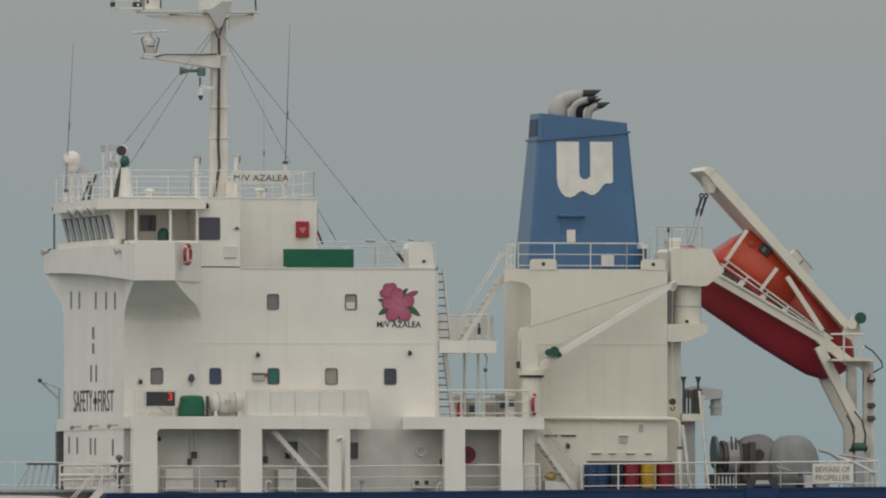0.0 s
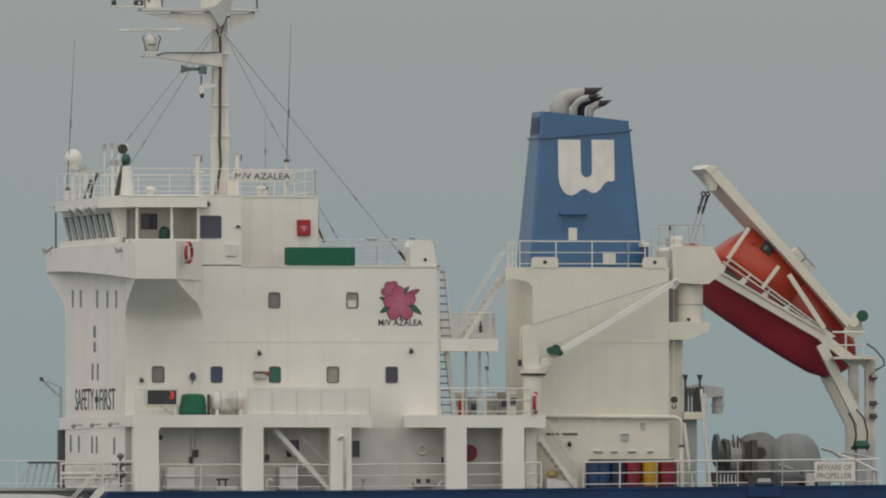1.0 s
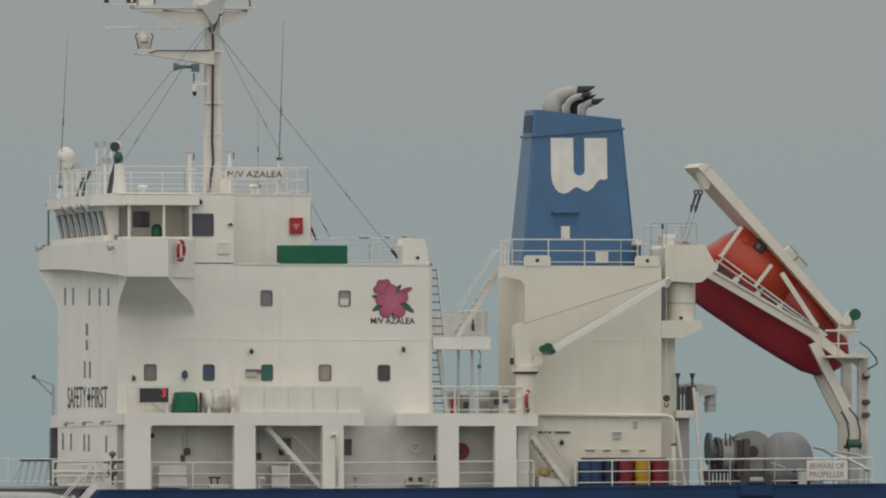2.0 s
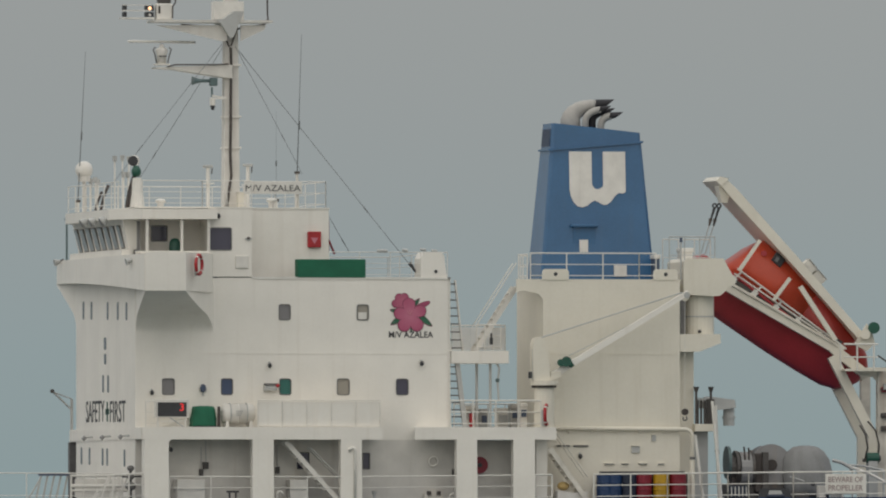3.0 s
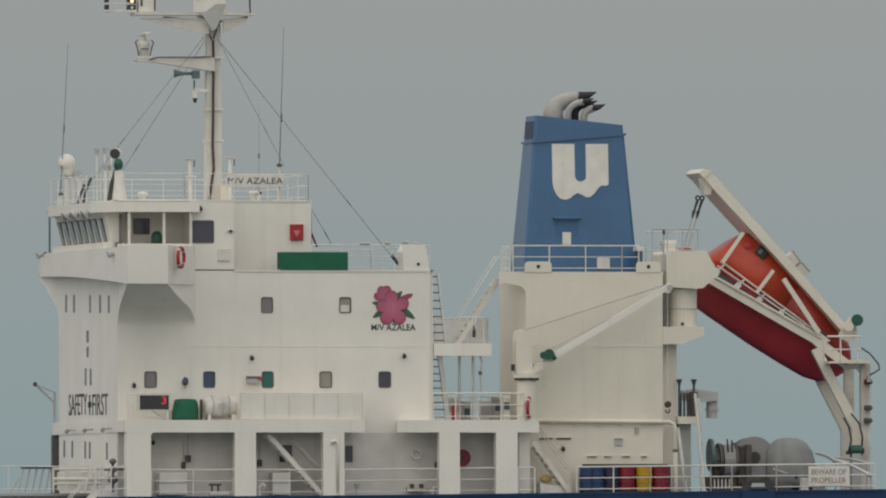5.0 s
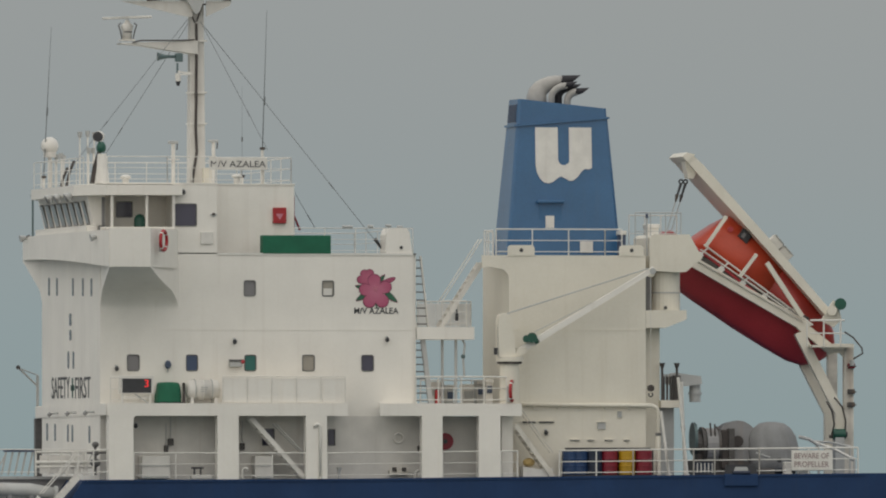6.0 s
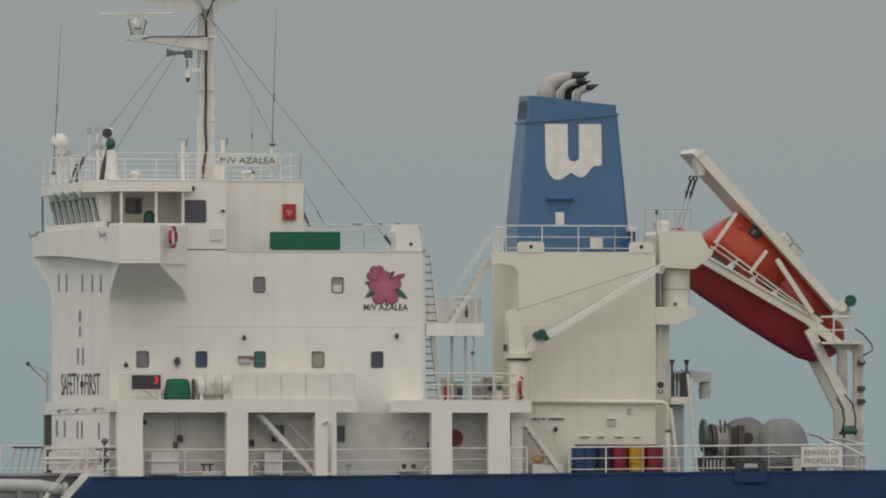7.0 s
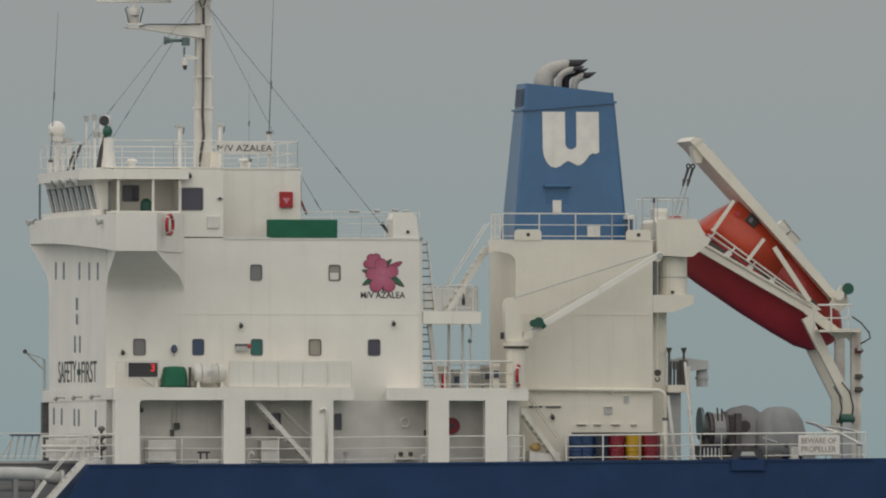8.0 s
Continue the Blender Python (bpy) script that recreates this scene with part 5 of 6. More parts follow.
# ---- boat deck, port side ----
ZBD = ZB1
YB = -0.9
sg = thing("display_board", 1.144, YB, ZBD, "black electronic display board with red digits on a white stand", "display board")
part("frame", box(0.50, 1.74, YB, YB + 0.12, 2.86, 3.50, bevel=0.015), TRIM, sg)
sc = part("screen", box(0.57, 1.65, YB - 0.012, YB + 0.01, 2.90, 3.40), BLACK, sg, "black screen")
lettering("3", 1.40, YB - 0.016, 3.10, 0.15, 0.26, 0, LED, "digit", sg, "lit red digit")
for du in (262, 310):
    x = (du - 222) / 48.99 - 0.18
    part("leg", beam((x, YB + 0.06, ZBD), (x, YB + 0.06, 2.933), 0.06, 0.06), TRIM, sg)
part("cross_bar", beam((0.718, YB + 0.06, ZBD + 0.2), (1.610, YB + 0.06, ZBD + 0.2), 0.04, 0.04), TRIM, sg)
part("brace", beam((1.042, YB + 0.06, ZBD + 0.35), (1.549, YB + 0.06, ZBD), 0.04, 0.04), GREYW, sg)
gc = thing("covered_reel", 2.320, YB, ZBD, "green canvas cover over a deck machine", "covered machine")
part("cover", loft([[(2.320 + k * 0.42 * c, YB + 0.4 + k * 0.38 * s, ZBD + h) for c, s in [(max(-1, min(1, 1.25 * math.cos(a))) * (1 + 0.035 * math.sin(5 * a + 9 * h)), max(-1, min(1, 1.25 * math.sin(a))) * (1 + 0.06 * math.sin(7 * a + 6 * h))) for a in [2 * math.pi * (i + 0.5) / 32 for i in range(32)]]] for k, h in ((1.06, 0.02), (1.0, 0.12), (1.04, 0.25), (0.97, 0.42), (0.93, 0.55), (0.88, 0.66), (0.78, 0.73), (0.3, 0.75))]), GREEN, gc, "green canvas cover", smooth=True)
part("skid", box(1.955, 2.705, YB, YB + 0.8, ZBD, ZBD + 0.04), BLACK, gc)
t = thing("hose_stand", 2.806, YB, ZBD, "dark hose stand beside a canvas cover", "stand")
part("post", rod((2.806, YB, ZBD), (2.806, YB, 3.253), 0.05, n=8), CABLE, t)
part("foot", box(2.746, 2.867, YB - 0.08, YB + 0.08, ZBD, ZBD + 0.05), CABLE, t)
def liferaft():
    x0, x1, z = 2.93, 4.14, 3.015
    t = thing("liferaft_canister", (x0 + x1) / 2, YB, ZBD, "white liferaft canister on a cradle", "liferaft")
    R = 0.35
    xs = [(x0, 0.55), (x0 + 0.05, 0.85), (x0 + 0.15, 1.0), ((x0 + x1) / 2 - 0.02, 1.0), ((x0 + x1) / 2 - 0.02, 1.04), ((x0 + x1) / 2 + 0.02, 1.04), ((x0 + x1) / 2 + 0.02, 1.0), (x1 - 0.15, 1.0), (x1 - 0.05, 0.85), (x1, 0.55)]
    part("canister", loft([[(x, YB + 0.3 + R * k * math.cos(a), z + R * k * math.sin(a)) for a in [2 * math.pi * i / 18 for i in range(18)]] for x, k in xs]), TRIM, t, smooth=True)
    part("strap", ring_mesh((x0 + x1) / 2 - 0.3, YB + 0.3, z, R + 0.01, 0.02, axis="x"), GREYW, t)
    part("strap", ring_mesh((x0 + x1) / 2 + 0.3, YB + 0.3, z, R + 0.01, 0.02, axis="x"), GREYW, t)
    for x in (x0 + 0.18, x1 - 0.18):
        part("cradle", prism([(x - 0.06, ZBD), (x + 0.06, ZBD), (x + 0.04, z - 0.27), (x - 0.04, z - 0.27)], YB, YB + 0.6), TRIM, t)
    bars = B()
    for k in range(3):
        box((x0 + x1) / 2 - 0.12, (x0 + x1) / 2 + 0.12 - 0.04 * k, YB + 0.3 - R - 0.012, YB + 0.3 - R + 0.01, z + 0.06 - k * 0.07, z + 0.085 - k * 0.07, bars)
    part("label_bars", bars, GREYW, t, "unreadable grey label")
liferaft()
railing((0.116, -1.3, ZBD), (0.521, -1.3, ZBD), 0.9, 2, "white steel guard rail on the boat deck", r=0.018)
railing((4.129, -1.3, ZBD), (8.517, -1.3, ZBD), 0.94, 6, "white steel guard rail on the boat deck", bars=0, r=0.014)
cp = thing("rail_canvas", 6.352, -1.25, ZBD, "pale canvas dodger laced to the boat deck rail", "canvas screen")
for a, b in ((437, 538), (539, 613), (614, 652)):
    xa, xb = (a - 222) / 48.99 - 0.255, (b - 222) / 48.99 - 0.255
    part("panel", box(xa, xb, -1.27, -1.25, ZBD + 0.04, 3.409), WHITE, cp)
t = thing("ladder_stub", 4.390, -1.0, ZBD, "small white triangular ladder bracket on the boat deck", "bracket")
part("arm", beam((4.351, -1.000, 2.562), (4.391, -1.000, 3.240), 0.05, 0.05), TRIM, t)
part("stay", beam((4.574, -1.000, 2.562), (4.371, -1.000, 3.040), 0.04, 0.04), TRIM, t)
# side passage: lockers, brackets, stair
def stair(p, q, width, steps, label, name="stair", mat=None, y_side=True):
    """A steep ship's ladder from p up to q: two stringers and treads."""
    mat = mat or TRIM
    p, q = Vector(p), Vector(q)
    t = thing(name, *p, label, "stair", "ship stairs")
    for s in (0, width):
        o = Vector((0, s, 0))
        part("stringer", beam(p + o, q + o, 0.05, 0.17), mat, t)
        hp = Vector((0, 0, 0.85))
        part("hand_rail", rod(p + o + hp, q + o + hp, 0.02, n=6), mat, t)
    for k in range(1, steps):
        c = p.lerp(q, k / steps)
        part("tread", box(c.x - 0.1, c.x + 0.1, c.y, c.y + width, c.z - 0.02, c.z + 0.02), mat, t)
    return t
def ladder_vertical(x, y, z0, z1, width, n, label, lean=-0.28, broad=0.05):
    t = thing("ladder", x, y, z0, label, "ladder", "ship ladders")
    for s in (0, width):
        # a broad right stile is grey: its shade is put into the paint
        part("stile", beam((x + s, y, z0), (x + s + lean, y, z1), 0.16, broad if s else 0.05), GREYW if s and broad > 0.1 else TRIM, t)
    for k in range(n):
        f = (k + 0.5) / n
        xo, zo = x - 0.04 + lean * f, z0 + (z1 - z0) * f
        part("tread", box(xo, xo + width + 0.08, y - 0.02, y + 0.2, zo - 0.02, zo + 0.02), STEEL, t)
LEVEL = -0.12
t = thing("side_stair", 7.133, -0.9, 0.0, "white steel stair slanting down the side passage", "stair")
for y in (-1.0, -0.4):
    part("stringer", beam((5.18, y, 2.15), (7.133, y, 0.0), 0.06, 0.17), TRIM, t)
    part("hand_rail", rod((6.076, y, 1.935), (7.458, y, 0.537), 0.018, n=6), GREYW, t)
for k in range(1, 10):
    f = k / 10
    x, z = 5.344 + (7.133 - 5.344) * f, 1.935 * (1 - f)
    part("tread", box(x - 0.1, x + 0.1, -0.98, -0.42, z - 0.02, z + 0.02), TRIM, t)
for a, b, top in ((292, 341, 825), (490, 522, 825)):
    xa, xb = (a - 222) / 48.99 - 0.08, (b - 222) / 48.99 - 0.08
    zt_ = 17.3 - top / 50.0
    t = thing("deck_locker", (xa + xb) / 2, -0.4, 0.0, "white deck locker standing in the side passage", "locker", "passage lockers")
    part("body", box(xa, xb, -0.7, -0.05, 0.0, zt_, bevel=0.02), TRIM, t)
    part("lid", box(xa - 0.02, xb + 0.02, -0.73, -0.03, zt_ * 0.55, zt_ * 0.55 + 0.03), GREYW, t)
    part("foot", box(xa + 0.05, xb - 0.05, -0.72, -0.69, 0.02, 0.08), GREYW, t)
# bollard-like mooring bitts and vents along the passage
t = thing("valve_stand", 3.355, -1.0, 0.0, "white box with two dark handwheels on stems", "valve")
part("box", box(3.051, 3.761, -1.2, -0.8, 0.0, 0.137, bevel=0.02), TRIM, t)
for du in (387, 398):
    x = (du - 222) / 48.99 - 0.2
    part("stem", rod((x, -1.0, 0.137), (x, -1.0, 0.377), 0.035, n=8), BLACK, t)
    part("handwheel", rod((x - 0.11, -1.0, 0.377), (x + 0.11, -1.0, 0.377), 0.035, n=8), BLACK, t)
def goose(du, dv, y, side=1):
    x, z = (du - 222) / 48.99 + 0.2041 * y, 17.3 - dv / 50.0 + 0.0164 * y
    t = thing("gooseneck_vent", x, y, 0.0, "white gooseneck vent pipe on the deck", "vent pipe", "deck vents")
    part("pipe", tube([(x, y, 0.0), (x, y, z - 0.1), (x + 0.03 * side, y, z - 0.03), (x + 0.1 * side, y, z), (x + 0.17 * side, y, z - 0.03), (x + 0.2 * side, y, z - 0.12)], 0.05), TRIM, t, smooth=True)
    part("flange", rod((x, y, 0.0), (x, y, 0.05), 0.09, n=10), TRIM, t)
goose(471, 845, -1.2)
goose(608, 768, -1.44, -1)
goose(775, 850, -0.5)
t = thing("sounding_pipe", 8.354, -1.0, 0.0, "small grey funnel-headed pipe on the deck", "vent pipe")
part("pipe", rod((8.354, -1.0, 0.0), (8.354, -1.0, 0.257), 0.05, n=8), GREYW, t)
part("head", rod((8.354, -1.0, 0.257), (8.354, -1.0, 0.397), 0.05, n=10, r2=0.1), GREYW, t)
t = thing("pipe_valve", 10.572, -0.2, 0.0, "stained pipe with valves on the passage wall", "pipe")
part("hose_coil", ring_mesh(10.654, -0.1, 1.441, 0.16, 0.035), TRIM, t)
part("manifold", box(10.307, 10.980, -0.3, -0.05, 0.142, 0.302), DIRTY, t)
part("valve", rod((10.470, -0.3, 0.262), (10.470, -0.3, 0.402), 0.08, n=8), STEEL, t)
part("valve", rod((10.817, -0.3, 0.262), (10.817, -0.3, 0.402), 0.08, n=8), STEEL, t)
for du, dv, w in ((344, 800, 10), (336, 812, 7), (470, 808, 8), (782, 812, 8)):
    x, z = (du - 222) / 48.99, 17.3 - dv / 50.0
    t = thing("junction_box", x, -0.05, z - 0.1, "grey electrical junction box on the passage wall", "junction box", "wall boxes")
    part("box", box(x - w / 100, x + w / 100, -0.12, -0.003, z - 0.12, z + 0.12, bevel=0.015), STEEL, t)
    part("conduit", rod((x, -0.05, z + 0.12), (x, -0.05, z + 0.9), 0.018, n=6), GREYW, t)
t = thing("hose_reel", 12.328, -0.1, 1.002, "dark red round hose reel on the passage wall", "hose reel")
part("disc", rod((12.307, -0.25, 1.321), (12.307, -0.02, 1.321), 0.30, n=20), DRUMRED, t)
part("hub", rod((12.307, -0.29, 1.321), (12.307, -0.25, 1.321), 0.08, n=12), BLACK, t)
# forward passage lamp
bulb(283, 770, -0.9)

LEVEL = 0.0

# ---- gap between deckhouse and casing ----
ladder_vertical(11.368, 0.3, 5.205, 7.746, 0.44, 9, "white steel ladder up the after end of the deckhouse")
ladder_vertical(11.368, 0.3, ZBD, 4.804, 0.52, 9, "white steel ladder from the boat deck to the landing", broad=0.16)
ld = thing("landing", 12.369, 0.3, 4.804, "white steel landing platform between the deckhouses", "platform", kind="structure")
part("slab", box(11.347, 13.431, 0.1, 2.2, 4.804, 5.245), WHITE, ld)
for du, y in ((822, 0.6), (846, 0.4)):
    x = (du - 222) / 48.99 + 0.2041 * y
    part("post", rod((x, y, ZBD), (x, y, 4.804), 0.05, n=8), GREYW, ld, "pale grey post")
railing((12.277, 0.15, 5.245), (13.155, 0.15, 5.245), 0.92, 4, "white steel guard rail on the landing", r=0.018)
railing((11.776, 2.1, 5.245), (13.701, 2.1, 5.245), 0.92, 5, "white steel guard rail on the landing", r=0.018)
stair((12.410, 1.0, 5.253), (13.883, 1.0, 7.516), 0.6, 10, "white steel stair up to the funnel deck")
t = thing("landing_canvas", 12.7, 2.06, 5.245, "pale weathered canvas screen on the landing rail", "canvas screen")
for xa, xb in ((11.80, 12.42), (12.43, 13.05), (13.06, 13.68)):
    part("panel", box(xa, xb, 2.05, 2.065, 5.28, 6.10), COVERPALE, t)
t = thing("hanging_lamp", 12.797, 0.1, 5.462, "small dark lamp on the landing rail", "lamp")
part("lamp", rod((12.797, 0.1, 5.462), (12.797, 0.1, 5.702), 0.06, n=8), BLACK, t)
part("bracket", rod((12.797, 0.1, 5.702), (12.797, 0.1, 5.862), 0.03, n=6), BLACK, t)
t = thing("pipe_drop", 13.084, 0.3, 4.004, "small hanging pipe and valve under the landing", "pipe")
part("pipe", tube([(13.043, 0.300, 4.788), (13.125, 0.300, 4.628), (13.063, 0.300, 4.107), (13.104, 0.300, 3.507)], 0.035), GREYW, t)
part("valve", ball(13.063, 0.3, 4.204, 0.08, u=8, v=6), TEAL, t)
railing((11.042, -1.3, ZBD), (14.304, -1.3, ZBD), 0.94, 5, "white steel guard rail on the boat deck", r=0.024)
railing((13.755, 11.6, ZBD), (16.247, 11.6, ZBD), 0.94, 5, "white steel guard rail on the boat deck", r=0.02)
# machinery behind the rail
for du, w, top, y, mat, lab in ((812, 22, 700, 2.0, TRIM, "white vent head"), (835, 12, 706, 2.5, GREYW, "grey deck box"), (868, 20, 705, 3.0, TRIM, "white deck box"), (890, 14, 698, 2.4, GREYW, "grey machinery box"), (905, 12, 695, 1.0, TRIM, "white vent head")):
    x, zt_ = (du - 222) / 48.99 + 0.2041 * y, 17.3 - top / 50.0 + 0.0164 * y
    t = thing("vent_box", x, y, ZBD, lab + " on the boat deck behind the rail", "ventilator", "boat deck vents")
    part("trunk", box(x - w / 100, x + w / 100, y, y + 0.5, ZBD, zt_ - 0.15), mat, t)
    part("head", box(x - w / 85, x + w / 85, y - 0.05, y + 0.55, zt_ - 0.15, zt_, bevel=0.03), mat, t)
    part("louvre", box(x - w / 130, x + w / 130, y - 0.07, y - 0.02, zt_ - 0.5, zt_ - 0.25), LOUVRE if w < 15 else GREYW, t)
t = thing("extinguisher", 12.165, 0.5, ZBD, "red fire extinguisher on the boat deck", "extinguisher")
part("body", rod((12.165, 0.5, ZBD), (12.165, 0.5, ZBD + 0.5), 0.09, n=10), RED, t)
part("head", rod((12.165, 0.5, ZBD + 0.5), (12.165, 0.5, ZBD + 0.58), 0.04, n=8), BLACK, t)

# ---- crane ----
def crane():
    y = -1.0
    t = thing("deck_crane", 14.469, y, ZBD, "white stores crane with a long lowered boom", "crane")
    x = 14.469
    part("pedestal", rod((x, y, ZBD), (x, y, 4.011), 0.36, n=20), CREAM, t, smooth=False)
    part("slew_ring", rod((x, y, 4.011), (x, y, 4.171), 0.50, n=20), CREAM, t)
    part("slew_gap", rod((x, y, 3.931), (x, y, 4.011), 0.44, n=20), CABLE, t)
    hs = part("housing", prism([(14.040, 4.176), (14.652, 4.177), (14.611, 4.737), (14.448, 5.596), (14.285, 5.736), (14.081, 5.655), (14.019, 5.455)], y - 0.3, y - 0.18), CREAM, t)
    part("housing", prism([(14.040, 4.176), (14.652, 4.177), (14.611, 4.737), (14.448, 5.596), (14.285, 5.736), (14.081, 5.655), (14.019, 5.455)], y + 0.18, y + 0.3), CREAM, t)
    part("cross_plate", box(14.081, 14.489, y - 0.18, y + 0.18, 4.191, 5.289), GREYW, t)
    part("boom_foot", prism([(14.652, 4.177), (15.020, 4.298), (15.061, 4.498), (14.693, 4.497)], y - 0.2, y + 0.2), CREAM, t)
    a, b = Vector((14.816, -1.000, 4.398)), Vector((19.683, -1.000, 7.311))
    d = (b - a).normalized()
    v = Vector((-d.z, 0, d.x))
    part("boom", loft([[a + v * s * 0.105 + Vector((0, o * 0.14, 0)) for s, o in ((1, 1), (1, -1), (-1, -1), (-1, 1))], [b + v * s * 0.075 + Vector((0, o * 0.10, 0)) for s, o in ((1, 1), (1, -1), (-1, -1), (-1, 1))]]), WHITE, t)
    # thin white strip added as the highlight on the boom's lower edge
    part("boom_highlight", beam(a - v * 0.11, b - v * 0.08, 0.24, 0.025), WHITE, t)
    part("boom_head", rod((19.539, -1.100, 7.149), (19.604, -0.800, 7.153), 0.15, n=14), CREAM, t)
    part("sheave", rod((19.608, -1.160, 7.208), (19.621, -1.100, 7.209), 0.11, n=14), GREYW, t)
    w = part("winch", rod((15.201, -1.400, 4.854), (15.327, -0.800, 4.861), 0.18, n=16), DKGREEN, t, "green hoisting winch")
    part("brake", rod((15.006, -1.360, 4.814), (15.102, -0.900, 4.819), 0.13, n=14), DKGREEN, w)
    part("motor", rod((15.324, -1.300, 4.695), (15.447, -1.300, 4.776), 0.10, n=10), DKGREEN, w)
    part("luffing_wire", rod((14.335, -1.150, 5.694), (19.446, -1.150, 7.308), 0.022, n=6), GREYW, t)
    part("luffing_wire", rod((14.479, -0.850, 5.738), (18.774, -0.850, 7.070), 0.018, n=6), GREYW, t)
    part("hoist_wire", rod((15.367, -1.000, 5.059), (19.478, -1.000, 7.070), 0.014, n=6), GREYW, t)
    part("hook_wire", rod((19.560, -1.000, 7.150), (19.560, -1.000, 3.207), 0.008, n=6), TRIM, t)
    hk = part("hook_block", rod((19.561, y - 0.06, 3.08), (19.561, y + 0.06, 3.08), 0.12, n=14), CABLE, t, "dark hook block")
    part("hook", ring_mesh(19.561, y, 2.853, 0.07, 0.025, n=12, a0=-220, a1=60), BLACK, hk)
    part("lamp", rod((13.916, -1.300, 4.493), (13.916, -1.300, 4.253), 0.07, n=8), BLACK, t)
crane()

# ---- funnel deck ----
railing((14.20, 0.05, ZC), (18.13, 0.05, ZC), 0.92, 4, "white steel guard rail on the funnel deck", r=0.02)
railing((18.13, 0.05, ZC), (18.74, 0.05, ZC), 0.92, 2, "white steel guard rail on the funnel deck", r=0.02)
railing((14.007, 1.2, ZC), (14.085, 0.05, ZC), 0.88, 3, "white steel guard rail at the stair head", r=0.018)
railing((19.30, 0.4, ZC), (20.95, 0.4, ZC), 1.52, 4, "grey steel guard rail above the aft tank", r=0.018, mat=GREYW)
railing((19.946, 4.6, ZC), (21.680, 4.6, ZC), 1.5, 4, "white steel guard rail on the funnel deck", r=0.018)
railing((14.773, 4.6, ZC), (15.020, 4.6, ZC), 0.9, 2, "white steel guard rail on the funnel deck", r=0.018)
for a, b, top, y, m_ in ((1138, 1147, 432, 3.0, LOUVRE), (1185, 1206, 420, 3.0, TRIM)):
    xa, xb = (a - 222) / 48.99 + 0.2041 * y, (b - 222) / 48.99 + 0.2041 * y
    t = thing("ventilator", (xa + xb) / 2, y, ZC, "deck ventilator box beside the funnel", "ventilator", "funnel deck vents")
    part("trunk", box(xa, xb, y, y + 0.6, ZC, 17.3 - top / 50.0 - 0.1), m_, t)
    part("hood", box(xa - 0.03, xb + 0.03, y - 0.05, y + 0.65, 17.3 - top / 50.0 - 0.1, 17.3 - top / 50.0 + 0.05, bevel=0.02), TRIM, t)
t = thing("tank_lamp", 19.720, 0.4, ZC, "slim dark post with a lamp on the funnel deck", "lamp post")
part("post", rod((19.720, 0.4, ZC), (19.720, 0.4, 9.268), 0.03, n=6), GREYW, t)
part("lamp", rod((19.720, 0.4, 9.108), (19.720, 0.4, 9.268), 0.05, n=8), LOUVRE, t)

# ---- tank and box aft of the casing ----
tk = thing("aft_tank_unit", 20.706, 0.5, 5.207, "cream steel house with an angular box over a round tank", "tank house")
part("angular_box", prism([(19.779, 7.248), (19.779, 8.411), (19.902, 8.532), (21.216, 8.536), (21.688, 7.695), (21.092, 7.212), (20.846, 7.191)], 0.2, 3.0), CREAM, tk)
part("tank", rod((20.486, 1.0, 5.814), (20.486, 1.0, 7.196), 0.54, n=24), CREAM, tk)
part("tank_band", rod((20.486, 1.0, 6.455), (20.486, 1.0, 6.495), 0.56, n=24), GREYW, tk)
part("shelf", prism([(19.60, 5.222), (19.60, 5.844), (21.07, 5.848), (21.07, 5.527), (20.31, 5.224)], 0.0, 2.6), CREAM, tk)
# dark block in gasket colour stands for the shade inside the gap
part("gap_shade", box(19.679, 19.863, 0.3, 0.6, 5.846, 7.067), GASKET, tk)
part("gauge", rod((20.397, 0.40, 5.946), (20.397, 0.48, 5.946), 0.06, n=10), BLACK, tk)
part("column", box(19.60, 20.25, 0.75, 1.3, -0.1, 5.223), CREAM, tk)

# casing fittings: horizontal pipe, vents, sockets
cpipe = thing("casing_pipe", 17.501, -0.12, 2.421, "cream pipe run along the casing wall", "pipe")
part("pipe", tube([(15.081, -0.120, 2.506), (19.791, -0.120, 2.473), (19.955, -0.120, 2.393), (20.016, -0.120, 2.193), (20.016, -0.120, 0.069)], 0.075, n=10), CREAM, cpipe, smooth=True)
for k in range(6):
    x = 15.578 + k * 0.85
    part("clamp", box(x - 0.03, x + 0.03, -0.13, 0.0, 2.341, 2.541), CREAM, cpipe)
for du, dv, w, h, m_ in ((975, 771, 22, 3, GASKET), (1006, 771, 26, 3, GASKET), (1103, 777, 14, 12, GREYW), (1056, 803, 16, 2, GREYW), (1084, 803, 12, 2, GREYW), (1116, 803, 14, 2, GREYW), (1148, 803, 10, 2, GREYW), (1135, 757, 7, 11, GREYW)):
    x, z = (du - 222) / 48.99, 17.3 - dv / 50.0
    t = thing("wall_fitting", x, -0.03, z - h / 100, "small fitting on the casing wall", "fitting", "casing fittings")
    part("plate", box(x - w / 98, x + w / 98, -0.05, -0.002, z - h / 100, z + h / 100), m_, t)
    part("hood", box(x - w / 90, x + w / 90, -0.10, -0.002, z + h / 100, z + h / 100 + 0.025), CREAM, t)
bulb(1004, 788)
t = thing("pipe_stand", 19.979, -0.3, 0.0, "white vertical pipe by the casing corner", "pipe")
part("pipe", rod((19.979, -0.3, 0.0), (19.979, -0.3, 1.400), 0.09, n=10), CREAM, t)
part("cap", rod((19.979, -0.3, 1.400), (19.979, -0.3, 1.499), 0.1, n=10), GASKET, t)
LEVEL = -0.08
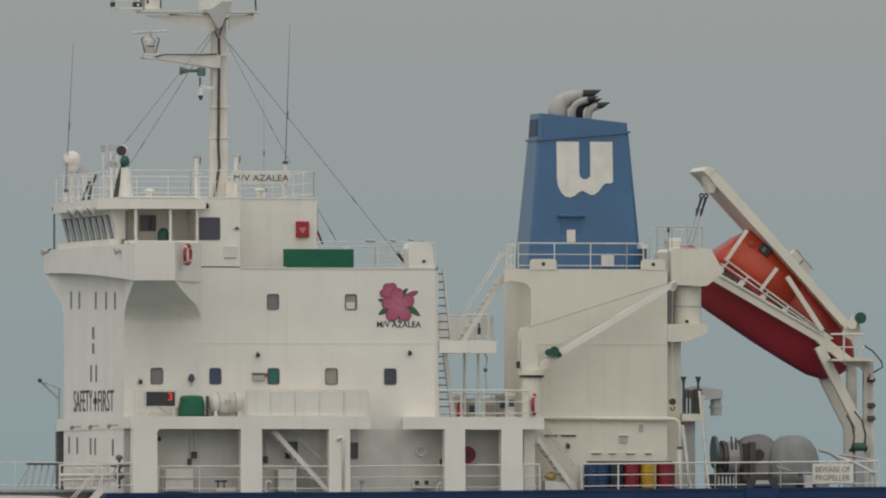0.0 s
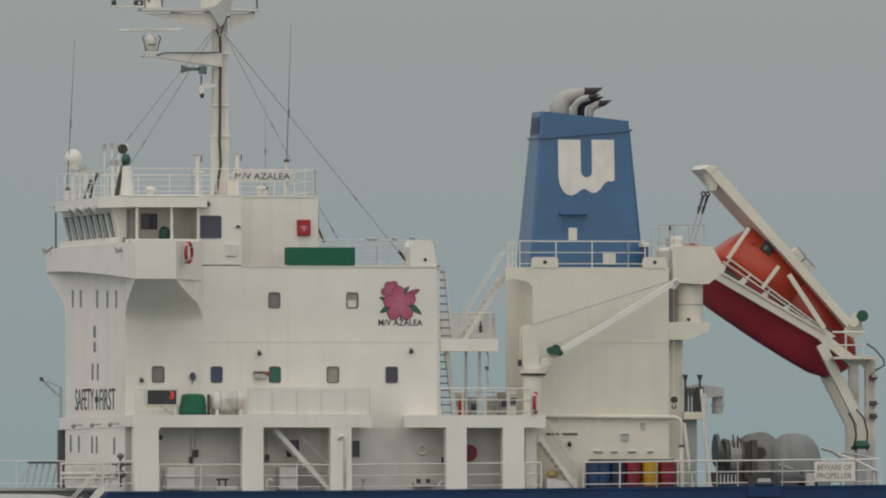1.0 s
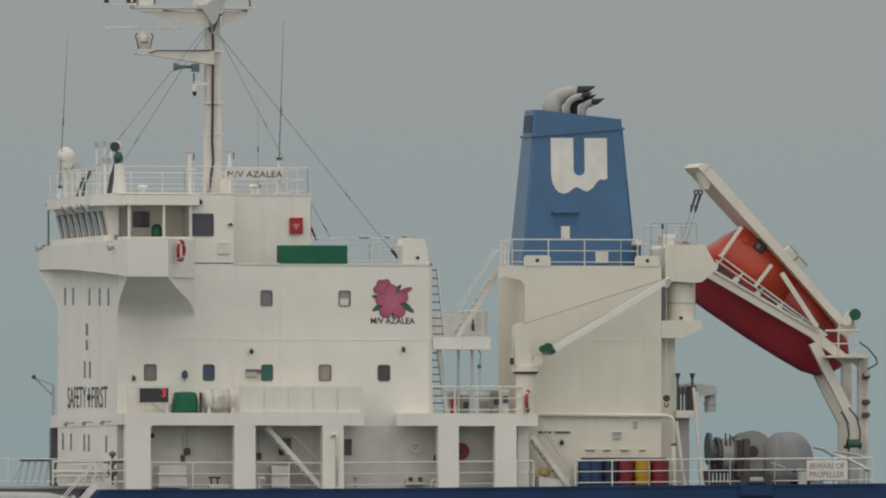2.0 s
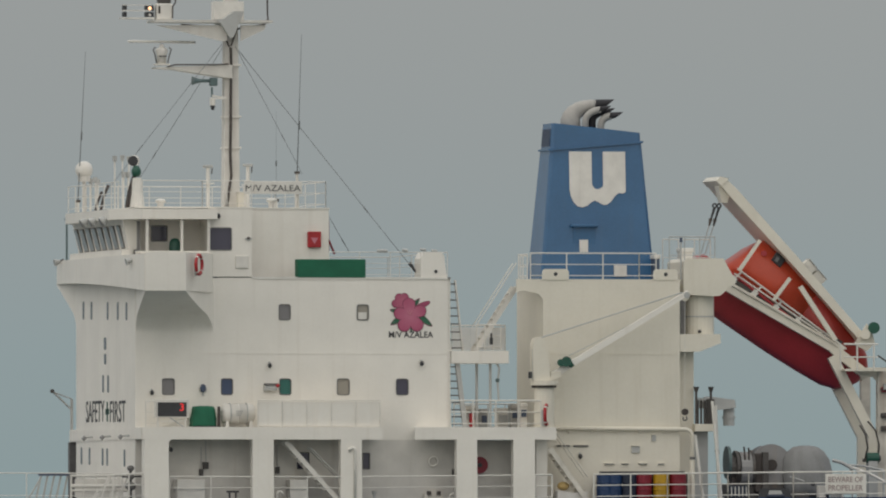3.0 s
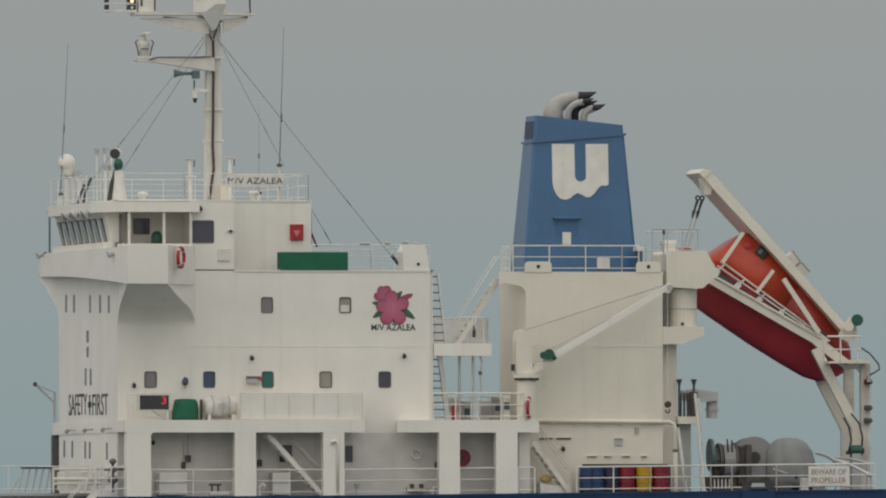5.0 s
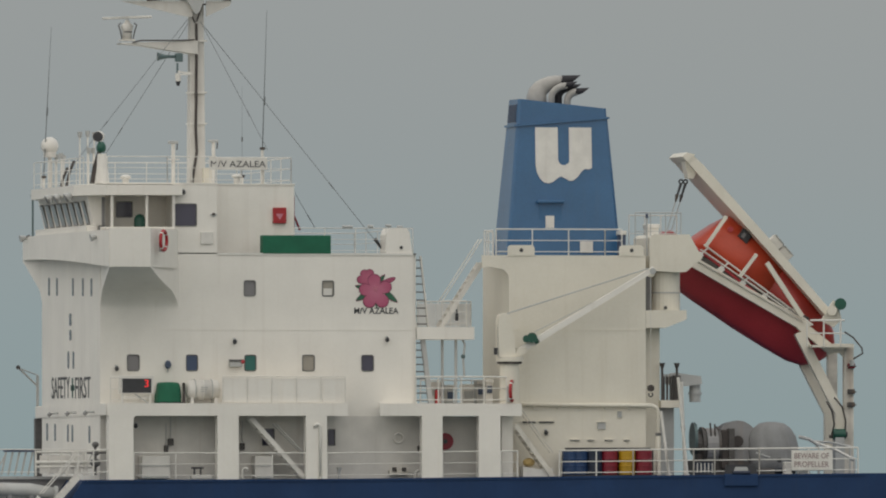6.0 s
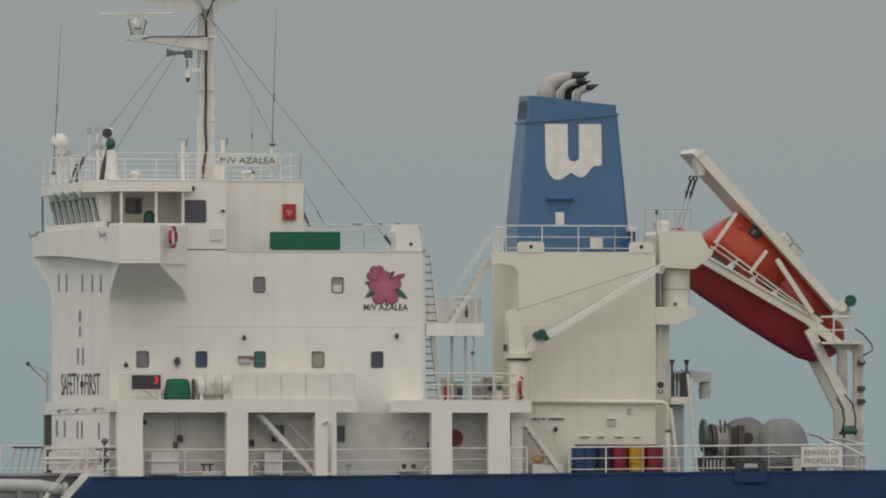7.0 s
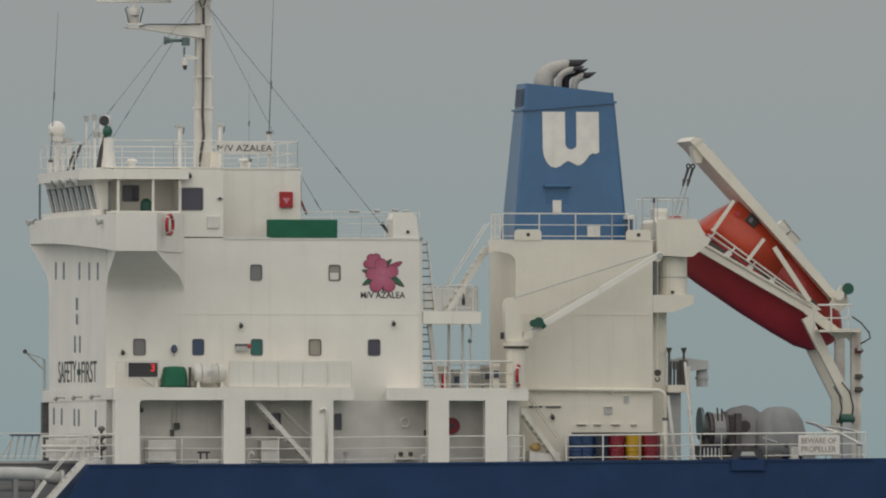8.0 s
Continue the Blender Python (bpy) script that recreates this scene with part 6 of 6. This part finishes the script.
# stair at the casing's fore foot
stair((16.042, -1.0, 0.02), (14.693, -1.0, 1.854), 0.6, 9, "stained white steel stair by the engine casing", mat=DIRTY)
t = thing("stores_bundle", 15.452, -0.6, 0.0, "yellow bundle on a white deck box", "deck box")
part("box", prism([(14.981, 0.022), (16.003, 0.023), (16.084, 0.343), (15.553, 0.303), (14.981, 0.382)], -0.9, -0.3), TRIM, t)
part("bundle", ball(15.247, -0.6, 0.539, 0.22, flat=0.7, u=10, v=7), STRAW, t, "faded yellow bundle")
# oil drums
def drum(x, y, z, mat, label, r_=0.29, h=0.88):
    t = thing("drum", x, y, z, label, "drum", "drums by the casing")
    n = 18
    prof = [(0.94, 0), (1.0, 0.02), (1.0, 0.32), (1.05, 0.34), (1.05, 0.36), (1.0, 0.38), (1.0, 0.62), (1.05, 0.64), (1.05, 0.66), (1.0, 0.68), (1.0, 0.96), (0.96, 0.985)]
    part("barrel", loft([[(x + r_ * k * math.cos(2 * math.pi * i / n), y + r_ * k * math.sin(2 * math.pi * i / n), z + f * h) for i in range(n)] for k, f in prof]), mat, t)
    part("lid", rod((x, y, z + 0.985 * h), (x, y, z + h), r_ * 0.97, n=n), BLACK, t)
for du, mat, lab in ((1048, DRUMBLUE, "blue"), (1064, DRUMBLUE, "blue"), (1090, NAVY, "dark navy"), (1117, DRUMRED, "dark red"), (1148, YELLOW, "yellow"), (1178, DRUMRED, "dark red")):
    drum((du - 222) / 48.99 - 0.12, -0.6, 0.1, mat, lab + " steel drum standing against the engine casing")
t = thing("drum_rack", 18.111, -0.6, 0.0, "dark steel rack holding drums by the casing", "rack")
part("base", box(16.535, 19.770, -0.95, -0.2, 0.02, 0.1), BLACK, t)
part("back", box(16.702, 19.70, -0.24, -0.2, 0.1, 1.0), BLACK, t)
for du in (1042, 1076, 1105, 1132, 1162, 1194):
    x = (du - 222) / 48.99 - 0.06
    part("upright", box(x - 0.02, x + 0.02, -0.3, -0.25, 0.1, 1.0), BLACK, t)
part("top_bar", box(16.62, 19.70, -0.3, -0.24, 1.0, 1.06), BLACK, t)

# ---- poop deck rails ----
def deck_z(x):
    """The height of the poop deck's edge."""
    return -0.13 + max(0.0, x - 7.847) * 0.0107
LEVEL = 0.0
YR = -1.35
for a, b, n in ((282, 428, 3), (465, 583, 3), (620, 787, 2), (823, 887, 2), (925, 955, 2), (1029, 1159, 3), (1159, 1220, 2), (1220, 1266, 2), (1266, 1303, 2), (1303, 1382, 2), (1382, 1557, 3)):
    xa, xb = (a - 222) / 48.99 - 0.276, (b - 222) / 48.99 - 0.276
    railing((xa, YR, deck_z(xa)), (xb, YR, deck_z(xb)), 0.91, n, "white steel guard rail along the ship's side", r=0.024 if a > 900 else 0.019)

# ---- stern deck ----
ap = thing("aft_platform", 20.583, 0.5, 2.545, "cream steel platform aft of the engine casing", "platform", kind="structure")
part("slab", box(20.213, 20.911, 0.3, 3.0, 2.405, 2.665), CREAM, ap)
# support in grey, not cream, to colour in the shade below the slab
part("support", box(20.213, 20.80, 0.9, 3.0, 0.0, 2.405), GREYW, ap)
for du in (1211, 1237):
    x = (du - 222) / 48.99 + 0.1
    t = thing("vent_pipe", x, 0.5, 2.665, "grey vent pipe with a funnel head", "vent pipe", "aft vent pipes")
    part("pipe", rod((x, 0.5, 2.665), (x, 0.5, 3.786), 0.045, n=8), STEEL, t)
    part("head", rod((x, 0.5, 3.786), (x, 0.5, 3.986), 0.045, n=10, r2=0.11), STEEL, t)
for du in (1214, 1220, 1226):
    x = (du - 222) / 48.99 + 0.14
    t = thing("slim_pipe", x, 0.7, 2.667, "slim grey air pipe on the aft platform", "vent pipe", "aft slim pipes")
    part("pipe", rod((x, 0.7, 2.667), (x, 0.7, 3.508), 0.04, n=8), STEEL, t)
    part("cap", rod((x, 0.7, 3.508), (x, 0.7, 3.588), 0.055, n=8), GREYW, t)
t = thing("ventilator", 21.307, 0.9, 2.609, "pale grey ventilator cowl beside the aft platform", "ventilator")
part("duct", prism([(20.669, 3.245), (20.669, 3.526), (20.874, 3.647), (21.450, 3.568), (21.778, 3.528), (21.819, 3.247), (21.203, 3.166)], 0.9, 1.8), GREYW, t)
part("trunk", rod((21.641, 1.3, 2.612), (21.641, 1.3, 3.233), 0.2, n=14), GREYW, t)
part("collar", rod((21.641, 1.3, 2.872), (21.641, 1.3, 2.952), 0.24, n=14), GREYW, t)
part("box", box(20.730, 21.018, 0.8, 1.2, 2.668, 3.549), STEEL, t)
for (p, q) in (((20.717, -0.200, 3.476), (21.044, -0.200, 0.0)), ((20.058, -0.400, 2.271), (20.345, -0.400, -0.012)), ((20.927, 0.200, 3.320), (21.050, 0.200, -0.009))):
    t = thing("raking_pipe", *q, "white raking pipe down to the deck", "pipe", "raking pipes")
    part("pipe", rod(p, q, 0.055, n=8), TRIM, t)
    part("flange", rod(Vector(q), Vector(q) + Vector((0, 0, 0.06)), 0.1, n=10), TRIM, t)
    part("clamp", rod(Vector(p).lerp(Vector(q), 0.5) - Vector((0.08, 0, 0)), Vector(p).lerp(Vector(q), 0.5) + Vector((0.08, 0, 0)), 0.04, n=6), GREYW, t)

YWN = 1.5
ZWN = deck_z(22.981)
def cyl_x(x0, x1, y, z, r_, n=20):
    return rod((x0, y, z), (x1, y, z), r_, n=n)
def mooring_winch():
    t = thing("mooring_winch", 22.981, YWN, ZWN, "grey mooring winch with drums and flanges", "winch")
    z = 1.070
    part("flange", cyl_x(21.582, 21.685, YWN, 1.311, 0.58, 24), TEAL, t, "grey-green drum flange")
    part("drum", cyl_x(21.685, 22.199, YWN, z, 0.50, 22), STEEL, t)
    part("flange", cyl_x(21.870, 21.973, YWN, z, 0.66, 24), STEEL, t)
    part("rope_drum", cyl_x(22.034, 22.446, YWN, z, 0.62, 22), GREYD, t, "drum wound with pale rope")
    part("flange", cyl_x(22.446, 22.528, YWN, z, 0.68, 24), STEEL, t)
    part("gear_case", box(22.528, 23.022, YWN - 0.5, YWN + 0.5, ZWN + 0.2, 1.632, bevel=0.06), CABLE, t)
    part("bearing", box(22.791, 22.997, YWN - 0.6, YWN - 0.3, ZWN, 1.670), STEEL, t)
    part("big_drum", rod((23.17, YWN - 0.2, 1.22), (23.17, YWN + 0.9, 1.22), 0.70, n=28), STEEL, t)
    part("big_flange", rod((23.17, YWN - 0.28, 1.22), (23.17, YWN - 0.2, 1.22), 0.74, n=28), GREYD, t)
    part("hub", rod((23.17, YWN - 0.36, 1.22), (23.17, YWN - 0.28, 1.22), 0.2, n=14), CABLE, t)
    part("bed", box(21.582, 24.217, YWN - 0.3, YWN + 0.8, ZWN, ZWN + 0.50), STEEL, t)
    part("foot", box(21.705, 22.075, YWN - 0.4, YWN + 0.4, ZWN + 0.1, z), CABLE, t)
    part("lever", rod((22.172, 1.0, 1.308), (22.130, 1.0, 1.868), 0.03, n=6), CABLE, t)
    part("lever", rod((22.316, 1.0, 1.308), (22.295, 1.0, 1.828), 0.03, n=6), CABLE, t)
mooring_winch()
def covered_winch():
    x0, x1 = 23.555, 25.408
    t = thing("covered_winch", (x0 + x1) / 2, 1.3, ZWN, "winch under a sagging grey canvas cover", "covered machine")
    xc, hw, zt_ = (x0 + x1) / 2, (x1 - x0) / 2, 1.911
    rings = []
    n = 44
    for f, k in ((0.0, 1.0), (0.25, 1.02), (0.5, 0.99), (0.72, 0.90), (0.88, 0.72), (0.97, 0.48), (1.0, 0.18)):
        rings.append([(xc + hw * k * (0.96 + 0.06 * math.sin(5 * a + f * 5)) * math.copysign(abs(math.cos(a)) ** 0.8, math.cos(a)) - 0.06 * f, 1.3 + 0.75 * k * (0.95 + 0.09 * math.cos(9 * a + f * 4)) * math.sin(a), ZWN + 0.12 + (zt_ - ZWN - 0.12) * f) for a in [2 * math.pi * i / n for i in range(n)]])
    part("cover", loft(rings), COVER, t, "grey canvas cover", smooth=True)
    part("foot", box(x0 + 0.2, x1 - 0.2, 0.9, 1.7, ZWN - 0.02, ZWN + 0.15), STEEL, t)
    part("grommet", rod((24.529, 0.50, 0.544), (24.529, 0.60, 0.544), 0.08, n=10), BLACK, t)
    part("tie", rod((23.686, 0.52, 0.804), (24.200, 0.50, 0.644), 0.025, n=6), GREYW, t)
covered_winch()
for du, dv, w, h, m_, lab in ((1432, 848, 12, 14, TRIM, "small white vent box on the stern deck"), (1395, 856, 26, 8, STEEL, "low grey mooring bitt on the stern deck"), (1460, 858, 20, 6, GREYW, "low grey deck fitting on the stern")):
    y = -0.6
    x, zt_ = (du - 222) / 48.99 + 0.2041 * y, 17.3 - dv / 50.0 + h / 100
    zd = deck_z(x) - 0.02
    t = thing("deck_fitting", x, y, zd, lab, "deck fitting", "stern fittings")
    part("body", box(x - w / 98, x + w / 98, y - 0.2, y + 0.2, zd, zt_, bevel=0.02), m_, t)
    part("base", box(x - w / 80, x + w / 80, y - 0.24, y + 0.24, zd, zd + 0.04), m_, t)
# slotted fairlead and roller chock at the ship's side
zd = deck_z(21.443) - 0.01
t = thing("slotted_panel", 21.443, -1.2, zd, "dark slotted panel with white bars at the rail", "panel")
part("panel", box(21.095, 21.791, -1.22, -1.16, zd + 0.04, 0.476), NAVY, t)
for k in range(5):
    x = 21.176 + k * 0.135
    part("bar", box(x, x + 0.035, -1.24, -1.22, zd + 0.08, 0.436), TRIM, t)
x0, x1 = 22.112, 23.342
t = thing("mooring_chock", (x0 + x1) / 2, -1.3, -0.304, "black roller mooring chock set in the ship's side", "mooring chock")
part("frame", box(x0, x1, -1.5, -1.42, -0.384, 0.055, bevel=0.03), HULL, t)
part("top", prism([(x0 + 0.02, 0.055), (x0 + 0.1, 0.375), (x1 - 0.1, 0.375), (x1 - 0.02, 0.055)], -1.44, -1.3), BLACK, t)
part("sill", prism([(x0 + 0.34, 0.10), (x0 + 0.40, 0.30), (x1 - 0.40, 0.30), (x1 - 0.34, 0.10)], -1.46, -1.44), GREYW, t, "pale worn roller plate")
part("roller", rod((x0 + 0.3, -1.47, 0.095), (x1 - 0.3, -1.47, 0.095), 0.07, n=12), NAVY, t)
# warning board
wb = thing("warning_board", 25.301, -1.4, 0.215, "white warning board with faded red words on the rail", "sign")
part("board", box(24.557, 26.036, -1.41, -1.385, 0.195, 0.894), TRIM, wb)
FADED = paint("faded red lettering", (0.34, 0.25, 0.235), 0.6, mottle=0.3, size=8.0)
lettering("BEWARE OF", 24.660, -1.415, 0.594, 25.913 - 24.660, 0.794 - 0.594, 0, FADED, "warning_words", wb, weight=0.010)
lettering("PROPELLER", 24.660, -1.415, 0.295, 25.913 - 24.660, 0.495 - 0.295, 0, FADED, "warning_words", wb, weight=0.010)
# hoses and ropes to the davit foot
for (p, q, r_, m_) in (((25.563, 2.000, 1.391), (26.285, 2.000, 1.090), 0.06, GREYW), ((26.182, 2.000, 1.171), (27.585, 2.000, 0.568), 0.05, TRIM), ((26.200, 3.000, 1.237), (27.647, 3.000, 1.037), 0.04, GREYW)):
    t = thing("deck_pipe", *q, "weathered pipe leading to the davit foot", "pipe", "stern pipes")
    a, b = Vector(p), Vector(q)
    part("pipe", tube([a, a.lerp(b, 0.5) + Vector((0, 0, 0.06)), b], r_), m_, t)
    part("flange", rod(a.lerp(b, 0.9), b, r_ * 1.5, n=8), GREYW, t)
    part("support", rod(Vector((b.x, b.y, deck_z(b.x) - 0.12)), b, 0.04, n=6), GREYW, t)
dm = thing("davit_motor", 27.442, 4.0, 1.327, "green hydraulic motor at the davit foot", "motor")
part("body", rod((27.235, 3.9, 1.487), (27.649, 3.9, 1.487), 0.19, n=16), DKGREEN, dm)
part("pedestal", box(27.276, 27.607, 3.75, 4.2, deck_z(26), 1.407), GREYW, dm)
part("cap", rod((27.649, 3.9, 1.487), (27.732, 3.9, 1.487), 0.10, n=12), BLACK, dm)
for pts in (((27.005, 4.000, 2.657), (27.212, 4.000, 2.314), (27.294, 4.000, 1.850), (27.170, 4.000, 1.345)), ((27.295, 4.000, 2.799), (27.584, 4.000, 2.456), (27.708, 4.000, 1.952), (27.667, 4.000, 1.345))):
    t = thing("hydraulic_hose", *pts[-1], "black hydraulic hose on the davit leg", "hose", "hydraulic hoses")
    part("hose", tube(pts, 0.032), CABLE, t, smooth=True)
    part("union", rod(Vector(pts[-1]), Vector(pts[-1]) + Vector((0, 0, 0.12)), 0.07, n=8), STEEL, t)
for dv in (676, 722, 745):
    z = 17.3 - dv / 50.0 + 0.06
    t = thing("rust_clamp", 27.920, 4.1, z, "rusty clamp box on the upright davit leg", "clamp", "davit clamps")
    part("box", box(27.816, 28.065, 4.05, 4.25, z, z + 0.18, bevel=0.02), DRUMRED if dv == 676 else STEEL, t)
    part("strap", box(27.775, 28.106, 4.03, 4.06, z + 0.06, z + 0.1), STEEL, t)
# davit head gear: shackles and wires
for du, y in ((1246, 4.6), (1254, 5.0)):
    x = (du - 222) / 48.99 + 0.2041 * y
    z = 10.491
    t = thing("suspension_wire", x, y, 8.880, "dark turnbuckle and wire hanging from the davit head", "wire", "davit suspension")
    part("shackle", ring_mesh(x, y, z, 0.07, 0.03, n=12), BLACK, t)
    part("turnbuckle", rod((x, y, z - 0.06), (x - 0.14, y, z - 0.50), 0.055, n=8, r2=0.035), BLACK, t)
    part("block", rod((x - 0.14, y, z - 0.46), (x - 0.20, y, z - 0.72), 0.07, n=8, r2=0.03), STEEL, t)
    part("wire", rod((x - 0.20, y, z - 0.7), (x - 0.5, y, 8.780), 0.018, n=6), GREYW, t)
# winch and small platform on the davit
t = thing("davit_winch", 27.359, 4.0, 5.551, "green lifeboat winch on the davit arm", "winch")
part("motor", rod((27.456, 3.700, 6.129), (27.591, 4.300, 6.137), 0.21, n=18), DKGREEN, t, "green motor")
part("drum", rod((27.145, 3.700, 5.906), (27.394, 4.800, 5.920), 0.18, n=16), CREAM, t)
part("bracket", prism([(26.840, 5.545), (27.296, 6.274), (27.461, 6.072), (27.586, 5.588), (27.296, 5.304)], 4.1, 4.25), CREAM, t)
bk = thing("davit_platform", 27.090, 4.0, 4.625, "white railed platform on the davit frame", "platform")
part("floor", box(26.363, 27.854, 3.5, 4.2, 4.584, 4.664), CREAM, bk)
for du in (1470, 1500, 1530):
    x = (du - 222) / 48.99 + 0.2041 * 3.5
    part("post", rod((x, 3.5, 4.620), (x, 3.5, 5.544), 0.035, n=6), TRIM, bk)
part("top_rail", rod((26.315, 3.5, 5.544), (27.556, 3.5, 5.544), 0.035, n=6), TRIM, bk)
part("lower_rail", rod((26.315, 3.5, 5.082), (27.556, 3.5, 5.082), 0.025, n=6), TRIM, bk)
t = thing("hand_hoop", 28.084, 4.0, 4.142, "bent grey pipe hoop at the end of the davit", "pipe")
part("pipe", tube([(27.668, 4.000, 5.143), (27.979, 4.000, 4.942), (28.289, 4.000, 4.579), (28.331, 4.000, 4.377), (28.124, 4.000, 4.255), (27.979, 4.000, 4.174)], 0.03), STEEL, t, smooth=True)
part("lamp", rod((27.937, 4.000, 4.134), (27.937, 4.000, 3.932), 0.08, n=8), GREYW, t)
t = thing("arm_step", 25.415, 4.1, 7.966, "stained bolted step plate on the davit arm", "step", )
for p, q in (((25.10, 4.45, 8.50), (25.40, 4.45, 8.15)), ((25.43, 4.45, 8.11), (25.74, 4.45, 7.76))):
    part("plate", beam(p, q, 0.5, 0.24), DIRTY, t)
    part("flange", beam(Vector(p) + Vector((0.11, 0, 0.10)), Vector(q) + Vector((0.11, 0, 0.10)), 0.56, 0.03), GREYW, t)

# ---- forward of the deckhouse ----
fd_ = thing("trunk_deck", -5, 5, -3.4, "grey painted steel raised trunk deck forward", "deck", kind="structure")
part("trunk", prism([(-30.0, -2.62), (-30.0, -0.05), (-0.646, -0.05), (-0.138, -0.22), (-0.138, -2.62)], 2.0, 9.0), GREYD, fd_)
part("edge", box(-30.0, -0.606, 1.9, 2.0, -0.13, -0.03), GREYW, fd_)
cpx = thing("cargo_pipe", -5, 0.0, -2.6, "thick pale grey cargo pipe along the main deck", "pipe")
part("pipe", tube([(-28, 0.0, -0.518), (-3.651, 0.0, -0.498), (-2.537, 0.0, -0.518), (-2.072, 0.0, -0.598), (-1.667, 0.0, -0.678)], 0.24, n=14), GREYW, cpx, smooth=True)
part("flange", rod((-1.707, 0.0, -0.678), (-1.585, 0.0, -0.698), 0.32, n=16), GREYW, cpx)
part("lower_pipe", rod((-28, 0.3, -1.018), (-2.436, 0.3, -1.018), 0.10, n=10), GREYD, cpx)
for du in (-60, 62, 100):
    x = (du - 222) / 48.99
    part("saddle", box(x - 0.08, x + 0.08, -0.15, 0.15, -2.62, -0.658), GREYD, cpx)
part("strut", beam((-2.264, -0.400, -0.748), (-2.790, -0.400, -1.505), 0.08, 0.14), TRIM, cpx)
stair((-2.293, -1.2, -1.500), (-0.998, -1.2, -0.063), 0.6, 8, "white steel stair from the main deck to the poop")
railing((-14.0, 1.0, 0.026), (-0.454, 0.2, -0.017), 0.92, 5, "white steel guard rail before the deckhouse", bars=1, r=0.015)
railing((-1.039, -1.2, -0.063), (0.076, -1.3, 0.0), 0.9, 3, "white steel guard rail at the poop break", r=0.024)
def gantry():
    y = 6.0
    t = thing("hose_rack", -1.844, y, 0.089, "grey steel hose rack frame on the main deck", "rack")
    part("top_bar", box(-2.354, -1.333, y - 0.1, y + 0.4, 0.855, 0.936), LOUVRE, t)
    for k in range(5):
        x0_ = -2.313 + k * 0.24
        part("leg", beam((x0_, y, 0.895), (x0_ - 0.18, y, 0.048), 0.06, 0.06), GREYW, t)
    part("side_brace", beam((-2.354, y, 0.734), (-2.762, y, 0.048), 0.05, 0.05), GREYW, t)
gantry()
t = thing("walkway_platform", -1.027, 0.5, 0.104, "white tubular platform before the deckhouse", "platform")
for du in (108, 130, 152, 176, 192):
    x = (du - 222) / 48.99 + 0.1
    part("leg", rod((x, 0.5, -0.016), (x, 0.5, 0.864), 0.04, n=6), TRIM, t)
for dv in (824, 842, 850):
    z = 17.3 - dv / 50.0
    part("tube", rod((-2.243, 0.5, z), (-0.215, 0.5, z), 0.07 if dv == 842 else 0.045, n=8), TRIM, t)
part("plate", box(-1.917, -0.435, 1.4, 1.5, 0.069, 0.710), TRIM, t)
for a, b in ((172, 160), (190, 174), (206, 190)):
    part("strut", beam(((a - 222) / 48.99, -0.2, 0.820), ((b - 222) / 48.99, -0.2, -0.019), 0.06, 0.06), TRIM, t)
t = thing("valve_cluster", -0.299, -0.6, 0.0, "dark valves with a long handle on a stem", "valve")
part("stem", rod((-0.299, -0.6, 0.0), (-0.299, -0.6, 1.178), 0.05, n=8), STEEL, t)
for dv, r_ in ((811, 0.13), (826, 0.14), (843, 0.19)):
    z = 17.3 - dv / 50.0
    part("valve", ball(-0.299, -0.6, z, r_, flat=0.8, u=12, v=8), GASKET, t, smooth=True)
part("handle", rod((-0.603, -0.6, 0.778), (0.248, -0.6, 0.798), 0.03, n=6), BLACK, t)
for yy, du in ((8.2, 125), (4.6, 161), (1.0, 197)):
    z = 2.146
    t = thing("front_lamp", -0.24, yy, z, "small grey lamp under the boat deck edge", "lamp", "front lamps")
    part("arm", rod((-0.03, yy, z + 0.1), (-0.4, yy, z + 0.08), 0.035, n=6), GREYW, t)
    part("lamp", rod((-0.42, yy, z + 0.0), (-0.32, yy, z + 0.10), 0.07, n=8), GREYD, t)
t = thing("starboard_crane", 0.005, 12.75, ZB1, "slim grey davit arm on the starboard boat deck", "davit")
part("post", rod((0.005, 12.75, ZB1), (0.005, 12.75, 3.625), 0.05, n=8), GREYW, t)
part("arm", rod((0.02, 12.75, 3.234), (-0.70, 12.75, 3.922), 0.035, n=8), GREYW, t)
part("stay", rod((0.02, 12.75, 3.639), (-0.64, 12.75, 3.881), 0.02, n=6), GREYW, t)
part("sheave", rod((-0.71, 12.70, 3.921), (-0.69, 12.80, 3.922), 0.08, n=10), STEEL, t)


def motions():
    # the scanner turns once in 2.44 s; its pose is in the radar's space
    centre = Matrix.Translation((0, 0, 0))
    rows = []
    for k in range(17):
        t = k * 0.5
        rows.append((t, centre @ pose(0, 0, 0, 0, 0, 78.5 - 147.5 * (t - 0.16))))
    walk(scanner, rows)


motions()
